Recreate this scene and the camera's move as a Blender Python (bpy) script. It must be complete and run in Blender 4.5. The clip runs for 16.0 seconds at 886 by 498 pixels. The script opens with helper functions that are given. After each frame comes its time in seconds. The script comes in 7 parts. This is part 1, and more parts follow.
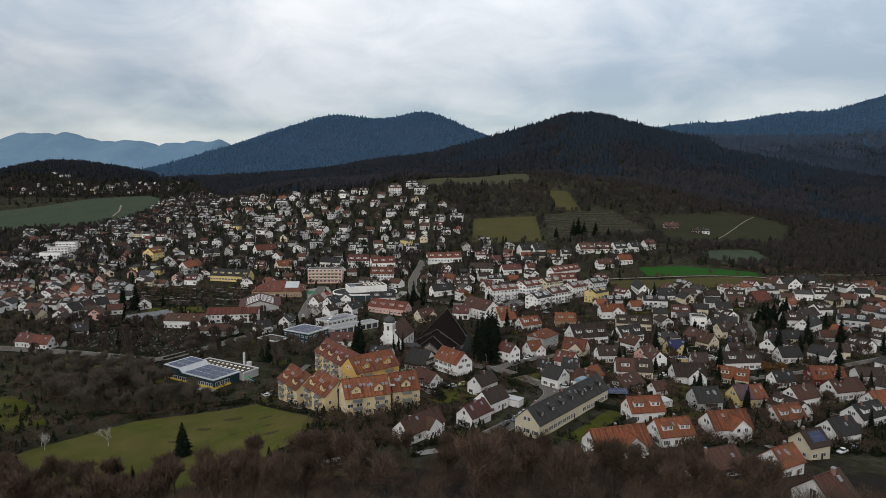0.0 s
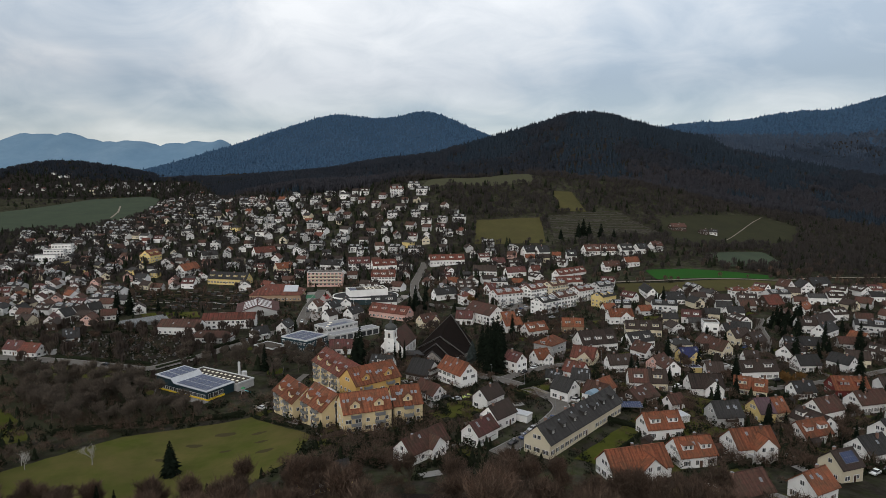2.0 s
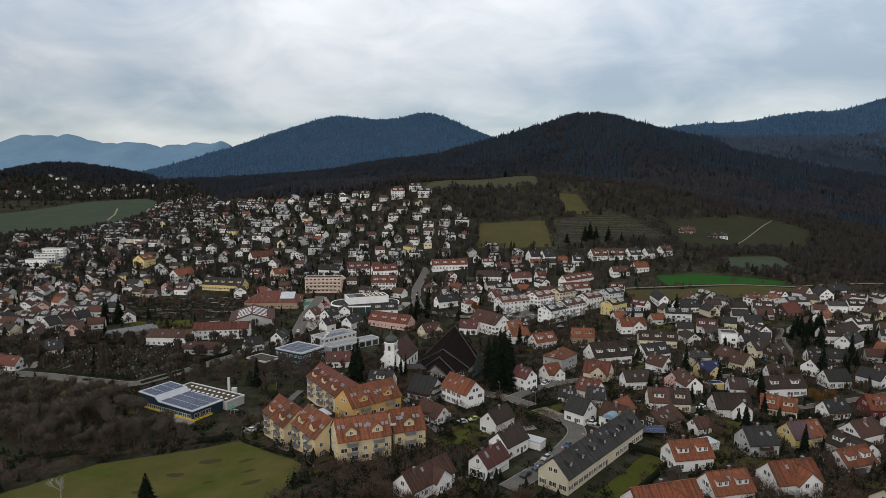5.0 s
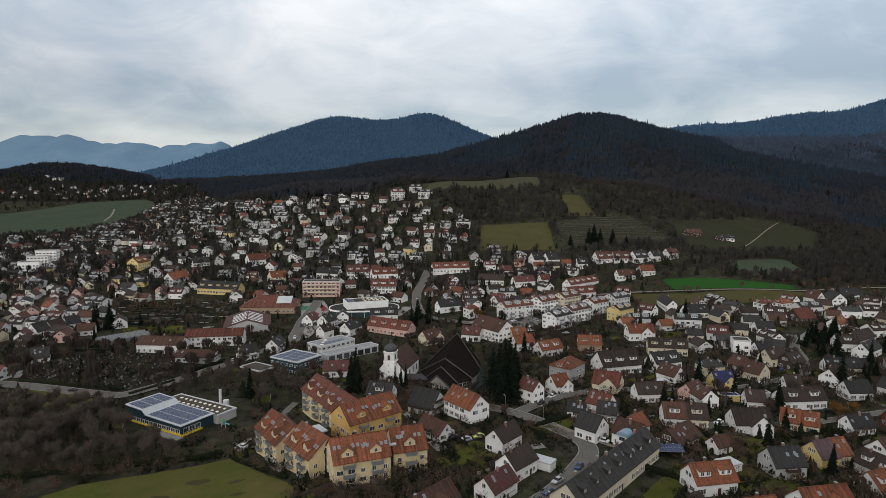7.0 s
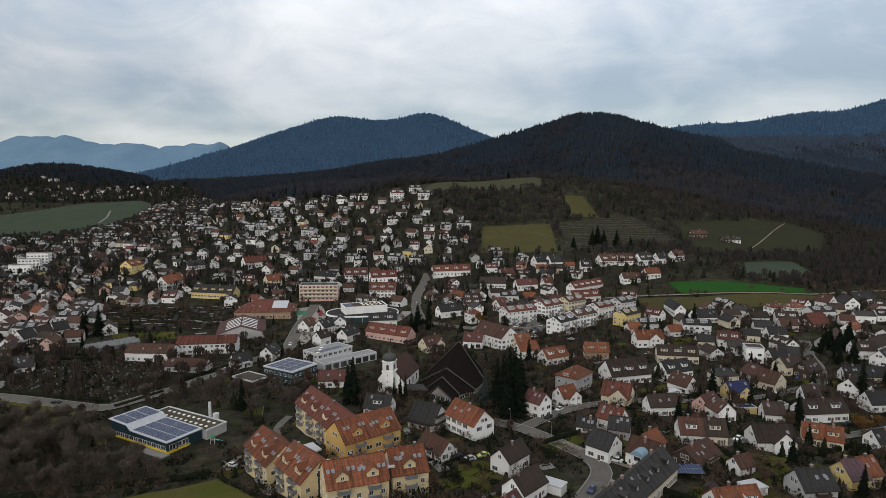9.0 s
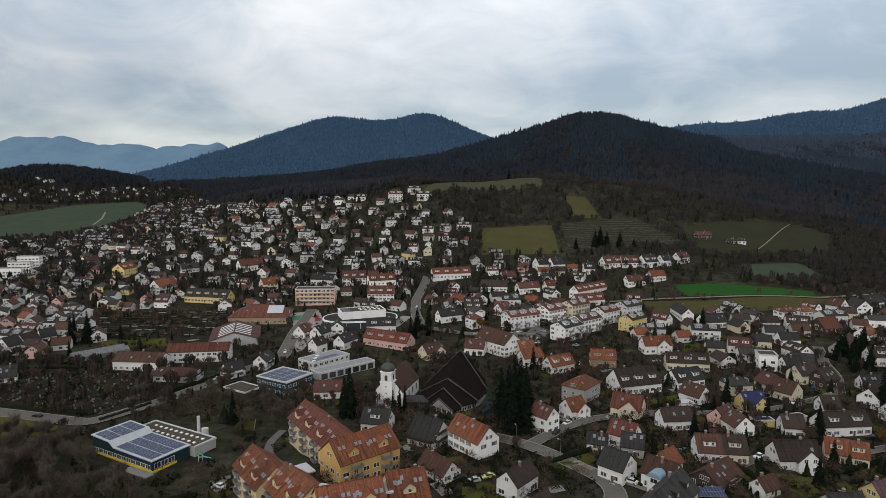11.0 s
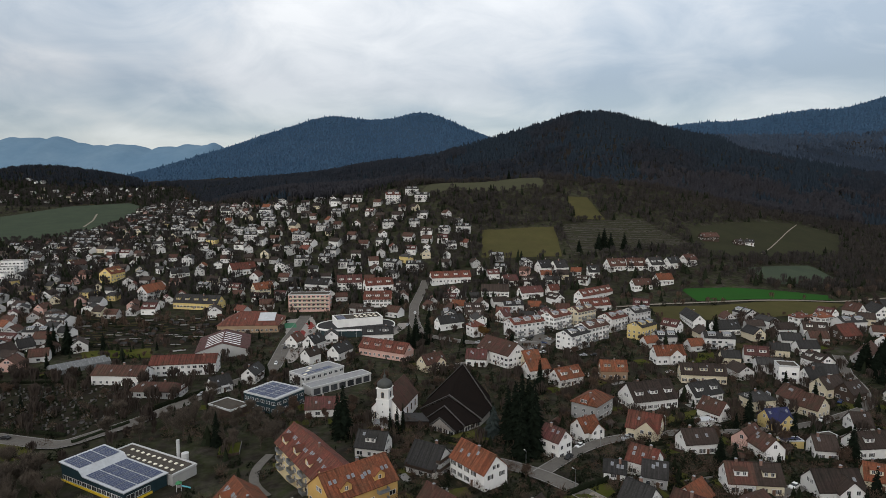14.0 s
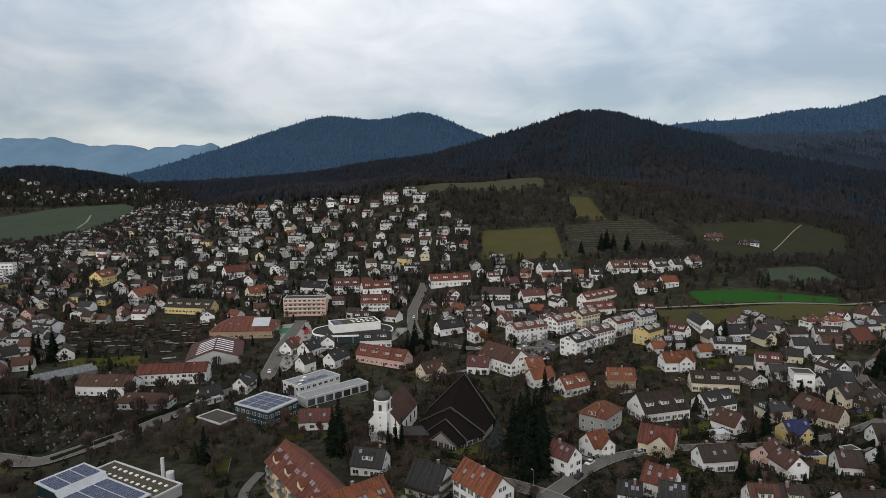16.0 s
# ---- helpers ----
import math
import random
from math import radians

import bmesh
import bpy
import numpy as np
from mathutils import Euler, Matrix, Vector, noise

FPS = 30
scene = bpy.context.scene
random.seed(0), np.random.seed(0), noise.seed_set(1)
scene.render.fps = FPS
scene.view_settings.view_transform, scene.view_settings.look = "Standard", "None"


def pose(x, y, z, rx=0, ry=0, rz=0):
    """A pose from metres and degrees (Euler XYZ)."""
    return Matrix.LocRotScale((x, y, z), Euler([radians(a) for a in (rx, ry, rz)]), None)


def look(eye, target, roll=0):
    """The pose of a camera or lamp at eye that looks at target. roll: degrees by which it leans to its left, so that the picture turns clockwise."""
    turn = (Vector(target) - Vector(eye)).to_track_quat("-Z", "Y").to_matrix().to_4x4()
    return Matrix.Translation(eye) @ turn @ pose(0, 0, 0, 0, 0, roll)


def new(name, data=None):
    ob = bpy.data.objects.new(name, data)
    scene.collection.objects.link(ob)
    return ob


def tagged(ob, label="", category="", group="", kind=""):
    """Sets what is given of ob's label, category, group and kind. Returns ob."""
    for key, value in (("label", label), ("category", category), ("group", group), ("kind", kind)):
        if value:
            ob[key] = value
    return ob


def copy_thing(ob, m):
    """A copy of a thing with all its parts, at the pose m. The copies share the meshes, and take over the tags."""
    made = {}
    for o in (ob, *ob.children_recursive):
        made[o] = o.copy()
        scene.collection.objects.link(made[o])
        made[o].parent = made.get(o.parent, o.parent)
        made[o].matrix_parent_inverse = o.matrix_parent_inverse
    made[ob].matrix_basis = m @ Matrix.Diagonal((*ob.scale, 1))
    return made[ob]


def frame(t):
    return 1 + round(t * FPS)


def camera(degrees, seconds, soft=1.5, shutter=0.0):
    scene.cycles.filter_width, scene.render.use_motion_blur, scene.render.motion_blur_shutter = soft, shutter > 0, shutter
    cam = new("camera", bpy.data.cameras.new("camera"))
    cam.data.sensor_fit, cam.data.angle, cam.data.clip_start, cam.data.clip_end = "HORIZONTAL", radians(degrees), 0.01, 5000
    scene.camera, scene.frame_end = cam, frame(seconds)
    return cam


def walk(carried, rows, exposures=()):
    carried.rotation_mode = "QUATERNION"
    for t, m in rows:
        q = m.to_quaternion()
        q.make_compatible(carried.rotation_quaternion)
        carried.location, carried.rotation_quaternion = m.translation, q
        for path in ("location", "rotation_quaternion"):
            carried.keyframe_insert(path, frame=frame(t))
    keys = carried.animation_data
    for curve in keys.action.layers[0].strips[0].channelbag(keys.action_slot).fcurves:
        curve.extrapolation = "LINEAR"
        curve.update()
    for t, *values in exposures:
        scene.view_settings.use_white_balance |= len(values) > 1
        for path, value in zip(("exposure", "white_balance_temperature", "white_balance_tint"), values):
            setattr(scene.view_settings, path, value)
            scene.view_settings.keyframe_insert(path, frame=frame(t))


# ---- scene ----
cam = camera(72.0, 16.0, soft=0.85)
PATH = [
    (0, (0.01, 0.00, 94.00), (0.022, 99.431, 83.310), 0.22),
    (0.5, (-0.20, 3.32, 94.35), (-0.273, 102.744, 83.619), 0.20),
    (1, (-0.37, 6.58, 94.58), (-0.529, 105.998, 83.839), 0.17),
    (1.5, (-0.53, 9.81, 94.73), (-0.758, 109.233, 83.998), 0.15),
    (2, (-0.70, 13.06, 94.85), (-0.983, 112.481, 84.139), 0.13),
    (2.5, (-0.88, 16.32, 94.97), (-1.222, 115.749, 84.298), 0.11),
    (3, (-1.07, 19.58, 95.12), (-1.470, 119.017, 84.489), 0.11),
    (3.5, (-1.26, 22.83, 95.28), (-1.703, 122.262, 84.684), 0.11),
    (4, (-1.44, 26.07, 95.41), (-1.928, 125.506, 84.861), 0.12),
    (6.5, (-2.78, 42.58, 96.19), (-3.272, 142.040, 85.789), 0.14),
    (7, (-3.00, 45.94, 96.35), (-3.495, 145.403, 85.966), 0.15),
    (7.5, (-3.19, 49.33, 96.48), (-3.691, 148.789, 86.121), 0.15),
    (8, (-3.36, 52.72, 96.60), (-3.858, 152.183, 86.255), 0.14),
    (8.5, (-3.55, 56.10, 96.73), (-4.021, 155.566, 86.395), 0.11),
    (9, (-3.77, 59.45, 96.88), (-4.203, 158.915, 86.547), 0.08),
    (11.5, (-5.01, 75.73, 97.71), (-5.172, 175.197, 87.391), -0.05),
    (12, (-5.20, 79.00, 97.86), (-5.300, 178.466, 87.534), -0.08),
    (12.5, (-5.40, 82.27, 98.01), (-5.426, 181.735, 87.667), -0.11),
    (13, (-5.60, 85.54, 98.13), (-5.563, 185.003, 87.787), -0.13),
    (13.5, (-5.81, 88.80, 98.24), (-5.702, 188.260, 87.894), -0.16),
    (14, (-6.00, 92.04, 98.34), (-5.841, 191.501, 87.992), -0.18),
    (14.5, (-6.20, 95.27, 98.44), (-5.979, 194.732, 88.083), -0.20),
    (15, (-6.41, 98.50, 98.54), (-6.118, 197.966, 88.172), -0.23),
    (15.5, (-6.64, 101.75, 98.64), (-6.266, 201.210, 88.272), -0.27),
    (16, (-6.90, 105.00, 98.77), (-6.432, 204.462, 88.394), -0.31),
]
walk(cam, [(t, look(eye, target, roll)) for t, eye, target, roll in PATH])

# ---- sky and light: a winter day under broken overcast ----
world = bpy.data.worlds.new("overcast_sky")
scene.world = world
world.use_nodes = True
wn, wl = world.node_tree.nodes, world.node_tree.links
wn.clear()


def wnode(kind, **values):
    n = wn.new(kind)
    for key, v in values.items():
        n.inputs[key].default_value = v
    return n


def wmath(op, a, b=None):
    n = wn.new("ShaderNodeMath")
    n.operation = op
    for i, v in enumerate((a, b)):
        if v is None:
            continue
        if isinstance(v, (int, float)):
            n.inputs[i].default_value = v
        else:
            wl.new(v, n.inputs[i])
    return n.outputs[0]


def wramp(stops, fac):
    n = wn.new("ShaderNodeValToRGB")
    while len(n.color_ramp.elements) < len(stops):
        n.color_ramp.elements.new(0.5)
    for e, (p, c) in zip(n.color_ramp.elements, stops):
        e.position, e.color = p, (*c, 1)
    wl.new(fac, n.inputs[0])
    return n.outputs[0]


def wmix(fac, a, b, blend="MIX"):
    n = wn.new("ShaderNodeMix")
    n.data_type, n.blend_type = "RGBA", blend
    for i, v in ((0, fac), (6, a), (7, b)):
        if isinstance(v, (int, float)):
            n.inputs[i].default_value = v
        else:
            wl.new(v, n.inputs[i])
    return n.outputs[2]


sky = wn.new("ShaderNodeTexSky")
sky.sky_type, sky.sun_disc = "NISHITA", False
sky.sun_elevation, sky.sun_rotation = radians(24), radians(200)
coords = wn.new("ShaderNodeTexCoord")
xyz = wn.new("ShaderNodeSeparateXYZ")
wl.new(coords.outputs["Generated"], xyz.inputs[0])
lift = wmath("ADD", wmath("MAXIMUM", xyz.outputs[2], 0.0), 0.36)
flat = wn.new("ShaderNodeCombineXYZ")
wl.new(wmath("MULTIPLY", wmath("DIVIDE", xyz.outputs[0], lift), 0.78), flat.inputs[0])
wl.new(wmath("MULTIPLY", wmath("DIVIDE", xyz.outputs[1], lift), 0.95), flat.inputs[1])
big = wnode("ShaderNodeTexNoise", Scale=1.15, Detail=4.0, Roughness=0.5, Distortion=0.5)
small = wnode("ShaderNodeTexNoise", Scale=4.2, Detail=6.0, Roughness=0.6, Distortion=0.6)
for n in (big, small):
    wl.new(flat.outputs[0], n.inputs["Vector"])
cover = wmath("ADD", wmath("MULTIPLY", big.outputs[0], 0.76), wmath("MULTIPLY", small.outputs[0], 0.24))
clouds = wramp([(0.40, (0.50, 0.56, 0.63)), (0.46, (0.69, 0.725, 0.76)), (0.505, (0.86, 0.86, 0.855)), (0.57, (1.07, 1.05, 1.02))], cover)
low = wramp([(0.0, (0.50, 0.53, 0.58)), (0.10, (0.53, 0.535, 0.565)), (0.155, (0.56, 0.555, 0.58)), (0.21, (0.76, 0.755, 0.76)), (0.29, (0.94, 0.94, 0.94)), (0.45, (1, 1, 1)), (1.0, (1, 1, 1))], xyz.outputs[2])
clouds = wmix(1.0, clouds, low, "MULTIPLY")
thin = wmix(0.04, clouds, sky.outputs[0])
bg = wn.new("ShaderNodeBackground")
bg.inputs[1].default_value = 0.93
wl.new(thin, bg.inputs[0])
out = wn.new("ShaderNodeOutputWorld")
wl.new(bg.outputs[0], out.inputs[0])

sun = new("sun", bpy.data.lights.new("sun", "SUN"))
sun.data.energy, sun.data.angle, sun.data.color = 1.0, radians(50), (1.0, 0.97, 0.93)
sun.matrix_world = look((-34, -94, 44.5), (0, 0, 0))

# ---- materials ----
def material(name, colour, rough=0.8, metal=0.0, grain=(), bump_size=0.0, bump=0.0, vary=0.0, spec=0.12):
    """A surface with variation at several scales. grain: (size in metres, strength, colour) rows, mixed in by noise; vary: change from thing to thing."""
    m = bpy.data.materials.new(name)
    m.use_nodes = True
    nt = m.node_tree
    n, l = nt.nodes, nt.links
    shader = n["Principled BSDF"]
    shader.inputs["Roughness"].default_value, shader.inputs["Metallic"].default_value = rough, metal
    shader.inputs["Specular IOR Level"].default_value = spec if rough < 0.89 else 0.0
    geo = n.new("ShaderNodeNewGeometry")
    rgb = n.new("ShaderNodeRGB")
    rgb.outputs[0].default_value = (*colour, 1)
    col = rgb.outputs[0]
    for size, strength, other in grain:
        t = n.new("ShaderNodeTexNoise")
        t.inputs["Scale"].default_value, t.inputs["Detail"].default_value, t.inputs["Roughness"].default_value = 1 / size, 4, 0.65
        l.new(geo.outputs["Position"], t.inputs["Vector"])
        r = n.new("ShaderNodeMapRange")
        r.inputs[1].default_value, r.inputs[2].default_value, r.inputs[4].default_value = 0.38, 0.68, strength
        l.new(t.outputs[0], r.inputs[0])
        x = n.new("ShaderNodeMix")
        x.data_type = "RGBA"
        l.new(r.outputs[0], x.inputs[0])
        l.new(col, x.inputs[6])
        x.inputs[7].default_value = (*other, 1)
        col = x.outputs[2]
    if vary:
        info = n.new("ShaderNodeObjectInfo")
        hsv = n.new("ShaderNodeHueSaturation")
        r = n.new("ShaderNodeMapRange")
        r.inputs[3].default_value, r.inputs[4].default_value = 1 - vary, 1 + vary
        mixed = n.new("ShaderNodeMath")
        mixed.operation = "ADD"
        l.new(info.outputs["Random"], mixed.inputs[0])
        l.new(geo.outputs["Random Per Island"], mixed.inputs[1])
        part_of = n.new("ShaderNodeMath")
        part_of.operation = "FRACT"
        l.new(mixed.outputs[0], part_of.inputs[0])
        l.new(part_of.outputs[0], r.inputs[0])
        l.new(r.outputs[0], hsv.inputs["Value"])
        l.new(col, hsv.inputs["Color"])
        col = hsv.outputs[0]
    l.new(col, shader.inputs["Base Color"])
    if bump:
        t = n.new("ShaderNodeTexNoise")
        t.inputs["Scale"].default_value, t.inputs["Detail"].default_value = 1 / bump_size, 3
        l.new(geo.outputs["Position"], t.inputs["Vector"])
        b = n.new("ShaderNodeBump")
        b.inputs["Distance"].default_value, b.inputs["Strength"].default_value = bump, 1.0
        l.new(t.outputs[0], b.inputs["Height"])
        l.new(b.outputs[0], shader.inputs["Normal"])
    return m


def roof_tiles(name, colour, worn, moss=(0.05, 0.055, 0.035), vary=0.22):
    """Clay or concrete tiles: courses along the slope, single tiles a little apart in tone, moss and streaks."""
    m = material(name, colour, 0.7, 0, ((0.5, 0.65, worn), (3.5, 0.55, moss)), vary=vary, spec=0.14)
    n, l = m.node_tree.nodes, m.node_tree.links
    shader = n["Principled BSDF"]
    coord = n.new("ShaderNodeTexCoord")
    brick = n.new("ShaderNodeTexBrick")
    brick.inputs["Scale"].default_value = 1.0
    brick.inputs["Brick Width"].default_value, brick.inputs["Row Height"].default_value = 0.3, 0.34
    brick.inputs["Mortar Size"].default_value, brick.inputs["Bias"].default_value = 0.03, 0
    brick.inputs["Color1"].default_value, brick.inputs["Color2"].default_value = (1, 1, 1, 1), (0.66, 0.64, 0.62, 1)
    brick.inputs["Mortar"].default_value = (0.7, 0.68, 0.66, 1)
    l.new(coord.outputs["UV"], brick.inputs["Vector"])
    x = n.new("ShaderNodeMix")
    x.data_type, x.blend_type = "RGBA", "MULTIPLY"
    x.inputs[0].default_value = 0.8
    old = shader.inputs["Base Color"].links[0].from_socket
    l.new(old, x.inputs[6])
    l.new(brick.outputs[0], x.inputs[7])
    l.new(x.outputs[2], shader.inputs["Base Color"])
    run = n.new("ShaderNodeMapping")
    run.inputs["Scale"].default_value = (1.5, 0.16, 1)
    l.new(coord.outputs["UV"], run.inputs["Vector"])
    streak = n.new("ShaderNodeTexNoise")
    streak.inputs["Scale"].default_value, streak.inputs["Detail"].default_value = 1.0, 5
    l.new(run.outputs[0], streak.inputs["Vector"])
    amount = n.new("ShaderNodeMapRange")
    amount.inputs[1].default_value, amount.inputs[2].default_value = 0.42, 0.66
    amount.inputs[3].default_value, amount.inputs[4].default_value = 1.12, 0.55
    l.new(streak.outputs[0], amount.inputs[0])
    dirt = n.new("ShaderNodeHueSaturation")
    l.new(amount.outputs[0], dirt.inputs["Value"])
    l.new(x.outputs[2], dirt.inputs["Color"])
    l.new(dirt.outputs[0], shader.inputs["Base Color"])
    b = n.new("ShaderNodeBump")
    b.inputs["Distance"].default_value = 0.02
    l.new(brick.outputs["Fac"], b.inputs["Height"])
    l.new(b.outputs[0], shader.inputs["Normal"])
    return m


ROOFS = {
    "red": roof_tiles("red_clay_tiles", (0.205, 0.062, 0.044), (0.10, 0.042, 0.034)),
    "orange": roof_tiles("orange_clay_tiles", (0.285, 0.092, 0.045), (0.14, 0.055, 0.035)),
    "rust": roof_tiles("rust_clay_tiles", (0.115, 0.050, 0.038), (0.070, 0.038, 0.031)),
    "brown": roof_tiles("brown_concrete_tiles", (0.062, 0.042, 0.035), (0.038, 0.029, 0.025), (0.030, 0.029, 0.022)),
    "dark": roof_tiles("dark_concrete_tiles", (0.036, 0.035, 0.036), (0.055, 0.051, 0.048), (0.030, 0.030, 0.025)),
    "grey": roof_tiles("grey_slate_tiles", (0.066, 0.062, 0.060), (0.044, 0.042, 0.041), (0.036, 0.035, 0.030)),
    "maroon": roof_tiles("maroon_tiles", (0.140, 0.050, 0.047), (0.085, 0.042, 0.040)),
    "blue": roof_tiles("blue_glazed_tiles", (0.03, 0.035, 0.13), (0.04, 0.045, 0.10)),
    "purple": roof_tiles("violet_brown_tiles", (0.13, 0.075, 0.095), (0.10, 0.06, 0.07)),
}
def plaster(name, c, vary=0.12):
    dirt = tuple(v * 0.72 for v in c)
    return material(name, c, 0.9, 0, ((6.0, 0.5, dirt), (0.7, 0.25, tuple(v * 0.85 for v in c))), 0.08, 0.01, vary, 0.08)
WALLS = {
    "white": plaster("white_plaster", (0.80, 0.785, 0.755)),
    "offwhite": plaster("weathered_plaster", (0.60, 0.59, 0.57), 0.28),
    "cream": plaster("cream_plaster", (0.66, 0.585, 0.43)),
    "yellow": plaster("yellow_plaster", (0.72, 0.56, 0.24)),
    "ochre": plaster("ochre_plaster", (0.56, 0.36, 0.13), 0.05),
    "sand": plaster("sand_plaster", (0.68, 0.55, 0.33), 0.05),
    "grey": plaster("grey_plaster", (0.42, 0.415, 0.40)),
    "pink": plaster("pink_plaster", (0.62, 0.40, 0.34)),
    "brown": plaster("brown_plaster", (0.34, 0.24, 0.16)),
    "wood": material("dark_weatherboard", (0.06, 0.042, 0.032), 0.8, 0, ((0.3, 0.5, (0.035, 0.026, 0.022)),), vary=0.2),
    "barnred": material("red_weatherboard", (0.16, 0.035, 0.03), 0.8, 0, ((0.5, 0.5, (0.10, 0.03, 0.028)),), vary=0.1),
}
M_GLASS = material("window_glass", (0.035, 0.04, 0.046), 0.08, 0, ((1.5, 0.6, (0.09, 0.085, 0.08)),), vary=0.5, spec=0.3)
M_FRAME = material("white_window_frame", (0.72, 0.71, 0.69), 0.5, vary=0.1)
M_SHUTTER = material("shutter_paint", (0.09, 0.085, 0.075), 0.7, vary=0.5)
M_METAL = material("zinc_sheet", (0.30, 0.31, 0.32), 0.45, 0.6, ((1.0, 0.5, (0.2, 0.2, 0.21)),))
M_STONE = material("chimney_brick", (0.22, 0.13, 0.10), 0.9, 0, ((0.3, 0.5, (0.14, 0.10, 0.09)),), vary=0.4)
M_BARK = material("bark", (0.085, 0.068, 0.054), 0.95, 0, ((0.3, 0.5, (0.05, 0.042, 0.035)),), vary=0.25)
M_TWIG = material("bare_twigs", (0.090, 0.063, 0.047), 0.95, 0, ((2.5, 0.5, (0.114, 0.066, 0.046)), (14.0, 0.6, (0.070, 0.056, 0.043))), vary=0.42, spec=0.05)
M_TWIGGREY = material("grey_brown_twigs", (0.098, 0.080, 0.064), 0.95, 0, ((2.5, 0.5, (0.120, 0.094, 0.072)), (14.0, 0.6, (0.080, 0.068, 0.056))), vary=0.4, spec=0.03)
M_LEAF = material("dry_leaves", (0.15, 0.085, 0.03), 0.9, 0, ((1.0, 0.5, (0.11, 0.06, 0.03)),), vary=0.25)
M_NEEDLE = material("conifer_needles", (0.006, 0.0085, 0.006), 0.9, 0, ((1.2, 0.6, (0.013, 0.018, 0.011)),), vary=0.3, spec=0.05)
M_HEDGE = material("evergreen_hedge", (0.013, 0.017, 0.010), 0.9, 0, ((0.8, 0.6, (0.022, 0.024, 0.014)),), 0.4, 0.1, 0.3, 0.05)
M_ASPHALT = material("asphalt", (0.130, 0.120, 0.108), 0.9, 0, ((5.0, 0.5, (0.185, 0.170, 0.150)), (0.9, 0.4, (0.085, 0.078, 0.072))), 0.1, 0.01)
M_PATH = material("gravel_path", (0.24, 0.21, 0.17), 0.95, 0, ((3.0, 0.5, (0.17, 0.15, 0.12)),), 0.15, 0.02)
M_PAVING = material("concrete_paving", (0.26, 0.25, 0.235), 0.9, 0, ((4.0, 0.5, (0.19, 0.18, 0.17)),), 0.2, 0.01)


def meadow(name, green, straw, soil):
    return material(name, green, 0.95, 0, ((0.6, 0.45, straw), (9.0, 0.55, straw), (28.0, 0.45, soil)), 0.5, 0.08, spec=0.1)


M_LAND = material("winter_ground", (0.023, 0.020, 0.017), 0.95, 0, ((1.3, 0.6, (0.034, 0.028, 0.022)), (7.0, 0.75, (0.040, 0.055, 0.017)), (4.0, 0.45, (0.10, 0.09, 0.076)), (23.0, 0.7, (0.015, 0.013, 0.010))), 0.5, 0.1, spec=0.05)
M_HILLMEADOW = meadow("mown_hill_meadow", (0.064, 0.062, 0.026), (0.088, 0.074, 0.034), (0.050, 0.046, 0.024))
M_SOIL = material("trodden_soil", (0.024, 0.020, 0.017), 0.95, 0, ((1.2, 0.6, (0.040, 0.032, 0.026)), (6.0, 0.6, (0.034, 0.038, 0.018)), (15.0, 0.5, (0.017, 0.015, 0.013))), 0.5, 0.08, spec=0.0)
M_LAWN = material("lawn", (0.046, 0.060, 0.011), 0.95, 0, ((0.5, 0.4, (0.074, 0.070, 0.020)), (5.0, 0.6, (0.085, 0.080, 0.020)), (11.0, 0.6, (0.030, 0.040, 0.010)), (26.0, 0.6, (0.105, 0.090, 0.034))), 0.5, 0.08, spec=0.1)
M_MEADOW = material("worn_meadow", (0.060, 0.074, 0.016), 0.95, 0, ((0.5, 0.4, (0.085, 0.080, 0.026)), (6.0, 0.5, (0.048, 0.062, 0.014)), (17.0, 0.75, (0.115, 0.096, 0.036)), (40.0, 0.5, (0.078, 0.060, 0.030))), 0.5, 0.08, spec=0.0)
M_FIELD = meadow("bright_winter_wheat", (0.022, 0.082, 0.018), (0.03, 0.075, 0.02), (0.025, 0.06, 0.018))
M_HILLGRASS = meadow("hill_meadow", (0.034, 0.037, 0.022), (0.044, 0.041, 0.026), (0.027, 0.027, 0.020))
M_VALLEYFIELD = meadow("valley_field", (0.052, 0.068, 0.046), (0.064, 0.074, 0.052), (0.040, 0.052, 0.040))
M_STRAW = meadow("dry_grass", (0.060, 0.050, 0.026), (0.048, 0.048, 0.020), (0.04, 0.036, 0.02))
M_CREST = meadow("crest_grass", (0.058, 0.060, 0.036), (0.070, 0.068, 0.044), (0.046, 0.046, 0.030))
M_WOODFLOOR = material("leaf_litter", (0.028, 0.024, 0.021), 0.95, 0, ((8.0, 0.6, (0.022, 0.019, 0.017)), (40.0, 0.5, (0.021, 0.022, 0.019))), 1.0, 0.2)
# the blue is aerial haze painted into the slope's base colour
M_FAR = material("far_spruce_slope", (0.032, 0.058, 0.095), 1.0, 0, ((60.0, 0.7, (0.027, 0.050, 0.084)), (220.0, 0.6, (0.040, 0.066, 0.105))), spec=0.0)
# pale blue stands for the thickest haze, put straight into the colour
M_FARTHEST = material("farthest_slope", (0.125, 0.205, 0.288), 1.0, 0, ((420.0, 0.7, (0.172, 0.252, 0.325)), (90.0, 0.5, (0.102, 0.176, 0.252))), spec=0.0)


# ---- the lie of the land ----
def smooth(v):
    v = min(max(v, 0.0), 1.0)
    return v * v * (3 - 2 * v)


def bump(x, y, cx, cy, sx, sy):
    return math.exp(-((x - cx) / sx) ** 2 / 2 - ((y - cy) / sy) ** 2 / 2)


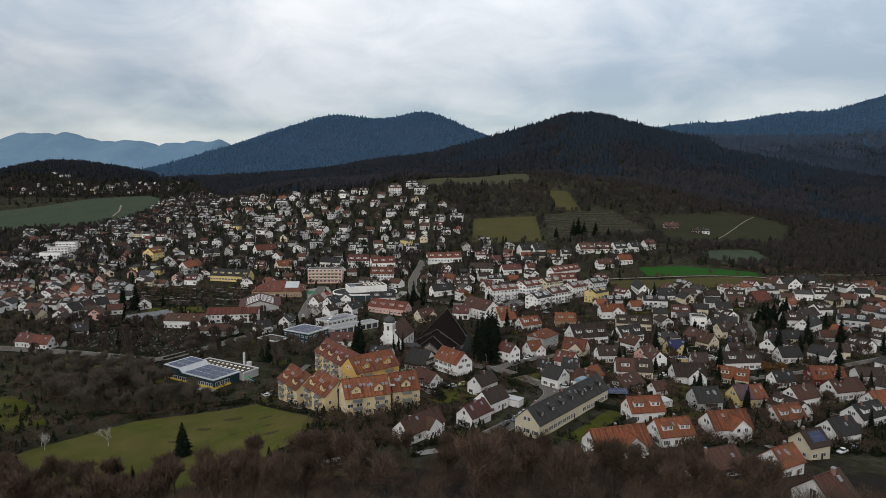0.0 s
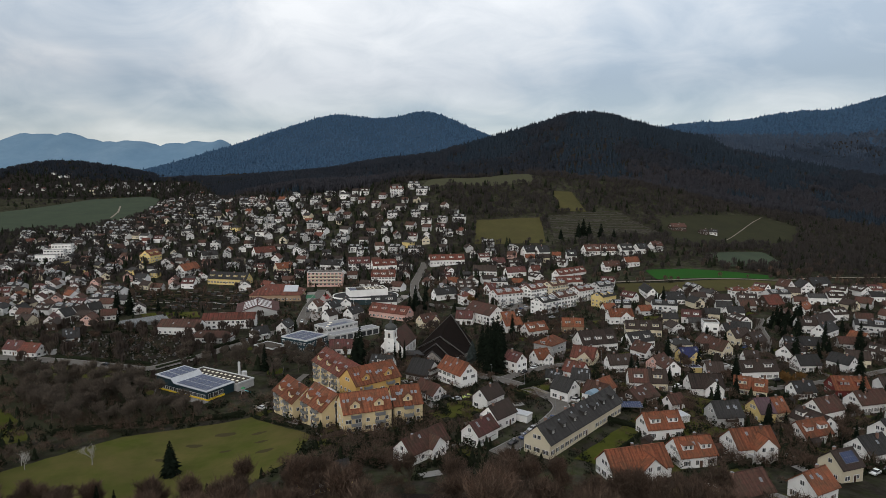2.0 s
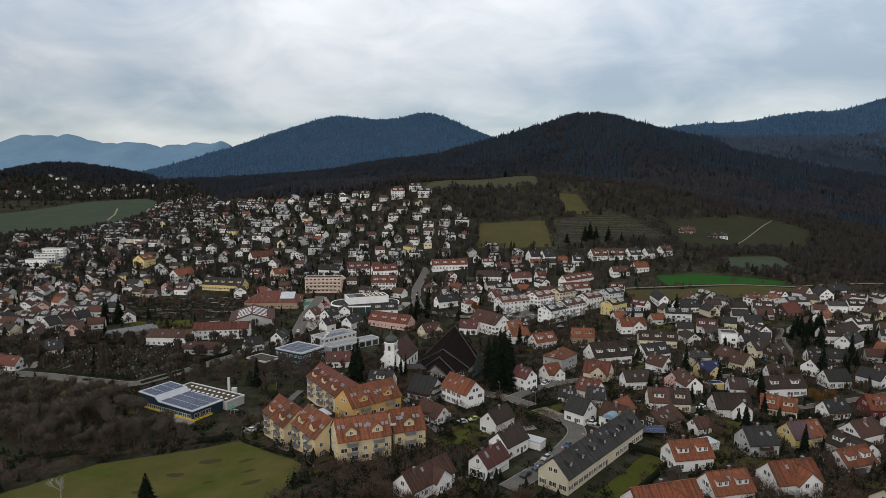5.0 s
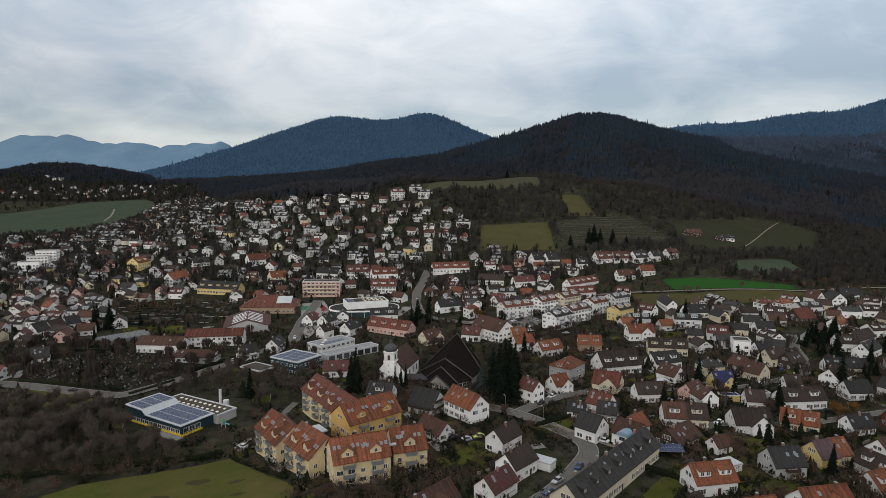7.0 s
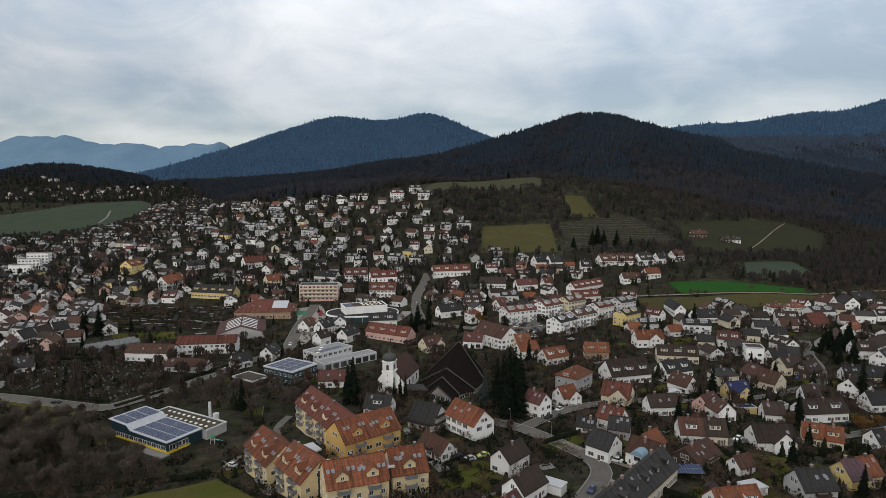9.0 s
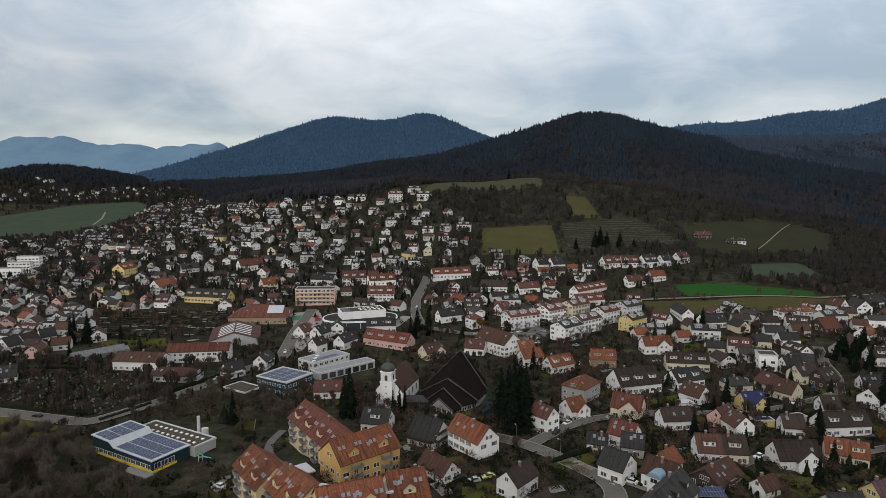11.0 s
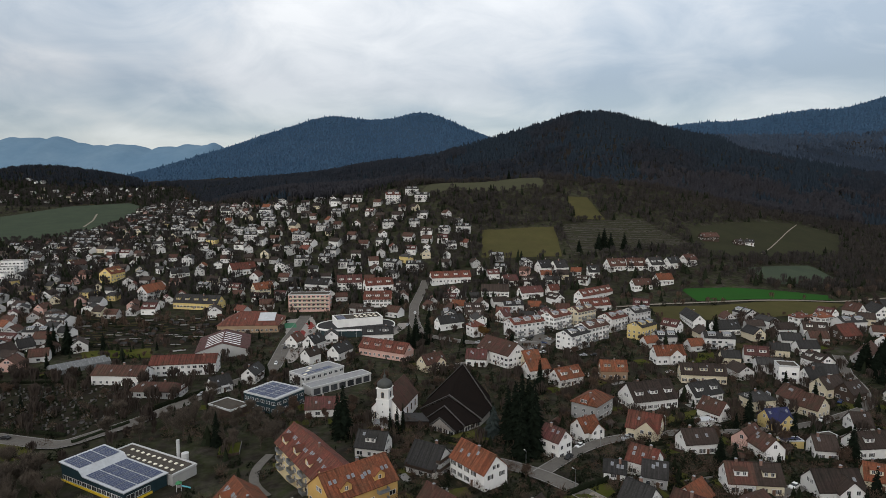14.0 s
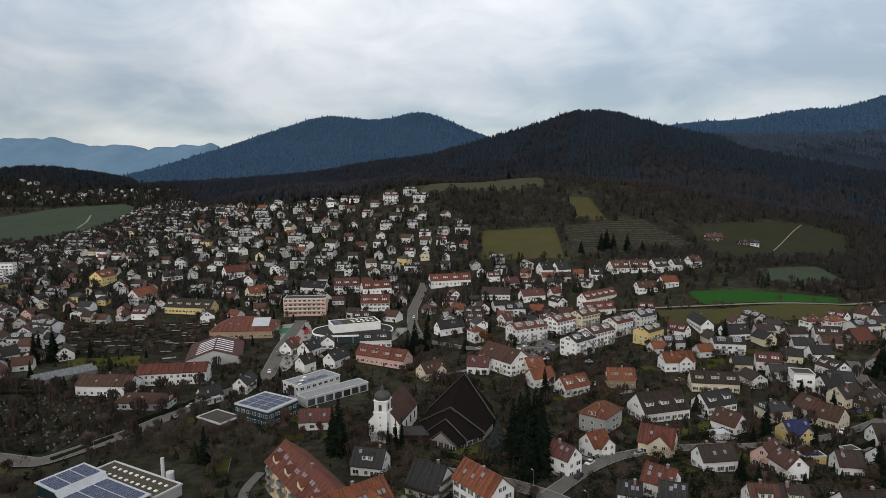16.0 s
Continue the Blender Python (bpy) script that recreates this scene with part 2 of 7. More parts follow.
def ground_height(x, y):
    """The lie of the land: valley floor, the slope under the flight, and the hills behind the town."""
    z = 9 * smooth((350 - y) / 90) * (1 - smooth((x - 90) / 60)) * (1 - smooth((-30 - x) / 60)) - 2 * bump(x, y, -115, 285, 50, 50)
    z += 6 * smooth((240 - y) / 60) * smooth((x - 90) / 60)
    z += 42 * smooth((190 - y) / 150)
    z += 0.035 * (math.hypot(max(0, y - 540), 1) - 1) if y < 700 else 0
    z += 5.6 + 0.07 * (min(y, 1700) - 700) if y >= 700 else 0
    z *= 1 - 0.75 * smooth((x - 300) / 400) if y > 400 else 1
    z += 51 * smooth((y - 530) / 420) * (1 - smooth((y - 960) / 420)) * smooth((x + 560) / 350) * (1 - smooth((x + 80) / 150))  # the built-up slope
    z += 9 * bump(x, y, 260, 590, 90, 90)
    crest = 833 + 4 * math.sin(x / 37)
    z += 92 * bump(x, y if y < crest else crest - 1.1 * (y - crest), 95, 905, 200 if x > 95 else 125, 138)  # vineyard hill, falling away behind its crest
    z += 194 * bump(x, y, 440, 1700, 430 if x > 440 else 262, 420)         # dark wooded hill
    z += 58 * bump(x, y, -150, 1600, 260, 300)         # its long shoulder
    z += 68 * bump(x, y, -960, 1540, 170, 150)         # hill with the villas
    z += 262 * bump(x, y, -640, 3000, 430, 500) + 225 * bump(x, y, 40, 3200, 300, 500) + 48 * bump(x, y, -515, 2950, 130, 300) + 44 * bump(x, y, -95, 3020, 110, 300)
    z += 492 * bump(x, y, 2150, 2500, 620, 560) + 28 * bump(x, y, 1380, 2540, 110, 250) + 225 * bump(x, y, 900, 2600, 380, 420)
    z += 330 * bump(max(-2950, min(x, -1760)) - x, y, 0, 4400, 330, 330) * (1 + 0.12 * math.sin(x / 260) + 0.2 * noise.noise((x / 330, 4, 0)) + 0.1 * noise.noise((x / 90, 7, 0)) + 0.05 * noise.noise((x / 30, 9, 0)))
    z += 1.2 * noise.noise((x / 90, y / 90, 0)) + (9 * smooth((y - 950) / 500)) * noise.noise((x / 210, y / 210, 3))
    return z


# ---- small mesh helpers ----
def mesh_of(name, verts, faces, mats, slots=None, uv=False):
    me = bpy.data.meshes.new(name)
    me.from_pydata([tuple(v) for v in verts], [], [tuple(f) for f in faces])
    for m in mats:
        me.materials.append(m)
    if slots is not None:
        me.polygons.foreach_set("material_index", np.array(slots, dtype=np.int32))
    if uv:
        layer = me.uv_layers.new(name="UVMap")
        for p in me.polygons:
            n = p.normal
            for li in p.loop_indices:
                c = me.vertices[me.loops[li].vertex_index].co
                layer.data[li].uv = (c.x, math.hypot(c.y, c.z)) if abs(n.y) > abs(n.x) else (c.y, math.hypot(c.x, c.z))
    me.update()
    return me


def part(name, me, parent, label="", m=None):
    ob = new(name, me)
    ob.parent = parent
    if m is not None:
        ob.matrix_basis = m
    return tagged(ob, label) if label else ob


BOX = [(0, 3, 2, 1), (4, 5, 6, 7), (0, 1, 5, 4), (1, 2, 6, 5), (2, 3, 7, 6), (3, 0, 4, 7)]


def box(x0, y0, z0, x1, y1, z1):
    return [(x0, y0, z0), (x1, y0, z0), (x1, y1, z0), (x0, y1, z0), (x0, y0, z1), (x1, y0, z1), (x1, y1, z1), (x0, y1, z1)]


class Build:
    """Gathers verts, faces and material slots of one part."""

    def __init__(self):
        self.v, self.f, self.s = [], [], []

    def add(self, verts, faces, slot=0):
        k = len(self.v)
        self.v += [tuple(p) for p in verts]
        self.f += [tuple(i + k for i in f) for f in faces]
        self.s += [slot] * len(faces)
        return self

    def box(self, x0, y0, z0, x1, y1, z1, slot=0):
        return self.add(box(x0, y0, z0, x1, y1, z1), BOX, slot)

    def mesh(self, name, mats, uv=False):
        return mesh_of(name, self.v, self.f, mats, self.s, uv)


# ---- the land ----
def spaced(marks):
    """Coordinates from rows of (from, to, step)."""
    out = []
    for a, b, step in marks:
        out += list(np.arange(a, b, step))
    return out


GX = spaced([(-5200, -1600, 60), (-1600, -420, 20), (-420, 420, 7), (420, 1600, 20), (1600, 5201, 60)])
GY = spaced([(-2000, -200, 90), (-200, 100, 20), (100, 620, 7), (620, 1000, 9), (1000, 2200, 22), (2200, 4981, 55)])
NX = len(GX)
gverts = [(x, y, ground_height(x, y)) for y in GY for x in GX]
gfaces, gslots = [], []
for j in range(len(GY) - 1):
    for i in range(NX - 1):
        a = j * NX + i
        gfaces.append((a, a + 1, a + NX + 1, a + NX))
        x, y = GX[i], GY[j]
        slot = 0
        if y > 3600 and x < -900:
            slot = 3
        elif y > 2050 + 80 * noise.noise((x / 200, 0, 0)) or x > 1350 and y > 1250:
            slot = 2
        elif y > 950 and gverts[a][2] > 75 and x > -620 or (x > 180 and y > 850):
            slot = 1
        elif y < 165 or x < -500 and y > 1270:
            slot = 1
        gslots.append(slot)
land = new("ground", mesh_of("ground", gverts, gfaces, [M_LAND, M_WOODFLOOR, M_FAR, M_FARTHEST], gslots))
tagged(land, "dark winter valley floor, slopes and wooded hills", "ground", kind="structure")
land.data.polygons.foreach_set("use_smooth", np.ones(len(gfaces), dtype=bool))


def inside(x, y, poly):
    hit = False
    for (x1, y1), (x2, y2) in zip(poly, poly[1:] + poly[:1]):
        if (y1 > y) != (y2 > y) and x < (x2 - x1) * (y - y1) / (y2 - y1) + x1:
            hit = not hit
    return hit


KEEP_CLEAR = []  # polygons in which no houses or trees are scattered


def drape(name, poly, mat, label, category="field", step=2.0, lift=0.35, clear=True):
    """A patch of land cover that lies on the ground, cut to a polygon with a slightly uneven edge."""
    xs, ys = [p[0] for p in poly], [p[1] for p in poly]
    verts, faces, at = [], [], {}
    nx, ny = int((max(xs) - min(xs)) / step) + 2, int((max(ys) - min(ys)) / step) + 2

    def vert(i, j):
        if (i, j) not in at:
            x, y = min(xs) + i * step, min(ys) + j * step
            x += 0.4 * step * noise.noise((x / 9, y / 9, 5))
            at[i, j] = len(verts)
            y += 0.4 * step * noise.noise((x / 7, y / 7, 8))
            verts.append((x, y, ground_height(x, y) + lift))
        return at[i, j]

    for i in range(nx):
        for j in range(ny):
            if inside(min(xs) + (i + 0.5) * step, min(ys) + (j + 0.5) * step, poly):
                faces.append((vert(i, j), vert(i + 1, j), vert(i + 1, j + 1), vert(i, j + 1)))
    used = {}
    for f in faces:
        for e in zip(f, f[1:] + f[:1]):
            used[tuple(sorted(e))] = used.get(tuple(sorted(e)), 0) + 1
    rim = {v for e, k in used.items() if k == 1 for v in e}
    for i in rim:  # the rim follows the outline
        p = Vector(verts[i][:2])
        best = None
        for a, b in zip(poly, poly[1:] + poly[:1]):
            a, b = Vector(a), Vector(b)
            t = min(1, max(0, (p - a).dot(b - a) / (b - a).length_squared))
            q = a.lerp(b, t)
            if best is None or (q - p).length < (best - p).length:
                best = q
        if (best - p).length < 1.5 * step:
            best = best + Vector((noise.noise((best.x / 6, best.y / 6, 1)), noise.noise((best.x / 6, best.y / 6, 4)))) * 0.8
            verts[i] = (best.x, best.y, ground_height(best.x, best.y) + lift * 0.6)
    ob = new(name, mesh_of(name, verts, faces, [mat]))
    ob.data.polygons.foreach_set("use_smooth", np.ones(len(faces), dtype=bool))
    if clear:
        KEEP_CLEAR.append(poly)
    return tagged(ob, label, category, kind="structure")


ROADS = []


def road(name, points, width, mat, label, lift=0.35, kerb=True):
    """A carriageway along a line of points, with raised kerbs on both sides."""
    line = []
    for (x1, y1), (x2, y2) in zip(points, points[1:]):
        n = max(1, int(math.hypot(x2 - x1, y2 - y1) / 3))
        line += [(x1 + (x2 - x1) * k / n, y1 + (y2 - y1) * k / n) for k in range(n)]
    line.append(points[-1])
    for _ in range(3):
        line = [line[0]] + [((a[0] + 2 * b[0] + c[0]) / 4, (a[1] + 2 * b[1] + c[1]) / 4) for a, b, c in zip(line, line[1:], line[2:])] + [line[-1]]
    ROADS.append((line, width))
    offsets = [(-width / 2 - 0.3, 0.12), (-width / 2, 0.12), (-width / 2, 0), (width / 2, 0), (width / 2, 0.12), (width / 2 + 0.3, 0.12)] if kerb else [(-width / 2, 0), (width / 2, 0)]
    verts, faces, slots, n = [], [], [], len(offsets)
    for k, (x, y) in enumerate(line):
        a, b = line[max(k - 1, 0)], line[min(k + 1, len(line) - 1)]
        d = math.hypot(b[0] - a[0], b[1] - a[1]) or 1
        nx, ny = -(b[1] - a[1]) / d, (b[0] - a[0]) / d
        z = max(ground_height(x + nx * o, y + ny * o) for o in (-width / 2, 0, width / 2)) + lift
        verts += [(x + nx * o, y + ny * o, z + h) for o, h in offsets]
        if k:
            for i in range(n - 1):
                c = (k - 1) * n + i
                faces.append((c + 1, c, c + n, c + n + 1))
                slots.append(0 if not kerb or i == 2 else 1)
    ob = new(name, mesh_of(name, verts, faces, [mat, M_PAVING], slots))
    return tagged(ob, label, "road", kind="structure")


drape("meadow", [(-150, 200), (-123, 234), (-80, 254), (-47, 218), (-50, 199), (-66, 178), (-110, 170)], M_MEADOW, "green winter meadow with pale worn patches")
for px, py, pr in ((-84, 236, 3.2), (-70, 232, 2.4), (-92, 226, 2.6), (-66, 222, 2.0), (-78, 219, 1.8), (-98, 214, 2.2), (-62, 212, 2.6)):
    drape("worn_patch", [(px + pr * 1.6 * math.cos(k), py + pr * 0.8 * math.sin(k)) for k in (0, 0.8, 1.6, 2.4, 3.1, 3.9, 4.7, 5.5)], M_STRAW, "pale worn patch in the meadow", step=0.8, lift=0.42, clear=False)
drape("meadow", [(-33, 806), (-24, 826), (-2, 840), (60, 842), (108, 838), (118, 826), (112, 810), (72, 806), (30, 814), (0, 814), (-18, 802)], M_CREST, "dull winter grass along the hill crest", step=4)
drape("meadow", [(36, 730), (112, 728), (108, 665), (32, 670)], M_HILLMEADOW, "mown meadow on the hillside")
drape("meadow", [(136, 788), (159, 788), (168, 741), (137, 742)], M_HILLMEADOW, "green patch of hillside grass")
drape("vineyard_ground", [(119, 730), (206, 745), (242, 684), (119, 667)], M_HILLGRASS, "terraced vineyard slope in winter")
drape("meadow", [(249, 732), (329, 772), (408, 807), (447, 781), (390, 695), (307, 660), (242, 650)], M_HILLGRASS, "dull green meadow at the foot of the wood", step=7)
drape("field", [(184, 574), (221, 571), (291, 549), (284, 537), (186, 543)], M_FIELD, "bright green field of winter wheat")
drape("meadow", [(263, 625), (331, 644), (326, 590), (262, 577)], M_VALLEYFIELD, "rough green meadow behind the bright field", step=6)
drape("field", [(147, 537), (196, 531), (244, 535), (288, 529), (257, 503), (189, 497), (145, 503)], M_HILLMEADOW, "yellowish stubble field beside the lane")
drape("field", [(-860, 1110), (-785, 1207), (-735, 1286), (-640, 1340), (-600, 1300), (-560, 1180), (-525, 1040), (-560, 960), (-690, 905)], M_VALLEYFIELD, "wide green field below the villa hill", step=12, lift=0.6)
drape("field", [(-735, 1300), (-632, 1352), (-590, 1322), (-600, 1306), (-640, 1345), (-730, 1292)], M_STRAW, "pale strip of field below the villas", step=8, lift=0.7, clear=False)
road("track", [(-640, 1215), (-600, 1130), (-575, 1060)], 3.0, M_PATH, "pale field track", lift=0.9, kerb=False)
drape("cemetery_ground", [(-244, 387), (-174, 388), (-137, 374), (-151, 324), (-212, 334)], M_SOIL, "cemetery ground with paths", "cemetery")
drape("lawn", [(-224, 450), (-184, 456), (-172, 434), (-212, 434)], M_LAWN, "green strip of grass beside the allotments", "lawn")
drape("allotment_ground", [(-275, 540), (-168, 545), (-156, 462), (-240, 452)], M_SOIL, "allotment gardens in winter", "garden")
drape("lawn", [(-200, 262), (-184, 262), (-155, 231), (-166, 222)], M_LAWN, "rough green strip beside the thicket", "lawn")
drape("thicket_grass", [(-215, 300), (-160, 306), (-134, 280), (-104, 264), (-84, 258), (-124, 240), (-155, 236), (-190, 262)], M_HILLGRASS, "dull grass under the thicket", "grass", clear=False)
drape("lawn", [(-205, 326), (-166, 321), (-160, 312), (-160, 302), (-200, 300)], M_LAWN, "rough grass beside the sports hall", "lawn")

road("road", [(-10, 296), (16, 281), (26, 271), (36, 258), (44, 247), (45, 238), (38, 226), (30, 214), (16, 199)], 6.0, M_ASPHALT, "curving residential street of worn asphalt")
road("road", [(24, 273), (41, 295), (53, 306), (70, 314), (100, 318)], 4.8, M_ASPHALT, "narrow side street between the houses")
road("path", [(28, 270), (37, 260), (46, 249), (58, 238)], 2.5, M_PATH, "gravel path beside the street", kerb=False)
road("road", [(-300, 345), (-207, 330), (-153, 317), (-133, 345), (-113, 385), (-97, 410), (-104, 470), (-108, 540)], 7.5, M_ASPHALT, "through road past the cemetery")
road("lane", [(120, 540), (153, 541), (284, 533), (424, 574), (700, 640)], 4.0, M_PATH, "pale field lane", kerb=False)
road("road", [(-20, 620), (-28, 560), (-26, 515), (-20, 480), (10, 460), (60, 455)], 7.0, M_ASPHALT, "main street through the town centre")
road("path", [(300, 672), (352, 734), (409, 803)], 1.3, M_PATH, "pale track up the meadow", kerb=False)
road("path", [(-60, 270), (-68, 282), (-71, 294), (-69, 306)], 3.2, M_ASPHALT, "narrow asphalt path beside the apartment blocks", kerb=False)
road("road", [(216, 426), (210, 412), (201, 396), (193, 372), (180, 350)], 5.0, M_ASPHALT, "residential street past dark trees")
road("road", [(100, 318), (150, 335), (180, 350)], 3.8, M_ASPHALT, "residential street between gardens")
road("road", [(60, 238), (95, 262), (140, 285), (190, 300), (260, 330)], 3.8, M_ASPHALT, "residential street with garden walls")


# ---- houses ----
def window_mesh(name, w, h, shutters=False):
    """A frame that stands proud of the wall, with two casements of glass set back in it, and folding shutters."""
    t, b = 0.07, Build()
    xs = [-w / 2, -w / 2 + t, -0.03, 0.03, w / 2 - t, w / 2]
    zs = [0, t, h - t, h]
    if shutters:
        xs = [-w] + xs + [w]
    grid = {}

    def at(i, j, d):
        if (i, j, d) not in grid:
            grid[i, j, d] = len(b.v)
            b.v.append((xs[i], d, zs[j]))
        return grid[i, j, d]

    for i in range(len(xs) - 1):
        for j in range(3):
            k = i - 1 if shutters else i
            glass = k in (1, 3) and j == 1
            shut = shutters and i in (0, len(xs) - 2)
            d = -0.02 if glass else -0.09
            b.f.append((at(i, j, d), at(i + 1, j, d), at(i + 1, j + 1, d), at(i, j + 1, d)))
            b.s.append(1 if glass else 2 if shut else 0)
            if glass:
                for p, q in (((i, j), (i + 1, j)), ((i + 1, j), (i + 1, j + 1)), ((i + 1, j + 1), (i, j + 1)), ((i, j + 1), (i, j))):
                    b.f.append((at(*p, -0.09), at(*q, -0.09), at(*q, -0.02), at(*p, -0.02)))
                    b.s.append(0)
    n = len(xs) - 1
    for i in range(n):
        for j in (0, 3):
            b.f.append((at(i, j, -0.09), at(i + 1, j, -0.09), at(i + 1, j, 0.03), at(i, j, 0.03)))
            b.s.append(0)
    for j in range(3):
        for i in (0, n):
            b.f.append((at(i, j, -0.09), at(i, j + 1, -0.09), at(i, j + 1, 0.03), at(i, j, 0.03)))
            b.s.append(0)
    return b.mesh(name, [M_FRAME, M_GLASS, M_SHUTTER])


def small_window(w, h):
    """A plain casement: proud frame with one pane let into it."""
    b, x, t = Build(), w / 2, 0.09
    o = [(-x, 0), (x, 0), (x, h), (-x, h)]
    i = [(-x + t, t), (x - t, t), (x - t, h - t), (-x + t, h - t)]
    b.add([(u, -0.08, z) for u, z in o + i] + [(u, 0.02, z) for u, z in o], [(k, (k + 1) % 4, 4 + (k + 1) % 4, 4 + k) for k in range(4)] + [(8 + k, 8 + (k + 1) % 4, (k + 1) % 4, k) for k in range(4)])
    b.add([(u, -0.04, z) for u, z in i], [(0, 1, 2, 3)], 1)
    return b.mesh("window", [M_FRAME, M_GLASS])


W_FAR = small_window(1.3, 1.4)
W_FARWIDE = small_window(2.4, 1.5)
W_PLAIN = window_mesh("window", 1.25, 1.35)
W_SHUT = window_mesh("window", 1.1, 1.4, True)
W_WIDE = window_mesh("window", 2.1, 1.4)
W_DORMER = window_mesh("window", 1.0, 1.15)
W_TALL = window_mesh("window", 1.6, 2.1)


def wall_mesh(length, width, eave, ridge, wall):
    x, y = length / 2, width / 2
    v = [(-x, -y, -2.5), (x, -y, -2.5), (x, y, -2.5), (-x, y, -2.5), (-x, -y, eave), (x, -y, eave), (x, y, eave), (-x, y, eave), (-x, 0, ridge - 0.15), (x, 0, ridge - 0.15)]
    f = [(0, 3, 2, 1), (0, 1, 5, 4), (2, 3, 7, 6), (1, 2, 6, 9, 5), (3, 0, 4, 8, 7), (4, 5, 9, 8), (6, 7, 8, 9)]
    return mesh_of("wall", v, f, [wall])


def roof_mesh(length, width, eave, ridge, roof, hip=0.0, over=0.55, thick=0.22):
    """Two pitched slabs with eaves and verges; hip draws the ridge's ends in."""
    slope = (ridge - eave) / (width / 2)
    x, y, e = length / 2 + (over if hip else 0.35), width / 2 + over, eave - over * slope
    r = length / 2 - hip if hip else x
    up = [(-x, -y, e), (x, -y, e), (x, y, e), (-x, y, e), (-r, 0, ridge), (r, 0, ridge)]
    v = [(a, b, c + thick) for a, b, c in up] + up
    f = [(0, 1, 5, 4), (2, 3, 4, 5), (0, 6, 7, 1), (2, 8, 9, 3), (7, 6, 10, 11), (9, 8, 11, 10)]
    if hip:
        f += [(1, 2, 5), (3, 0, 4), (1, 7, 8, 2), (3, 9, 6, 0), (8, 7, 11), (6, 9, 10)]
    else:
        f += [(1, 7, 11, 5), (5, 11, 8, 2), (4, 10, 6, 0), (3, 9, 10, 4)]
    # ridge capping
    b = Build().add(v, f)
    b.box(-r, -0.16, ridge + thick - 0.08, r, 0.16, ridge + thick + 0.07)
    # gutter boards
    return b.mesh("roof", [roof], uv=True)


def chimney_mesh(h):
    return Build().box(-0.36, -0.32, -1.2, 0.36, 0.32, h, 0).mesh("chimney", [M_STONE])


CHIMNEY = chimney_mesh(1.0)
CAP = Build().add([(-0.44, -0.4, 1.0), (0.44, -0.4, 1.0), (0.44, 0.4, 1.0), (-0.44, 0.4, 1.0), (-0.22, -0.2, 1.2), (0.22, -0.2, 1.2), (0.22, 0.2, 1.2), (-0.22, 0.2, 1.2)], BOX).mesh("cap", [M_METAL])


def add_chimney(base, m):
    part("cap", CAP, part("chimney", CHIMNEY, base, m=m), "zinc chimney cap")
SKYLIGHT = Build().add([(-0.42, -0.58, -0.05), (0.42, -0.58, -0.05), (0.42, 0.58, -0.05), (-0.42, 0.58, -0.05), (-0.42, -0.58, 0.1), (0.42, -0.58, 0.1), (0.42, 0.58, 0.1), (-0.42, 0.58, 0.1), (-0.34, -0.5, 0.1), (0.34, -0.5, 0.1), (0.34, 0.5, 0.1), (-0.34, 0.5, 0.1)],
                       [(0, 1, 5, 4), (1, 2, 6, 5), (2, 3, 7, 6), (3, 0, 4, 7), (4, 5, 9, 8), (5, 6, 10, 9), (6, 7, 11, 10), (7, 4, 8, 11)]).add([(-0.34, -0.5, 0.1), (0.34, -0.5, 0.1), (0.34, 0.5, 0.1), (-0.34, 0.5, 0.1)], [(0, 1, 2, 3)], 1).mesh("skylight", [M_METAL, material("roof_window_glass", (0.20, 0.21, 0.23), 0.1, 0, (), spec=0.5)])
def solar_mesh(cols, rows, w, h):
    """One sheet of framed cells."""
    xs = [v for i in range(cols) for v in (i * w / cols + 0.03, (i + 1) * w / cols - 0.03)]
    ys = [v for j in range(rows) for v in (j * h / rows + 0.03, (j + 1) * h / rows - 0.03)]
    xs, ys = [0] + xs + [w], [0] + ys + [h]
    b = Build()
    n = len(xs)
    b.v = [(x - w / 2, y - h / 2, 0.14) for y in ys for x in xs]
    for j in range(len(ys) - 1):
        for i in range(n - 1):
            b.f.append((j * n + i, j * n + i + 1, (j + 1) * n + i + 1, (j + 1) * n + i))
            b.s.append(0 if i % 2 == 1 and j % 2 == 1 else 1)
    k = len(b.v)
    ring = list(range(n)) + [j * n + n - 1 for j in range(1, len(ys))] + [(len(ys) - 1) * n + i for i in range(n - 2, -1, -1)] + [j * n for j in range(len(ys) - 2, 0, -1)]
    b.v += [(b.v[i][0], b.v[i][1], 0) for i in ring]
    m = len(ring)
    for i in range(m):
        b.f.append((ring[i], k + i, k + (i + 1) % m, ring[(i + 1) % m]))
        b.s.append(1)
    return b.mesh("solar_panel", [M_CELLS, M_METAL])


M_CELLS = material("solar_cells", (0.026, 0.038, 0.088), 0.35, 0, ((0.9, 0.5, (0.036, 0.052, 0.115)),), spec=0.12)
SOLAR = solar_mesh(6, 2, 5.2, 3.4)


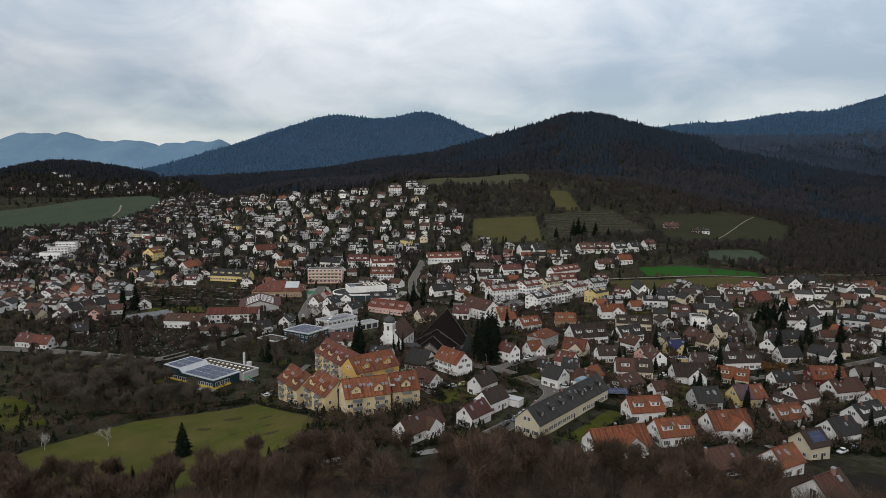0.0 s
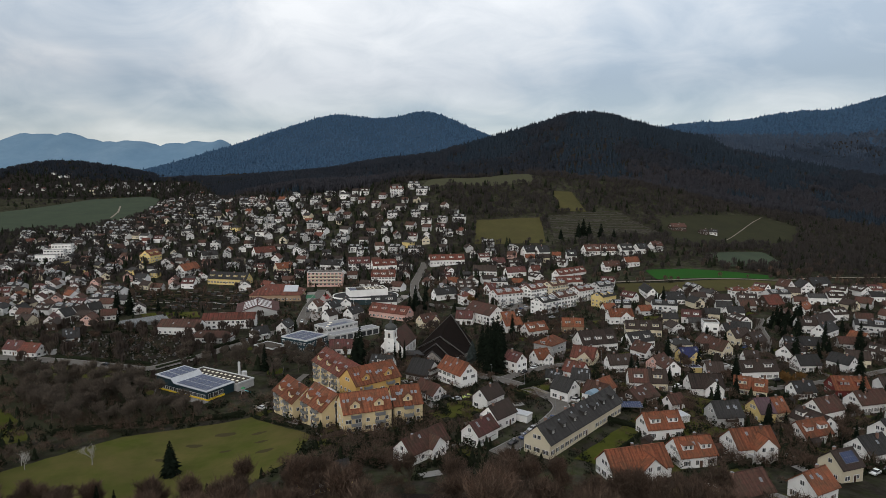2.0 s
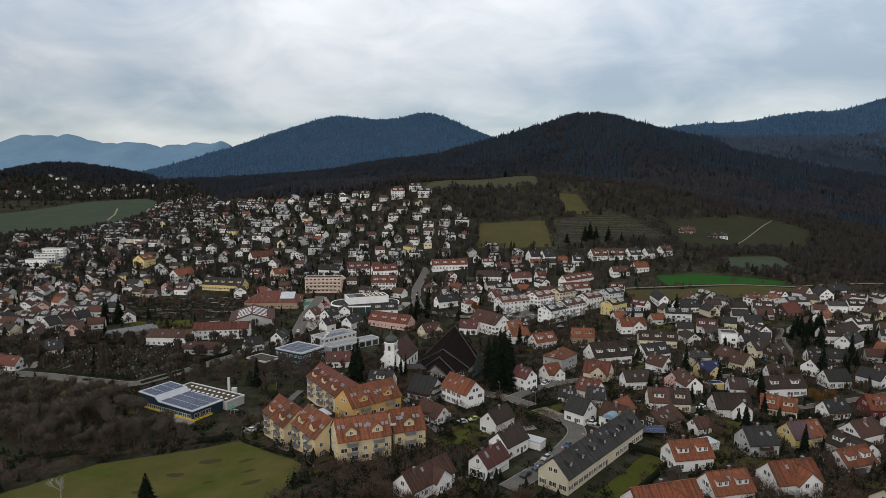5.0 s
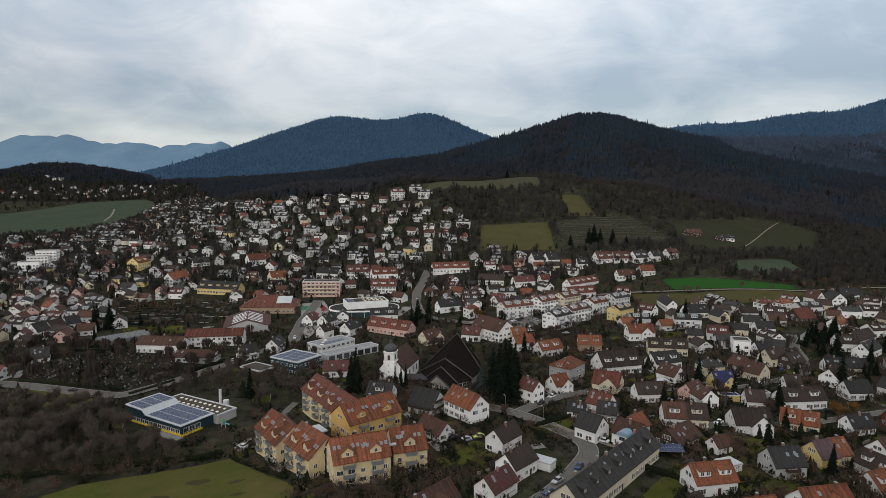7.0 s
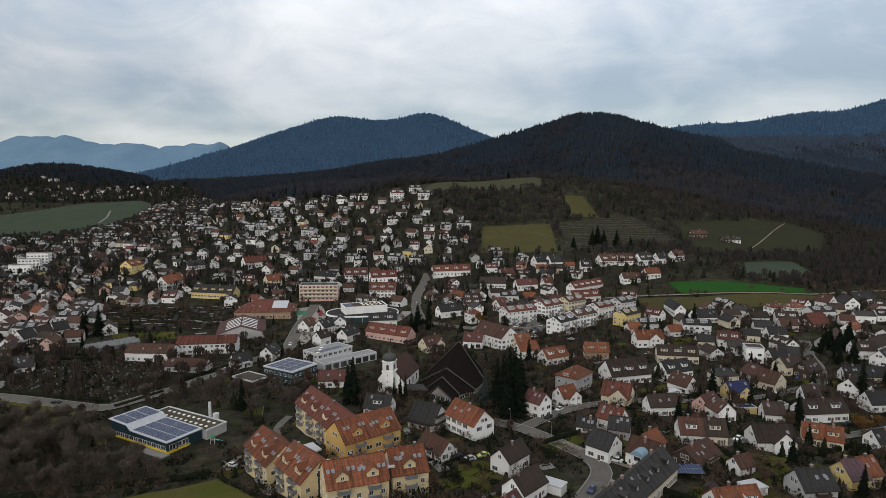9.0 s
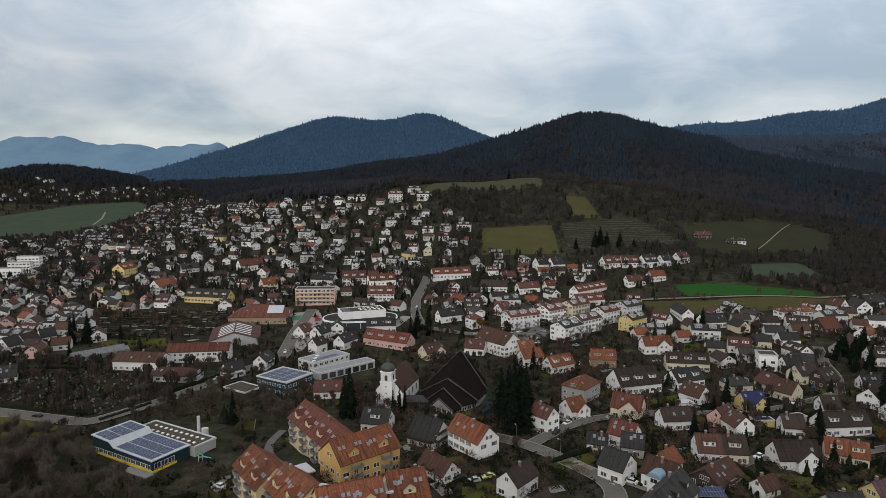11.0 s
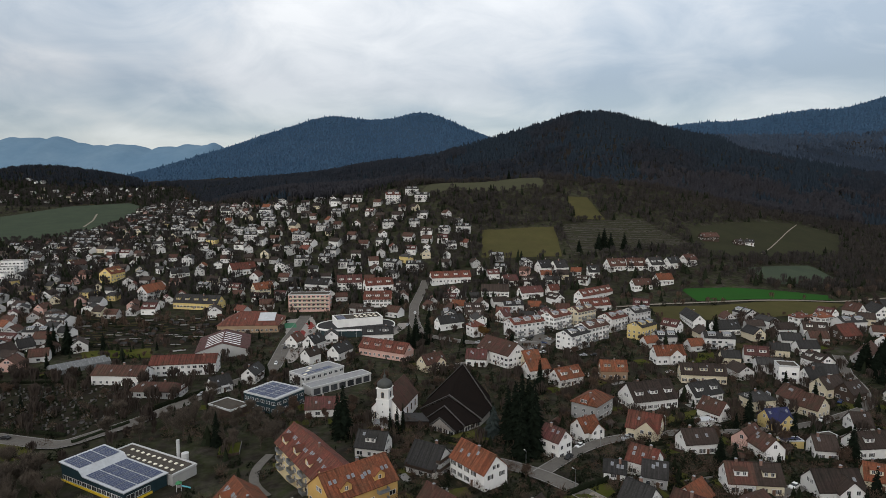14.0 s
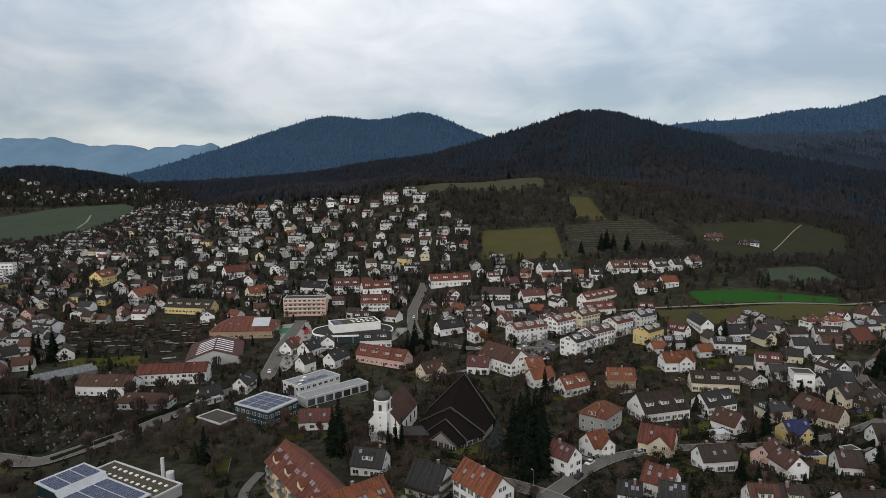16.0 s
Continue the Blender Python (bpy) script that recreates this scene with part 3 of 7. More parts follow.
def shed_dormer(w, roof, wall):
    """A dormer with upright front, cheeks and a shallow roof; it is let into the slope behind it."""
    b = Build()
    b.add([(-w / 2, 0, -0.4), (w / 2, 0, -0.4), (w / 2, 0, 1.5), (-w / 2, 0, 1.5), (-w / 2, 2.4, 1.8), (w / 2, 2.4, 1.8), (-w / 2, 2.4, 1.0), (w / 2, 2.4, 1.0)],
          [(0, 1, 2, 3), (1, 7, 5, 2), (6, 0, 3, 4), (3, 2, 5, 4)], 0)
    b.box(-w / 2 - 0.2, -0.35, 1.5, w / 2 + 0.2, 0, 1.62, 1)
    b.add([(-w / 2 - 0.2, -0.35, 1.62), (w / 2 + 0.2, -0.35, 1.62), (w / 2 + 0.2, 3.2, 2.1), (-w / 2 - 0.2, 3.2, 2.1), (-w / 2 - 0.2, -0.35, 1.5), (w / 2 + 0.2, -0.35, 1.5), (w / 2 + 0.2, 3.2, 1.95), (-w / 2 - 0.2, 3.2, 1.95)], [(0, 1, 2, 3), (4, 7, 6, 5), (1, 5, 6, 2), (3, 7, 4, 0), (0, 4, 5, 1)], 1)
    return b.mesh("dormer", [wall, roof])


def add_dormer(base, me, m, w):
    """Sets a dormer into a roof, with its own windows."""
    ob = part("dormer", me, base, m=m)
    n = max(1, int(w / 1.3))
    for i in range(n):
        part("window", W_DORMER, ob, m=Matrix.Translation(((i - (n - 1) / 2) * w / n, 0, 0.2)))


def gable_dormer(w, roof, wall):
    b = Build()
    h, p = 1.4, 1.4 + w * 0.42
    b.add([(-w / 2, 0, -0.5), (w / 2, 0, -0.5), (w / 2, 0, h), (0, 0, p), (-w / 2, 0, h), (-w / 2, 3.5, h), (w / 2, 3.5, h)], [(0, 1, 2, 3, 4), (1, 6, 2), (5, 0, 4)], 0)
    o = 0.3
    v = [(-w / 2 - o, -0.4, h - o * 0.84), (0, -0.4, p), (w / 2 + o, -0.4, h - o * 0.84), (-w / 2 - o, 3.6, h - o * 0.84), (0, 3.6, p), (w / 2 + o, 3.6, h - o * 0.84)]
    b.add(v + [(a, y, c + 0.16) for a, y, c in v], [(6, 7, 10, 9), (7, 8, 11, 10), (0, 1, 7, 6), (1, 2, 8, 7), (0, 6, 9, 3), (2, 5, 11, 8), (0, 3, 4, 1), (1, 4, 5, 2)], 1)
    return b.mesh("dormer", [wall, roof])


def balcony_mesh(w, depth=1.4, rail=None):
    """The slab and the railing of a balcony, as two meshes."""
    slab = Build().box(-w / 2, -depth, -0.18, w / 2, 0, 0).mesh("balcony", [M_PAVING])
    x, y = w / 2, depth
    path = [(-x, 0), (-x, -y), (x, -y), (x, 0)]
    inner = [(-x + 0.07, 0), (-x + 0.07, -y + 0.07), (x - 0.07, -y + 0.07), (x - 0.07, 0)]
    b = Build()
    b.v = [(px, py, z) for z in (0.06, 1.02) for px, py in path + inner]
    for i in range(3):
        b.f += [(i, i + 1, 8 + i + 1, 8 + i), (4 + i + 1, 4 + i, 12 + i, 12 + i + 1), (8 + i, 8 + i + 1, 12 + i + 1, 12 + i), (i + 1, i, 4 + i, 4 + i + 1)]
    b.s = [0] * 12
    return slab, b.mesh("railing", [rail or WALLS["wood"]])


def add_balcony(base, meshes, m):
    part("railing", meshes[1], part("balcony", meshes[0], base, m=m))


BALCONY_GREY = balcony_mesh(3.4, 1.5, M_METAL)
M_BLUEROOF = material("pale_blue_sheet", (0.24, 0.34, 0.42), 0.5, 0.2)
DOOR = Build().box(-0.62, -0.1, -0.3, 0.62, 0.02, 2.3, 0).add([(-0.5, -0.12, -0.1), (0.5, -0.12, -0.1), (0.5, -0.12, 2.15), (-0.5, -0.12, 2.15)], [(0, 1, 2, 3)], 1).mesh("door", [M_FRAME, material("front_door_paint", (0.10, 0.06, 0.04), 0.6, vary=0.5)])
TURN = {"s": 0, "e": 90, "n": 180, "w": 270}
PLACED = []  # centres and radii of houses, for the scatter
NAMES = {"red": "red-tiled", "orange": "orange-tiled", "rust": "rust-brown tiled", "brown": "brown-tiled", "dark": "dark-tiled", "grey": "grey-tiled", "maroon": "maroon-tiled", "blue": "blue-tiled", "purple": "violet-brown tiled"}


def windows_on(base, side, length, width, eave, ridge, shut, rng, every=2.9, attic=True):
    """Rows of windows on one side of a house: storey by storey, and in the gable."""
    run = length if side in "sn" else width
    far = width / 2 if side in "sn" else length / 2
    turn = Matrix.Rotation(radians(TURN[side]), 4, "Z")
    n = max(1, int((run - 1.0) / every))
    rows = [0.9 + 2.75 * k for k in range(max(1, int(eave / 2.7)))]
    for k, z in enumerate(rows):
        for i in range(n):
            if rng.random() < 0.08:
                continue
            me = rng.choice((W_FAR, W_FAR, W_FARWIDE)) if every > 3 else W_SHUT if shut else rng.choice((W_PLAIN, W_PLAIN, W_WIDE))
            part("window", me, base, m=turn @ Matrix.Translation(((i - (n - 1) / 2) * run / n, -far, z)))
    if attic and side in "ew" and ridge - eave > 2.2:
        for i in ((-0.8, 0.8) if width > 8 else (0,)):
            part("window", W_FAR if every > 3 else W_PLAIN, base, m=turn @ Matrix.Translation((i, -far, eave + 0.35)))


def house(x, y, heading, length, width, ridge, roof, wall, feature="", far=False, name="house", pitch=0.0):
    """A pitched-roof house with its parts; the ridge runs along heading."""
    rng = random.Random(int(x * 7 + y * 13))
    heading = (heading + 180) % 360 - 180
    base = new(name)
    z = ground_height(x, y)
    base.matrix_basis = pose(x, y, z, 0, 0, heading)
    PLACED.append((x, y, max(length, width) * 0.62))
    pitch = pitch or (0.52 if feature == "flats" else 0.95 if ridge < 12 else 0.8)
    eave = max(2.6, ridge - width / 2 * pitch)
    if feature in ("hip", "flat"):
        eave = ridge - width / 2 * min(0.55, pitch)
    rm, wm = ROOFS[roof], WALLS[wall]
    part("wall", wall_mesh(length, width, eave, eave + 0.3 if feature == "hip" else ridge, wm), base)
    part("roof", roof_mesh(length, width, eave, ridge, rm, hip=width * 0.42 if feature == "hip" else 0), base)
    slope = math.atan2(ridge - eave, width / 2)
    look_side = {}
    for side, a in (("s", -90), ("e", 0), ("n", 90), ("w", 180)):
        look_side[side] = -math.sin(radians(heading + a))  # how far the side faces the open south
    shut = wall in ("white", "cream") and rng.random() < 0.6
    for side, f in look_side.items():
        if f > -0.25 and not (far and f < 0.3):
            windows_on(base, side, length, width, eave, ridge, shut, rng, 3.3 if far else 2.9)
    front = "s" if look_side["s"] > 0 else "n"
    turn = Matrix.Rotation(radians(TURN[front]), 4, "Z")

    def on_slope(u, down):
        """A place on the front slope: u along the ridge, down from 0 at the ridge to 1 at the eave."""
        return turn @ Matrix.Translation((u, -width / 2 * down, ridge + 0.24 - (ridge - eave) * down))

    if rng.random() < 0.85 or not far:
        add_chimney(base, Matrix.Translation((length * rng.uniform(-0.3, 0.3), width * rng.uniform(-0.12, 0.12), ridge)))
    if feature == "dormer":
        n = max(1, round(length / 8))
        me = shed_dormer(min(3.6, length / n - 2.0), rm, wm)
        for i in range(n):
            add_dormer(base, me, on_slope((i - (n - 1) / 2) * length / n, 0.72), min(3.6, length / n - 2.0))
    elif feature == "terrace":
        me = shed_dormer(2.5, rm, rm)
        for i in range(7):
            add_dormer(base, me, on_slope((i - 3) * length / 7.2, 0.7), 2.5)
        for i in range(4):
            add_chimney(base, Matrix.Translation(((i - 1.5) * length / 4, 0.8, ridge - 0.2)))
    elif feature == "cross":
        # a lower wing that stands out of the front, with its own gable
        w2, l2 = width * 0.78, width * 0.5 + 1.6
        wing = turn @ Matrix.Translation((length * 0.14, -l2 / 2, 0)) @ Matrix.Rotation(radians(-90), 4, "Z")
        r2 = min(ridge - 0.5, eave + w2 * 0.46)
        part("wing_wall", wall_mesh(l2, w2, eave, r2, wm), base, m=wing)
        part("wing_roof", roof_mesh(l2, w2, eave, r2, rm), base, m=wing)
        tip = wing @ Matrix.Rotation(radians(90), 4, "Z")
        for i in (-1.4, 1.4):
            for zz in (0.9, 3.6):
                if zz + 1.4 < eave + 1.2:
                    part("window", W_PLAIN, base, m=tip @ Matrix.Translation((i, -l2 / 2, zz)))
    elif feature == "complex":
        me = gable_dormer(3.4, rm, wm)
        n = max(1, round(length / 10))
        for i in range(n):
            u = (i - (n - 1) / 2) * length / n
            add_dormer(base, me, on_slope(u, 0.84), 1.3)
            for zz in (0.3, 3.1, 5.9):
                add_balcony(base, BALCONY_GREY, turn @ Matrix.Translation((u, -width / 2, zz)))
            for du in (-3.4, -2.0, 2.2, 3.6):
                part("skylight", SKYLIGHT, base, m=on_slope(u + du, 0.42 + 0.08 * (i % 2)) @ Matrix.Rotation(slope, 4, "X"))
    elif feature == "flats":
        n = max(1, round(length / 9))
        for i in range(n):
            u = (i - (n - 1) / 2) * length / n
            add_dormer(base, shed_dormer(4.4, M_METAL, wm), on_slope(u, 0.72), 4.4)
            for k in range(max(1, int(eave / 2.9))):
                add_balcony(base, BALCONY_GREY, turn @ Matrix.Translation((u + 1.2, -width / 2, 0.25 + 2.75 * k)))
    elif feature == "balcony":
        for zz in (2.9, 5.6):
            add_balcony(base, balcony_mesh(width * 0.9), Matrix.Rotation(radians(90 if look_side["e"] > 0 else 270), 4, "Z") @ Matrix.Translation((0, -length / 2, zz)))
        add_balcony(base, balcony_mesh(length * 0.9), turn @ Matrix.Translation((0, -width / 2, 2.9)))
    elif feature == "bay":
        bay = turn @ Matrix.Translation((0.5, -width / 2 - 1.2, 0))
        part("bay_wall", Build().box(-2, -1.3, -2.5, 2, 1.4, eave + 0.4).mesh("bay_wall", [wm]), base, m=bay)
        arc = [(2.2 * math.cos(math.pi * i / 8), 1.5 * math.sin(math.pi * i / 8)) for i in range(9)]
        part("barrel_roof", mesh_of("barrel_roof", [(u, yy, eave + 0.4 + v) for yy in (-1.6, 3.4) for u, v in arc], [(i, i + 1, 10 + i, 9 + i) for i in range(8)] + [tuple(range(9)), tuple(range(17, 8, -1))], [M_BLUEROOF]), base, "pale blue barrel roof", m=bay)
        part("window", W_WIDE, base, m=bay @ Matrix.Translation((0, -1.3, eave - 1.2)))
    elif feature == "solar":
        part("solar_panel", SOLAR, base, m=on_slope(0.5, 0.5) @ Matrix.Rotation(slope, 4, "X"))
    if not far:
        part("door", DOOR, base, m=turn @ Matrix.Translation((length * rng.choice((-0.06, 0.06)) + 1.4, -width / 2, 0)))
        for i in range(rng.choice((0, 1, 2, 3)) + (3 if feature in ("big", "terrace") else 0)):
            part("skylight", SKYLIGHT, base, m=on_slope(length * rng.uniform(-0.4, 0.4), rng.uniform(0.25, 0.6)) @ Matrix.Rotation(slope, 4, "X"))
    if not far and feature == "" and length > 9 and rng.random() < 0.4:
        add_balcony(base, balcony_mesh(length * 0.4, rail=rng.choice((WALLS["wood"], M_FRAME))), turn @ Matrix.Translation((rng.uniform(-1, 1), -width / 2, 2.8)))
    words = {"dormer": "with dormers", "cross": "with a gabled wing", "hip": "with a hipped roof", "terrace": "in a long terrace with wedge dormers", "balcony": "with dark timber balconies", "solar": "with solar panels", "bay": "with a blue barrel-roofed bay", "complex": "with gabled dormers and balconies", "flats": "of three storeys with balconies", "big": "with many roof windows"}
    shade = {"barnred": "red timber", "wood": "dark timber", "sand": "sand-coloured"}.get(wall, wall)
    return tagged(base, f"{shade} {NAMES[roof]} gabled house {words.get(feature, 'among gardens')}", "house", "houses of the town")

# ---- houses, one by one: x, y, heading of the ridge, length, width, ridge height, roof, wall, feature ----
house(4.9, 270.9, -52, 15.8, 9.2, 10.3, "orange", "white", "big")
house(32.5, 292.6, -50, 8.6, 7.0, 9.9, "maroon", "white", "")
house(47.3, 311.3, 28, 7.9, 7.9, 8.5, "orange", "white", "cross")
house(57.7, 343.2, 50, 15.6, 11.3, 10.3, "orange", "grey", "hip")
house(42.1, 397.8, 25, 12.4, 7.9, 8.5, "orange", "white", "")
house(55.1, 385.5, 29, 14.8, 8.8, 8.5, "orange", "white", "dormer")
house(80.7, 394.4, -5, 13.1, 8.8, 8.9, "orange", "brown", "dormer")
house(47.1, 271.7, -18, 6.5, 5.3, 5.2, "dark", "white", "")
house(47.7, 249.9, -46, 8.3, 8.4, 8.5, "dark", "white", "")
house(57.1, 274.6, -39, 8.9, 7.9, 8.5, "red", "white", "")
house(57.6, 266.7, -21, 7.1, 7.0, 7.0, "grey", "grey", "")
house(70.1, 313.1, -30, 11.8, 9.7, 9.4, "red", "cream", "cross")
house(85.6, 356.0, 16, 21.8, 13.2, 10.8, "brown", "white", "dormer")
house(117.9, 419.5, 6, 16.5, 8.8, 9.4, "orange", "white", "cross")
house(123.7, 388.6, -9, 21.4, 8.8, 8.9, "brown", "cream", "dormer")
house(112.7, 363.3, 22, 16.5, 9.7, 8.5, "dark", "white", "dormer")
house(108.5, 340.4, -57, 10.4, 8.8, 8.0, "rust", "white", "")
house(82.1, 295.3, 7, 11.8, 7.5, 8.0, "brown", "white", "")
house(133.3, 353.4, 11, 10.8, 9.7, 7.5, "dark", "cream", "hip")
house(128.7, 330.3, 10, 9.9, 7.9, 8.0, "blue", "yellow", "cross")
house(102.6, 300.5, 37, 9.2, 7.5, 8.0, "rust", "pink", "")
house(104.3, 291.6, -82, 9.0, 7.5, 8.0, "rust", "white", "")
house(80.7, 263.7, -7, 7.5, 8.8, 8.0, "rust", "white", "dormer")
house(88.4, 262.8, -7, 7.6, 8.8, 8.0, "brown", "cream", "dormer")
house(76.1, 246.3, 39, 13.7, 9.7, 6.1, "rust", "wood", "")
house(59.1, 243.8, -44, 9.2, 7.9, 8.5, "rust", "white", "bay")
house(63.0, 252.1, 40, 8.7, 7.0, 7.5, "orange", "white", "")
house(87.3, 239.9, 24, 6.5, 5.3, 5.2, "rust", "white", "")
house(45.2, 217.7, 49, 50.4, 9.7, 9.4, "grey", "cream", "terrace")
house(72.9, 214.3, 11, 12.9, 8.4, 8.0, "orange", "white", "dormer")
house(55.4, 186.1, 16, 19.3, 9.7, 8.5, "orange", "white", "cross")
house(75.7, 194.5, 12, 12.2, 8.8, 8.0, "orange", "white", "dormer")
house(99.8, 225.0, 7, 10.0, 8.8, 8.5, "dark", "grey", "")
house(120.9, 240.2, 12, 6.5, 8.8, 8.5, "purple", "yellow", "")
house(130.0, 247.1, 13, 6.5, 8.8, 8.5, "orange", "cream", "")
house(95.7, 198.8, 11, 14.0, 9.2, 8.9, "orange", "white", "cross")
house(129.8, 223.5, 20, 13.0, 8.4, 7.5, "orange", "white", "dormer")
house(153.4, 253.1, 23, 13.2, 8.8, 8.9, "rust", "white", "")
house(177.5, 262.4, 15, 15.7, 8.8, 8.5, "rust", "white", "")
house(138.1, 204.8, 20, 11.1, 8.8, 8.5, "dark", "white", "")
house(117.0, 186.7, 20, 8.6, 7.9, 8.5, "brown", "cream", "solar")
house(98.2, 169.1, 27, 9.4, 7.9, 8.0, "orange", "white", "")
house(77.3, 167.5, 21, 16.3, 8.8, 7.5, "rust", "white", "")
house(133.4, 280.1, -25, 6.5, 8.4, 7.5, "orange", "cream", "dormer")
house(140.5, 279.2, -25, 6.5, 8.4, 7.5, "orange", "cream", "dormer")
house(152.7, 307.0, 6, 19.8, 8.8, 8.5, "brown", "white", "dormer")
house(129.9, 301.5, -9, 7.7, 7.9, 8.0, "brown", "white", "")
house(108.4, 262.5, 0, 13.6, 9.2, 8.5, "brown", "white", "cross")
house(159.5, 279.1, 7, 9.7, 7.9, 7.0, "dark", "white", "")
house(180.9, 280.3, -5, 14.7, 9.7, 8.5, "orange", "barnred", "dormer")
house(152.6, 345.9, -58, 10.6, 9.7, 8.5, "rust", "cream", "")
house(149.7, 354.2, -77, 9.8, 8.8, 8.9, "rust", "white", "")
house(173.1, 367.0, 20, 12.5, 8.8, 8.9, "brown", "cream", "")
house(173.9, 379.8, 7, 9.8, 8.8, 8.9, "dark", "white", "")
house(179.3, 360.6, 24, 10.1, 8.8, 8.5, "brown", "wood", "")
house(160.8, 327.8, -6, 7.2, 8.8, 7.5, "brown", "white", "")
house(229.0, 394.1, -6, 11.6, 8.8, 9.4, "brown", "white", "dormer")
house(234.4, 383.2, 38, 19.1, 8.8, 8.5, "dark", "white", "")
house(246.4, 407.5, 33, 22.3, 8.8, 8.5, "brown", "white", "")
house(198.1, 355.0, -5, 10.1, 7.9, 7.0, "dark", "white", "")
house(208.4, 353.8, -5, 10.0, 7.9, 7.0, "dark", "cream", "")
house(187.3, 336.9, 37, 15.5, 8.8, 8.5, "brown", "white", "")
house(184.2, 317.7, 4, 11.4, 8.8, 8.0, "dark", "white", "")
house(229.3, 423.5, 45, 31.1, 7.9, 6.6, "rust", "grey", "")
house(-10.0, 279.0, -32, 11.1, 11.3, 8.9, "dark", "white", "balcony")
house(-6.4, 252.1, -49, 11.9, 7.0, 6.1, "rust", "white", "")
house(-30.2, 297.4, -14, 10.6, 8.8, 8.0, "dark", "white", "dormer")
house(-57.9, 348.5, 4, 14.4, 7.9, 7.5, "maroon", "white", "")
house(16.4, 241.3, 49, 11.0, 7.0, 8.0, "brown", "white", "")
house(18.6, 223.6, 47, 11.2, 7.5, 8.0, "brown", "white", "")
house(11.3, 210.2, 49, 11.1, 7.0, 7.5, "maroon", "white", "")
house(-7.9, 199.6, 48, 17.4, 7.9, 7.5, "rust", "white", "cross")
house(-142.0, 407.0, 8, 33.0, 11.0, 9.4, "red", "white", "", pitch=0.6)
house(-167.0, 391.5, -4, 26.0, 11.5, 8.6, "rust", "white", "", pitch=0.6)
house(-141.0, 373.5, -3, 24.0, 10.0, 6.2, "rust", "offwhite", "hip", pitch=0.55)
house(-224.6, 370.5, 30, 8.6, 9.7, 8.0, "dark", "white", "")
house(-262.7, 411.9, 109, 11.5, 7.0, 7.5, "maroon", "white", "")
house(-262.9, 426.2, 74, 9.3, 9.7, 8.5, "dark", "white", "")
house(-259.8, 437.5, 72, 9.9, 8.8, 8.0, "brown", "white", "")
house(-255.9, 449.4, 51, 8.6, 8.8, 8.0, "dark", "white", "")
house(-114.0, 379.0, 45, 9.6, 7.9, 7.5, "dark", "white", "")
house(-102.3, 394.4, 83, 12.4, 7.0, 8.0, "dark", "white", "")
house(-79.6, 424.9, 57, 8.7, 7.0, 8.5, "brown", "white", "")
house(-64.7, 434.9, 63, 13.8, 7.9, 8.5, "dark", "white", "")
house(-38.6, 437.4, -29, 31.5, 9.7, 9.4, "red", "pink", "dormer")
house(-11.9, 413.1, 38, 13.4, 8.8, 8.5, "rust", "cream", "cross")
house(27.0, 424.0, -52, 25.0, 14.0, 12.5, "rust", "white", "big")
house(13.3, 419.9, -14, 11.4, 8.8, 8.5, "maroon", "white", "")
house(15.3, 477.7, 29, 8.3, 8.8, 9.4, "red", "white", "hip")
house(-1.0, 497.0, 28, 18.7, 8.8, 8.9, "dark", "white", "")
house(36.9, 513.1, 40, 7.2, 8.8, 8.9, "maroon", "white", "")
house(46.9, 478.8, 28, 24.0, 11.3, 11.6, "red", "offwhite", "flats")
house(70.7, 495.5, 40, 18.5, 11.3, 11.6, "red", "white", "flats")
house(90.0, 508.3, 38, 19.0, 11.3, 11.6, "rust", "cream", "flats")
house(88.0, 468.5, 38, 20.6, 11.3, 11.6, "rust", "white", "flats")
house(106.8, 488.6, 38, 17.0, 11.3, 11.6, "red", "offwhite", "flats")
house(126.0, 500.6, 34, 16.2, 11.3, 11.6, "grey", "offwhite", "flats")
house(120.3, 470.4, 40, 17.0, 10.5, 10.6, "grey", "yellow", "flats")
house(72.0, 449.0, 42, 18.0, 11.3, 11.8, "dark", "white", "flats")
house(41.5, 416.7, 18, 9.2, 7.9, 8.0, "orange", "cream", "")
house(125.4, 619.3, 1, 9.4, 11.3, 9.4, "dark", "white", "dormer")
house(148.9, 631.9, 16, 18.0, 12.2, 9.4, "rust", "white", "dormer")
house(165.5, 630.4, 1, 16.0, 12.2, 9.4, "rust", "white", "dormer")
house(181.6, 627.9, 21, 14.2, 12.2, 10.3, "grey", "white", "dormer")
house(197.9, 629.0, 24, 12.4, 9.7, 9.4, "dark", "white", "")
house(214.7, 634.4, 24, 12.7, 8.8, 9.4, "rust", "white", "")
house(85.4, 634.8, 23, 12.5, 12.2, 10.3, "dark", "white", "")
house(98.5, 633.1, 23, 12.6, 12.2, 10.3, "dark", "white", "")
house(51.6, 608.5, 18, 12.8, 8.8, 8.5, "maroon", "white", "")
house(65.0, 578.2, 20, 19.5, 8.8, 8.5, "maroon", "white", "")
house(37.5, 584.9, -8, 22.1, 9.7, 8.9, "brown", "white", "")
house(83.6, 579.9, 22, 9.0, 7.9, 8.5, "red", "white", "")
house(113.2, 565.5, 40, 38.5, 8.8, 8.9, "red", "white", "dormer")
house(105.8, 535.4, 19, 24.6, 8.8, 8.9, "red", "white", "dormer")
house(155.1, 580.4, 13, 16.1, 8.8, 8.5, "rust", "white", "")
house(176.2, 589.3, 16, 14.2, 8.8, 8.5, "orange", "white", "")
house(172.4, 470.2, 7, 16.4, 9.7, 8.5, "dark", "white", "")
house(226.5, 481.7, 13, 9.3, 8.8, 8.5, "red", "white", "hip")
house(240.3, 481.5, 22, 11.2, 8.8, 8.5, "orange", "white", "hip")
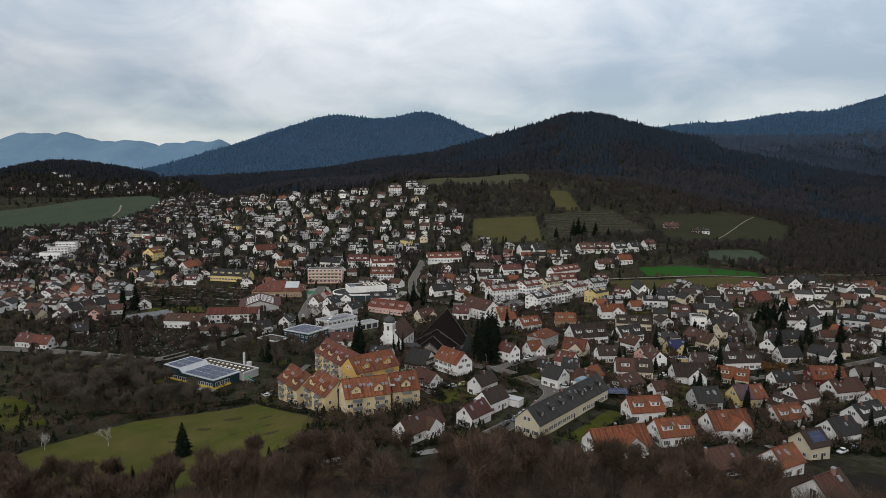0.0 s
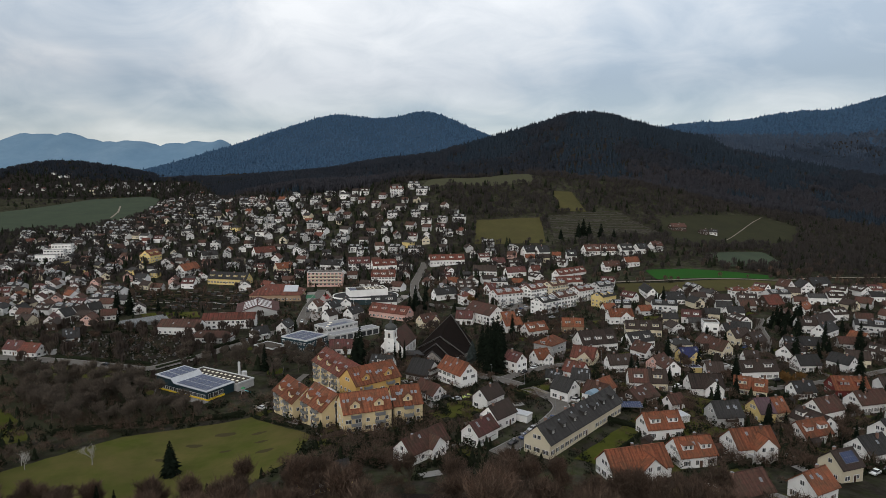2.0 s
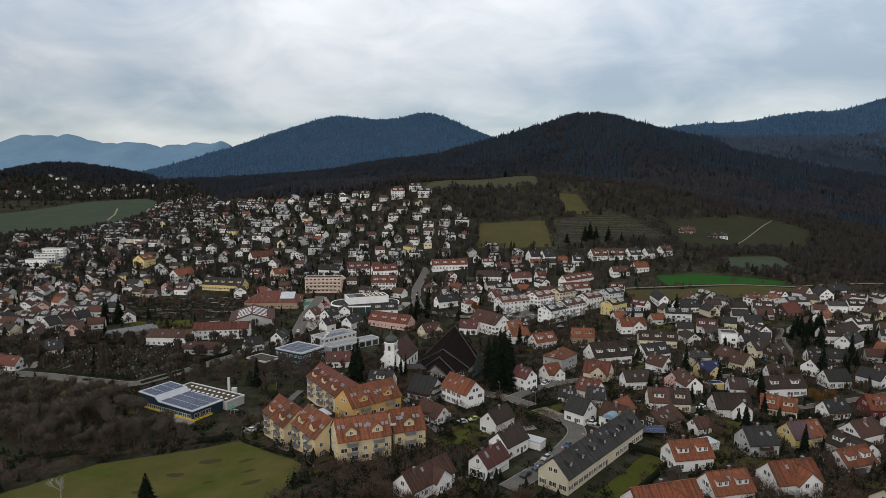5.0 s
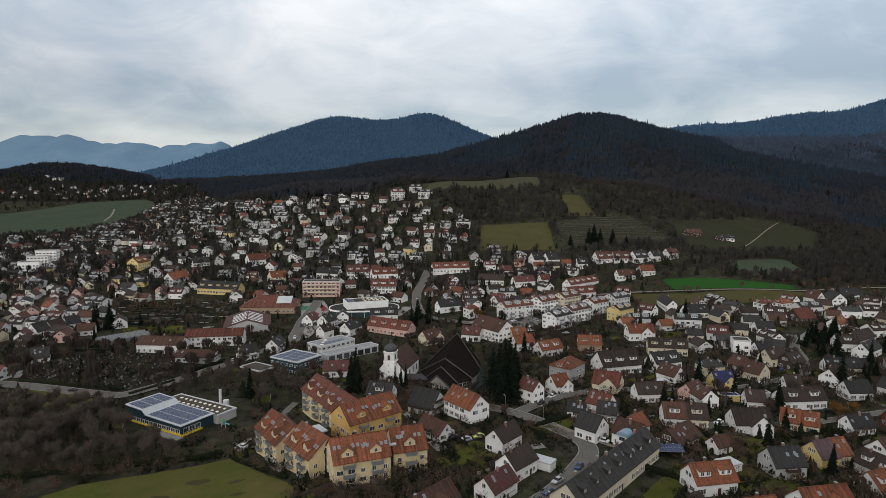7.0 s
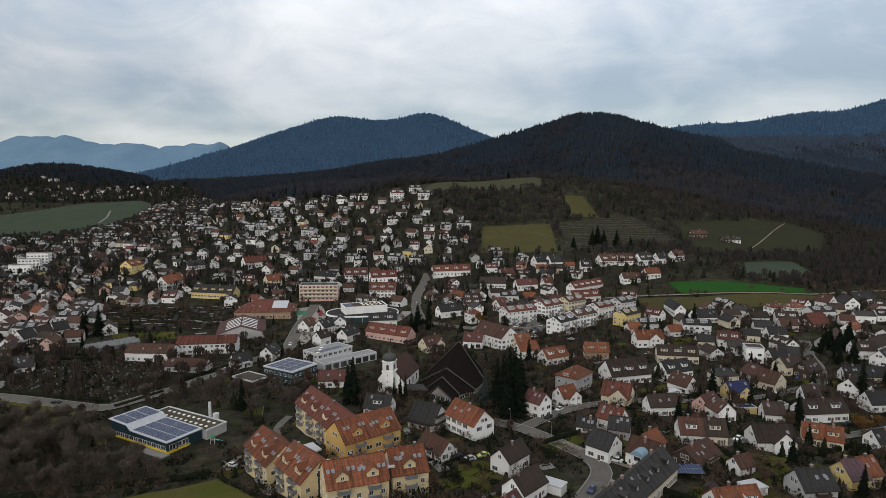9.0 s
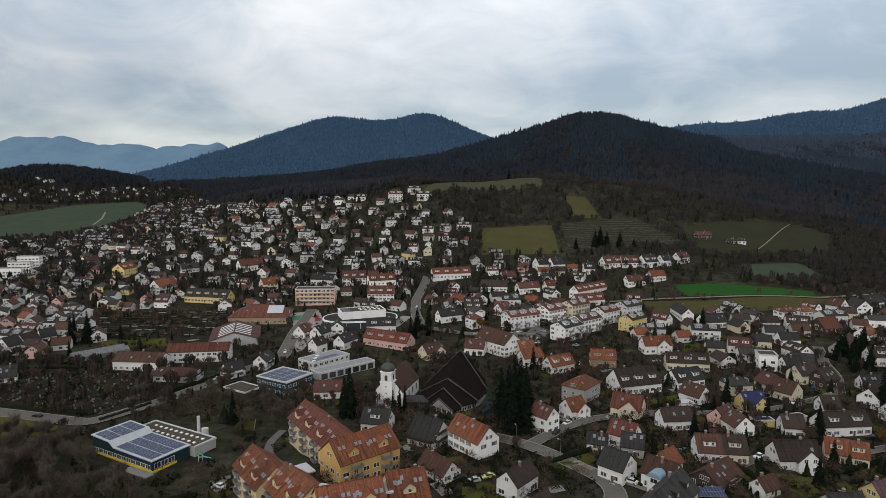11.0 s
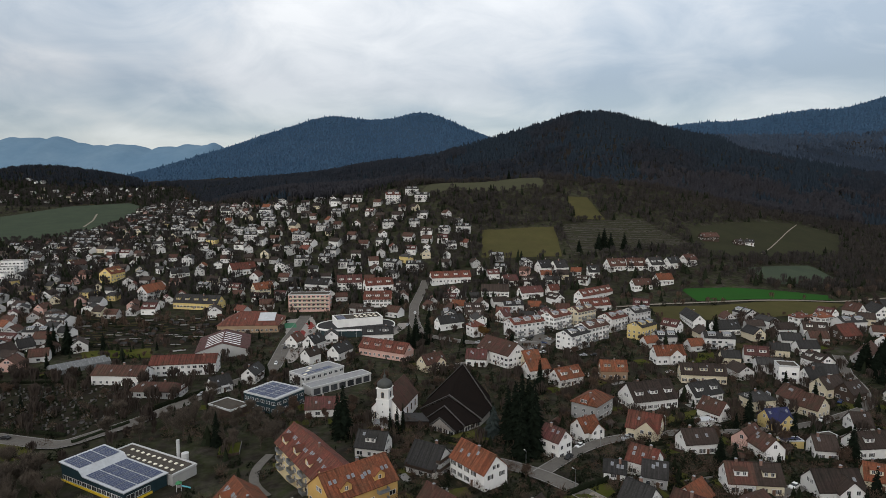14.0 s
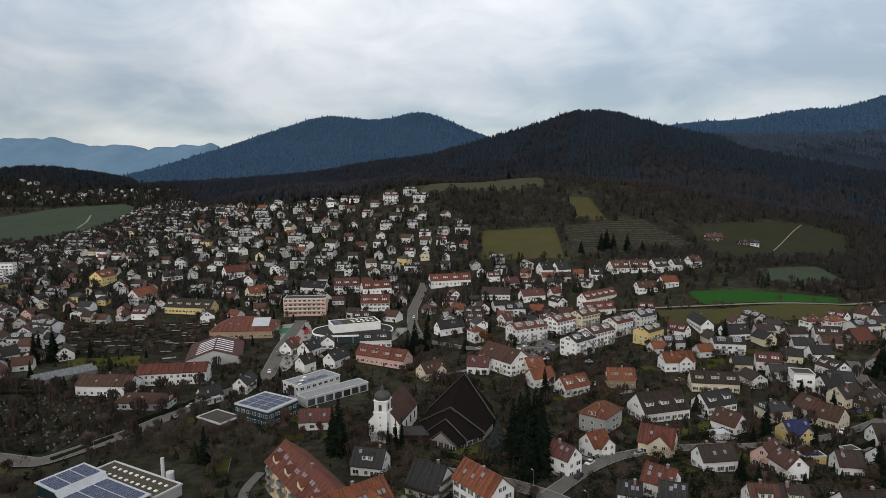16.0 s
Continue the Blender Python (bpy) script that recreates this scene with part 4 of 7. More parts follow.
house(240.2, 458.0, 16, 14.0, 12.2, 8.5, "red", "wood", "")
house(272.9, 497.9, -64, 10.2, 9.7, 9.4, "rust", "white", "")
house(285.0, 493.0, -98, 16.0, 9.7, 10.3, "grey", "white", "")
house(307.9, 513.3, 16, 19.0, 11.3, 8.5, "dark", "wood", "")
house(161.3, 492.5, -93, 25.9, 7.9, 8.5, "dark", "white", "")
house(255.5, 442.7, 37, 13.6, 7.9, 7.0, "orange", "white", "")
house(-173.6, 636.8, 92, 16.8, 7.9, 8.5, "red", "white", "")
house(165.7, 231.4, 25, 15.8, 8.8, 8.5, "dark", "white", "dormer")
house(71.4, 108.2, 28, 7.7, 7.9, 7.5, "rust", "white", "")
house(180.8, 245.7, 17, 9.4, 8.8, 8.5, "orange", "white", "")
house(-34.3, 175.7, 32, 14.0, 7.9, 6.6, "dark", "yellow", "")
house(-309.2, 647.7, 80, 18.6, 12.2, 12.2, "orange", "yellow", "dormer")
house(-249.2, 597.2, 71, 22.1, 11.3, 11.3, "orange", "white", "")
house(-198.3, 568.0, -12, 39.0, 11.3, 10.3, "dark", "yellow", "dormer")
house(-157.2, 599.1, 41, 16.2, 9.7, 10.3, "orange", "cream", "")
house(-85.0, 607.3, 12, 20.3, 11.3, 11.3, "maroon", "white", "dormer")
house(-59.4, 595.4, 19, 23.1, 12.2, 12.2, "red", "white", "dormer")
house(-56.4, 564.6, 1, 21.3, 11.3, 11.3, "red", "white", "dormer")
house(-111.7, 609.4, -19, 22.1, 9.7, 9.4, "dark", "white", "")
house(-192.8, 657.5, 40, 23.1, 11.3, 10.3, "red", "white", "")
house(1.0, 617.3, 14, 35.0, 9.7, 9.4, "red", "white", "dormer")
house(-374.1, 702.6, 71, 17.4, 8.8, 8.5, "rust", "white", "")
house(-250.3, 653.9, 36, 15.9, 9.7, 8.5, "dark", "white", "")
house(-238.9, 344.0, -13, 10.7, 7.9, 7.5, "maroon", "white", "")
house(-227.8, 341.0, -12, 11.4, 7.9, 7.0, "red", "white", "")

house(264, 707, 8, 17, 10, 7.2, "rust", "wood", pitch=0.7)
house(292, 702, 14, 9, 7, 5.2, "brown", "wood", pitch=0.7)
house(304, 704, -20, 8, 7, 5.6, "grey", "offwhite", pitch=0.7)
house(-62, 792, 12, 16, 11, 11.5, "red", "white", "flats")

# ---- the orange apartment complex ----
for args in ((-45, 275, -55.6, 40, 13, 12.5, "red", "sand"), (-31, 254.5, 39, 21, 13, 13, "orange", "ochre"), (-29.5, 223, 21.8, 17, 12.5, 12.5, "orange", "sand"),
             (-15.5, 230.5, 18.4, 10.5, 12.5, 12, "orange", "sand"), (-60, 251.5, -53.6, 20, 12.5, 12, "orange", "sand"), (-44.5, 232, -50.9, 17, 12.5, 12, "orange", "sand")):
    ob = house(*args, "complex", name="apartment_block")
    tagged(ob, f"{'ochre' if args[-1] == 'ochre' else 'sand-coloured'} apartment block with orange tiled roof and dormers", "apartment block", "orange apartment complex")


def flat_block(name, x, y, heading, length, width, height, wall, roof, label, rim=0.35, bands=0, category="building", lights=0):
    """A flat-roofed building: walls, recessed roof with a raised rim, ribbon windows, roof lights."""
    base = new(name)
    base.matrix_basis = pose(x, y, ground_height(x, y), 0, 0, heading)
    PLACED.append((x, y, max(length, width) * 0.6))
    a, b = length / 2, width / 2
    part("wall", Build().box(-a, -b, -2.5, a, b, height).mesh("wall", [wall]), base)
    part("roof", Build().box(-a + 0.3, -b + 0.3, height, a - 0.3, b - 0.3, height + 0.06).mesh("roof", [roof]), base)
    for n, (x0, y0, x1, y1) in enumerate(((-a - 0.15, -b - 0.15, a + 0.15, -b + 0.3), (-a - 0.15, b - 0.3, a + 0.15, b + 0.15), (-a - 0.15, -b + 0.3, -a + 0.3, b - 0.3), (a - 0.3, -b + 0.3, a + 0.15, b - 0.3))):
        part("parapet", Build().box(x0, y0, height - 0.35, x1, y1, height + rim).mesh("parapet", [M_PARAPET]), base)
    for k in range(bands):
        z = 1.0 + k * 3.1
        for side, run, far in (("s", length, b), ("e", width, a), ("w", width, a)):
            n = max(1, int(run / 3.2))
            for i in range(n):
                part("window", W_WIDE, base, m=Matrix.Rotation(radians(TURN[side]), 4, "Z") @ Matrix.Translation(((i - (n - 1) / 2) * run / n, -far, z)))
    for i in range(lights):
        part("roof_light", ROOF_LIGHT, base, m=Matrix.Translation((-a + 2.5 + (length - 5) * (i // 3 + 0.2 * (i % 3)) / max(1, lights / 3), (i % 3 - 1) * width * 0.27, height + 0.06)))
    return tagged(base, label, category)


M_PARAPET = material("pale_parapet", (0.52, 0.52, 0.51), 0.6, 0, ((2.0, 0.4, (0.4, 0.4, 0.4)),))
M_GRAVELROOF = material("gravel_roof", (0.075, 0.065, 0.055), 0.95, 0, ((2.5, 0.6, (0.11, 0.10, 0.085)), (0.5, 0.4, (0.05, 0.045, 0.04))))
M_TEAL = material("teal_panels", (0.022, 0.045, 0.055), 0.5, 0, ((2.0, 0.4, (0.016, 0.03, 0.036)),))
M_PALEROOF = material("pale_membrane_roof", (0.50, 0.52, 0.54), 0.6, 0, ((3.0, 0.6, (0.38, 0.39, 0.41)), (0.8, 0.3, (0.3, 0.3, 0.3))))
M_GREYROOF = material("grey_membrane_roof", (0.27, 0.27, 0.275), 0.7, 0, ((3.0, 0.6, (0.19, 0.19, 0.19)), (0.8, 0.3, (0.15, 0.15, 0.15))))
M_YELLOW = material("yellow_facade", (0.75, 0.52, 0.04), 0.6)
M_COPPER = material("dark_onion_copper", (0.07, 0.07, 0.066), 0.6, 0.3, ((0.7, 0.5, (0.10, 0.11, 0.10)),))
M_SHINGLE = material("dark_shingles", (0.013, 0.0105, 0.0095), 0.9, 0, ((0.7, 0.6, (0.020, 0.015, 0.013)), (4.0, 0.4, (0.010, 0.009, 0.0085))), 0.5, 0.04)
ROOF_LIGHT = Build().box(-0.9, -0.6, 0, 0.9, 0.6, 0.3, 0).add([(-0.8, -0.5, 0.3), (0.8, -0.5, 0.3), (0.8, 0.5, 0.3), (-0.8, 0.5, 0.3), (0, 0, 0.6)], [(0, 1, 4), (1, 2, 4), (2, 3, 4), (3, 0, 4)], 0).mesh("roof_light", [material("roof_light_dome", (0.85, 0.8, 0.66), 0.3)])

# ---- sports hall with solar roof: two pale levels with a step, and a dark flat wing ----
hall = new("sports_hall")
hall.matrix_basis = pose(-117.1, 289.2, ground_height(-117, 289), 0, 0, -29)
PLACED.append((-110, 295, 27))
prof = [(-17, 6.6), (-6.5, 6.1), (-4.3, 4.4), (17, 4.0)]
b = Build()
for (x0, z0), (x1, z1) in zip(prof, prof[1:]):
    b.add([(x0, -7.6, -3), (x1, -7.6, -3), (x1, -7.6, z1), (x0, -7.6, z0), (x0, 7.6, -3), (x1, 7.6, -3), (x1, 7.6, z1), (x0, 7.6, z0)], [(0, 1, 2, 3), (5, 4, 7, 6)])
b.add([(-17, -7.6, -3), (-17, 7.6, -3), (-17, 7.6, 6.6), (-17, -7.6, 6.6)], [(1, 0, 3, 2)]).add([(17, -7.6, -3), (17, 7.6, -3), (17, 7.6, 4), (17, -7.6, 4)], [(0, 1, 2, 3)])
part("wall", b.mesh("wall", [M_TEAL]), hall, "dark teal panelled wall")
b = Build()
for (x0, z0), (x1, z1) in zip(prof, prof[1:]):
    e0, e1 = (0.5 if x0 == -17 else 0), (0.5 if x1 == 17 else 0)
    b.add([(x0 - e0, -8.1, z0), (x1 + e1, -8.1, z1), (x1 + e1, 8, z1), (x0 - e0, 8, z0), (x0 - e0, -8.1, z0 + 0.35), (x1 + e1, -8.1, z1 + 0.35), (x1 + e1, 8, z1 + 0.35), (x0 - e0, 8, z0 + 0.35)], BOX)
part("roof", b.mesh("roof", [M_PALEROOF]), hall, "pale stepped metal roof")
HALL_SOLAR = [solar_mesh(4, 6, 2.9, 4.4), solar_mesh(6, 6, 4.7, 4.4)]
for i in range(3):
    for j in range(3):
        part("solar_panel", HALL_SOLAR[0], hall, m=pose(-14.7 + i * 3.1, -5.0 + j * 4.9, 6.86 - i * 0.15, 0, 2.8, 0))
for i in range(4):
    for j in range(3):
        part("solar_panel", HALL_SOLAR[1], hall, m=pose(-1.2 + i * 5.0, -5.0 + j * 4.9, 4.72 - i * 0.09, 0, 1.1, 0))
for i in range(12):
    part("window", W_WIDE, hall, "window band pane", m=Matrix.Translation((-15 + i * 2.7, -7.6, 0.9)) @ Matrix.Diagonal((1.2, 1, 1.1, 1)))
part("plinth", Build().box(-17.05, -7.9, -3, 17.2, -7.62, 0.75).mesh("plinth", [M_YELLOW]), hall, "yellow plinth band")
part("plinth", Build().box(17.02, -7.6, -3, 17.3, 2, 0.6).mesh("plinth", [M_YELLOW]), hall, "yellow plinth band")
part("terrace", Build().box(6, -11.5, -1.5, 18.5, -7.92, 0.12).mesh("terrace", [M_PAVING]), hall, "pale paved terrace")
for i in range(3):
    part("window", W_WIDE, hall, m=Matrix.Rotation(radians(90), 4, "Z") @ Matrix.Translation((-5.5 + i * 2.8, -17, 0.9)) @ Matrix.Diagonal((1.2, 1, 1.4, 1)))
part("wing_wall", Build().box(-15.8, 8.02, -3, 19.4, 17.6, 3.6).mesh("wing_wall", [WALLS["grey"]]), hall, "grey rendered wing")
part("wing_roof", Build().box(-15.4, 8.3, 3.6, 19.0, 17.2, 3.68).mesh("wing_roof", [M_GRAVELROOF]), hall, "dark gravel roof")
for x0, y0, x1, y1 in ((-16.0, 17.2, 19.6, 17.8), (19.0, 8.02, 19.6, 17.2), (-16.0, 8.1, -15.4, 17.2)):
    part("parapet", Build().box(x0, y0, 3.3, x1, y1, 4.0).mesh("parapet", [M_PARAPET]), hall)
for i in range(10):
    for j in range(2):
        part("roof_light", ROOF_LIGHT, hall, m=pose(-11 + i * 3, 10.6 + j * 3.8, 3.68) @ Matrix.Diagonal((0.55, 0.8, 1, 1)))


def tube(r, z0, z1, n=12, r2=None):
    r2 = r if r2 is None else r2
    v = [(r * math.cos(2 * math.pi * i / n), r * math.sin(2 * math.pi * i / n), z0) for i in range(n)] + [(r2 * math.cos(2 * math.pi * i / n), r2 * math.sin(2 * math.pi * i / n), z1) for i in range(n)]
    return v, [(i, (i + 1) % n, n + (i + 1) % n, n + i) for i in range(n)] + [tuple(range(n, 2 * n)), tuple(reversed(range(n)))]


part("flue", Build().add(*tube(0.6, -1, 9.5)).mesh("flue", [M_PARAPET]), hall, "pale steel flue", m=pose(8.0, 19.2, 0))
part("tank", Build().add(*tube(1.3, -2, 5)).mesh("tank", [M_PARAPET]), hall, m=pose(10.8, 19.8, 0))
tagged(hall, "teal and yellow sports hall with a pale stepped solar roof", "sports hall")

# ---- the baroque church ----
church = new("church")
church.matrix_basis = pose(-26.2, 345.5, ground_height(-26, 345), 0, 0, 74.5)
PLACED.append((-27, 343, 14))
part("nave_wall", wall_mesh(23, 12.6, 6.8, 14.2, WALLS["white"]), church, "white nave wall")
part("nave_roof", roof_mesh(23, 12.6, 6.8, 14.2, ROOFS["rust"], over=0.4), church, "steep brown nave roof")
ARCH = Build()
ring = [(-0.55, 0), (0.55, 0), (0.55, 2.2)] + [(0.55 * math.cos(a), 2.2 + 0.55 * math.sin(a)) for a in (0.5, 1.05, 1.57, 2.09, 2.64)] + [(-0.55, 2.2)]
ARCH.add([(x, -0.05, z) for x, z in ring], [tuple(range(len(ring)))], 0)
ARCH.add([(x, -0.05, z) for x, z in ring] + [(x * 1.3, -0.1, (z - 1.2) * 1.12 + 1.2) for x, z in ring], [(i, (i + 1) % 9, 9 + (i + 1) % 9, 9 + i) for i in range(9)], 1)
ARCH = ARCH.mesh("arched_window", [M_GLASS, material("sandstone", (0.45, 0.34, 0.24), 0.9, 0, ((0.5, 0.5, (0.35, 0.26, 0.19)),))])
for i in range(4):
    part("arched_window", ARCH, church, m=Matrix.Translation((-8 + i * 5.2, -6.3, 2.2)))
for i in (-4.4, 4.4):
    part("arched_window", ARCH, church, m=Matrix.Rotation(radians(-90), 4, "Z") @ Matrix.Translation((i, -11.5, 2.4)))
part("tower_shaft", Build().box(-15.2, -2.7, -2, -9.8, 2.7, 11.6).box(-15.4, -2.9, 11.6, -9.6, 2.9, 12.0).mesh("tower_shaft", [WALLS["white"]]), church, "plain white tower shaft")
part("belfry", Build().box(-15.0, -2.5, 12.0, -10.0, 2.5, 16.2).box(-15.3, -2.8, 16.2, -9.7, 2.8, 16.6).mesh("belfry", [WALLS["white"]]), church, "white belfry with cornice")
for turn in (0, 90, 180, 270):
    part("belfry_window", ARCH, church, m=pose(-12.5, 0, 12.6) @ Matrix.Rotation(radians(turn), 4, "Z") @ Matrix.Translation((0, -2.5, 0)) @ Matrix.Diagonal((1, 1, 0.85, 1)))
for zz in (3.0, 6.5, 9.6):
    part("slit_window", W_PLAIN, church, m=pose(-15.2, 0, zz, 0, 0, -90) @ Matrix.Diagonal((0.45, 1, 0.6, 1)))
onion, oface, seg = [], [], 16
for r, z in ((2.9, 16.6), (3.15, 17.1), (3.2, 17.8), (2.95, 18.5), (2.2, 19.2), (1.35, 19.7), (0.8, 20.1), (0.62, 20.6), (0.75, 21.0), (0.45, 21.5), (0.12, 22.0), (0.06, 23.6)):
    onion += [(r * math.cos(2 * math.pi * i / seg) - 12.5, r * math.sin(2 * math.pi * i / seg), z) for i in range(seg)]
for k in range(11):
    oface += [(k * seg + i, k * seg + (i + 1) % seg, (k + 1) * seg + (i + 1) % seg, (k + 1) * seg + i) for i in range(seg)]
dome = part("onion_dome", mesh_of("onion_dome", onion, oface, [M_COPPER]), church, "dark copper onion dome")
dome.data.polygons.foreach_set("use_smooth", np.ones(len(oface), dtype=bool))
part("porch_roof", Build().add([(-18, -3.2, 2.4), (-15.2, -3.2, 3.4), (-15.2, 3.2, 3.4), (-18, 3.2, 2.4), (-18, -3.2, 2.7), (-15.2, -3.2, 3.7), (-15.2, 3.2, 3.7), (-18, 3.2, 2.7)], BOX).mesh("porch_roof", [M_METAL]), church)
part("porch_wall", Build().box(-17.6, -3, -2, -15.22, 3, 2.5).mesh("porch_wall", [WALLS["white"]]), church)
tagged(church, "white village church with onion-domed tower and brown roof", "church")

# ---- the dark tent-roofed church ----
tent = new("tent_church")
tent.matrix_basis = pose(0, 338, 1.0)
PLACED.append((0, 338, 20))


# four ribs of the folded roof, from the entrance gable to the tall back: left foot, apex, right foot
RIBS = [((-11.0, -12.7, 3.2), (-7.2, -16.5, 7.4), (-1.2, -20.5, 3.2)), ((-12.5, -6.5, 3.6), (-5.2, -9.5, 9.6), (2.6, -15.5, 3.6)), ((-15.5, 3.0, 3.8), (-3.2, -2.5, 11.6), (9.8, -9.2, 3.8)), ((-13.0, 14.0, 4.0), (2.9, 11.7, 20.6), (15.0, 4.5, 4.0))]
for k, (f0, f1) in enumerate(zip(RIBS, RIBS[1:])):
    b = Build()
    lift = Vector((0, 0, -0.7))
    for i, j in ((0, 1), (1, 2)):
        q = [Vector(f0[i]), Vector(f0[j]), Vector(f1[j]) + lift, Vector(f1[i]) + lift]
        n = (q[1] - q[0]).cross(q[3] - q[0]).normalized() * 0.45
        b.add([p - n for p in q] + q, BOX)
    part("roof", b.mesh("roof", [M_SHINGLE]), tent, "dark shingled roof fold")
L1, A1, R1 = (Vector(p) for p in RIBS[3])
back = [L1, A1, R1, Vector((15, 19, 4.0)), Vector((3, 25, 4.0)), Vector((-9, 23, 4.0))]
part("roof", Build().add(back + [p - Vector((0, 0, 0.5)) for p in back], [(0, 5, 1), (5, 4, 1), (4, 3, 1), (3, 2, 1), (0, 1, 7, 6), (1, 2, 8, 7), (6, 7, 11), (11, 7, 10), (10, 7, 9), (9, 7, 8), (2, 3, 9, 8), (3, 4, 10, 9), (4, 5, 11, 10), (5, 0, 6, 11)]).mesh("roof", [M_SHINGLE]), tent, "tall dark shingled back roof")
M_DARKSHEET = material("dark_roof_sheet", (0.035, 0.033, 0.033), 0.6, 0.2, ((1.5, 0.5, (0.05, 0.047, 0.045)),))
M_TRIM = material("grey_roof_trim", (0.085, 0.08, 0.078), 0.6, 0.2)
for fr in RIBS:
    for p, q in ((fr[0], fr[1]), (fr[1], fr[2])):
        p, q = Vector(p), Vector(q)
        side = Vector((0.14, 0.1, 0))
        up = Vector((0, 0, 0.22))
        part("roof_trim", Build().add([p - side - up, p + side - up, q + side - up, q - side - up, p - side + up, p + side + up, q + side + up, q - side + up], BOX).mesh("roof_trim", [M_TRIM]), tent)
foot = [(-10.2, -12.8), (-1.7, -19.6), (9.2, -8.0), (14.0, 4.5), (14, 18.4), (3, 24), (-8.4, 22.2), (-12.2, 13.6), (-13.6, 4.0)]
part("wall", Build().add([(x, y, -3) for x, y in foot] + [(x, y, 3.2) for x, y in foot], [(i, (i + 1) % 9, 9 + (i + 1) % 9, 9 + i) for i in range(9)]).mesh("wall", [plaster("pale_concrete", (0.34, 0.32, 0.29))]), tent, "pale concrete wall")
part("gable_front", Build().add([(-10.4, -12.9, 2.9), (-1.6, -19.9, 2.9), (-7.0, -16.4, 7.0)], [(0, 1, 2)]).mesh("gable_front", [plaster("pale_gable", (0.36, 0.33, 0.30))]), tent)
for i in range(4):
    k = (i + 0.5) / 4
    part("window", W_TALL, tent, m=pose(-10.2 + 8.5 * k, -12.8 - 6.8 * k, 0.2, 0, 0, -38.7) @ Matrix.Diagonal((1.45, 1, 1.3, 1)))
for i in range(5):
    k = (i + 0.5) / 5
    part("window", W_WIDE, tent, m=pose(-1.7 + 10.9 * k, -19.6 + 11.6 * k, 0.9, 0, 0, 46.8) @ Matrix.Diagonal((1.35, 1, 1.3, 1)))
part("wing", Build().box(-22, -9, -2, -11.5, -1, 3.0).mesh("wing", [WALLS["wood"]]), tent, "low dark side wing")
part("wing_roof", Build().box(-22.6, -9.8, 3.0, -11.2, -0.6, 3.35).mesh("wing_roof", [M_DARKSHEET]), tent, "dark flat wing roof")
tagged(tent, "modern church with steep dark shingled tent roofs", "church")

# ---- school and halls in the town centre ----
flat_block("school_building", -82, 359.5, -31, 20, 17, 7, M_TEAL, M_PALEROOF, "flat building with a pale roof and dark glazed facade", bands=2, category="school")
school = bpy.data.objects["school_building"]
for i in range(3):
    for j in range(4):
        part("solar_panel", SOLAR, school, m=pose(-6.2 + i * 5.8, -5.9 + j * 3.9, 7.1))
flat_block("low_pavilion", -100, 352, -33, 15, 10, 3.6, WALLS["wood"], M_GRAVELROOF, "low pavilion with a gravel roof and pale rim", category="pavilion")
flat_block("community_hall", -69.5, 393, 48, 24, 13, 6.2, WALLS["offwhite"], M_GREYROOF, "white flat-roofed community hall with rooftop solar panels", bands=2, lights=3, category="hall")
for i in range(3):
    part("solar_panel", SOLAR, bpy.data.objects["community_hall"], m=pose(-7.5 + i * 6, -2.5 + 0.2 * i, 6.3))
flat_block("arcade", -57.5, 384, 42, 34, 8, 4.0, WALLS["offwhite"], M_GREYROOF, "long white arcade with dark openings", category="arcade")
arcade = bpy.data.objects["arcade"]
for i in range(7):
    part("opening", Build().box(-1.8, -0.06, 0, 1.8, 0.0, 2.9).mesh("opening", [M_GLASS]), arcade, m=Matrix.Translation((-14 + i * 4.7, -4.0, 0.3)))

centre = new("assembly_hall")
centre.matrix_basis = pose(-64, 495, ground_height(-64, 495), 0, 0, 8)
PLACED.append((-64, 495, 28))
M_DARKROOF = material("dark_membrane_roof", (0.030, 0.029, 0.029), 0.85, 0, ((2.5, 0.6, (0.044, 0.042, 0.040)), (0.5, 0.4, (0.022, 0.022, 0.022))))
M_FACADE = material("blue_green_glazing", (0.03, 0.055, 0.065), 0.15, 0, ((4.0, 0.7, (0.05, 0.06, 0.055)),), spec=0.4)
# a rounded plan, wider than deep, a little drawn in at the back
plan = []
for i in range(48):
    a = 2 * math.pi * i / 48
    c, q = math.cos(a), math.sin(a)
    plan.append((26 * math.copysign(abs(c) ** 0.75, c) * (1 - 0.06 * q), 16.5 * math.copysign(abs(q) ** 0.8, q)))


def plan_band(k0, z0, k1, z1):
    """A closed band between two scaled copies of the plan."""
    return [(x * k0, y * k0, z0) for x, y in plan] + [(x * k1, y * k1, z1) for x, y in plan], [(i, (i + 1) % 48, 48 + (i + 1) % 48, 48 + i) for i in range(48)]


part("drum_wall", Build().add(*plan_band(0.95, -2, 0.95, 4.2)).mesh("drum_wall", [M_FACADE]), centre, "curved glazed wall in blue and green tones")
part("drum_roof", mesh_of("drum_roof", [(x * 0.975, y * 0.975, 4.75) for x, y in plan] + [(x * 0.975, y * 0.975, 4.2) for x, y in plan], [tuple(range(48)), tuple(reversed(range(48, 96)))] + [(i, 48 + i, 48 + (i + 1) % 48, (i + 1) % 48) for i in range(48)], [M_DARKROOF]), centre, "dark flat roof")
b = Build().add(*plan_band(1.0, 4.1, 1.0, 5.15)).add(*plan_band(1.0, 5.15, 0.975, 5.15)).add(*plan_band(0.975, 5.15, 0.975, 4.6)).add(*plan_band(0.95, 4.1, 1.0, 4.1))
part("roof_rim", b.mesh("roof_rim", [WALLS["white"]]), centre, "white roof rim")
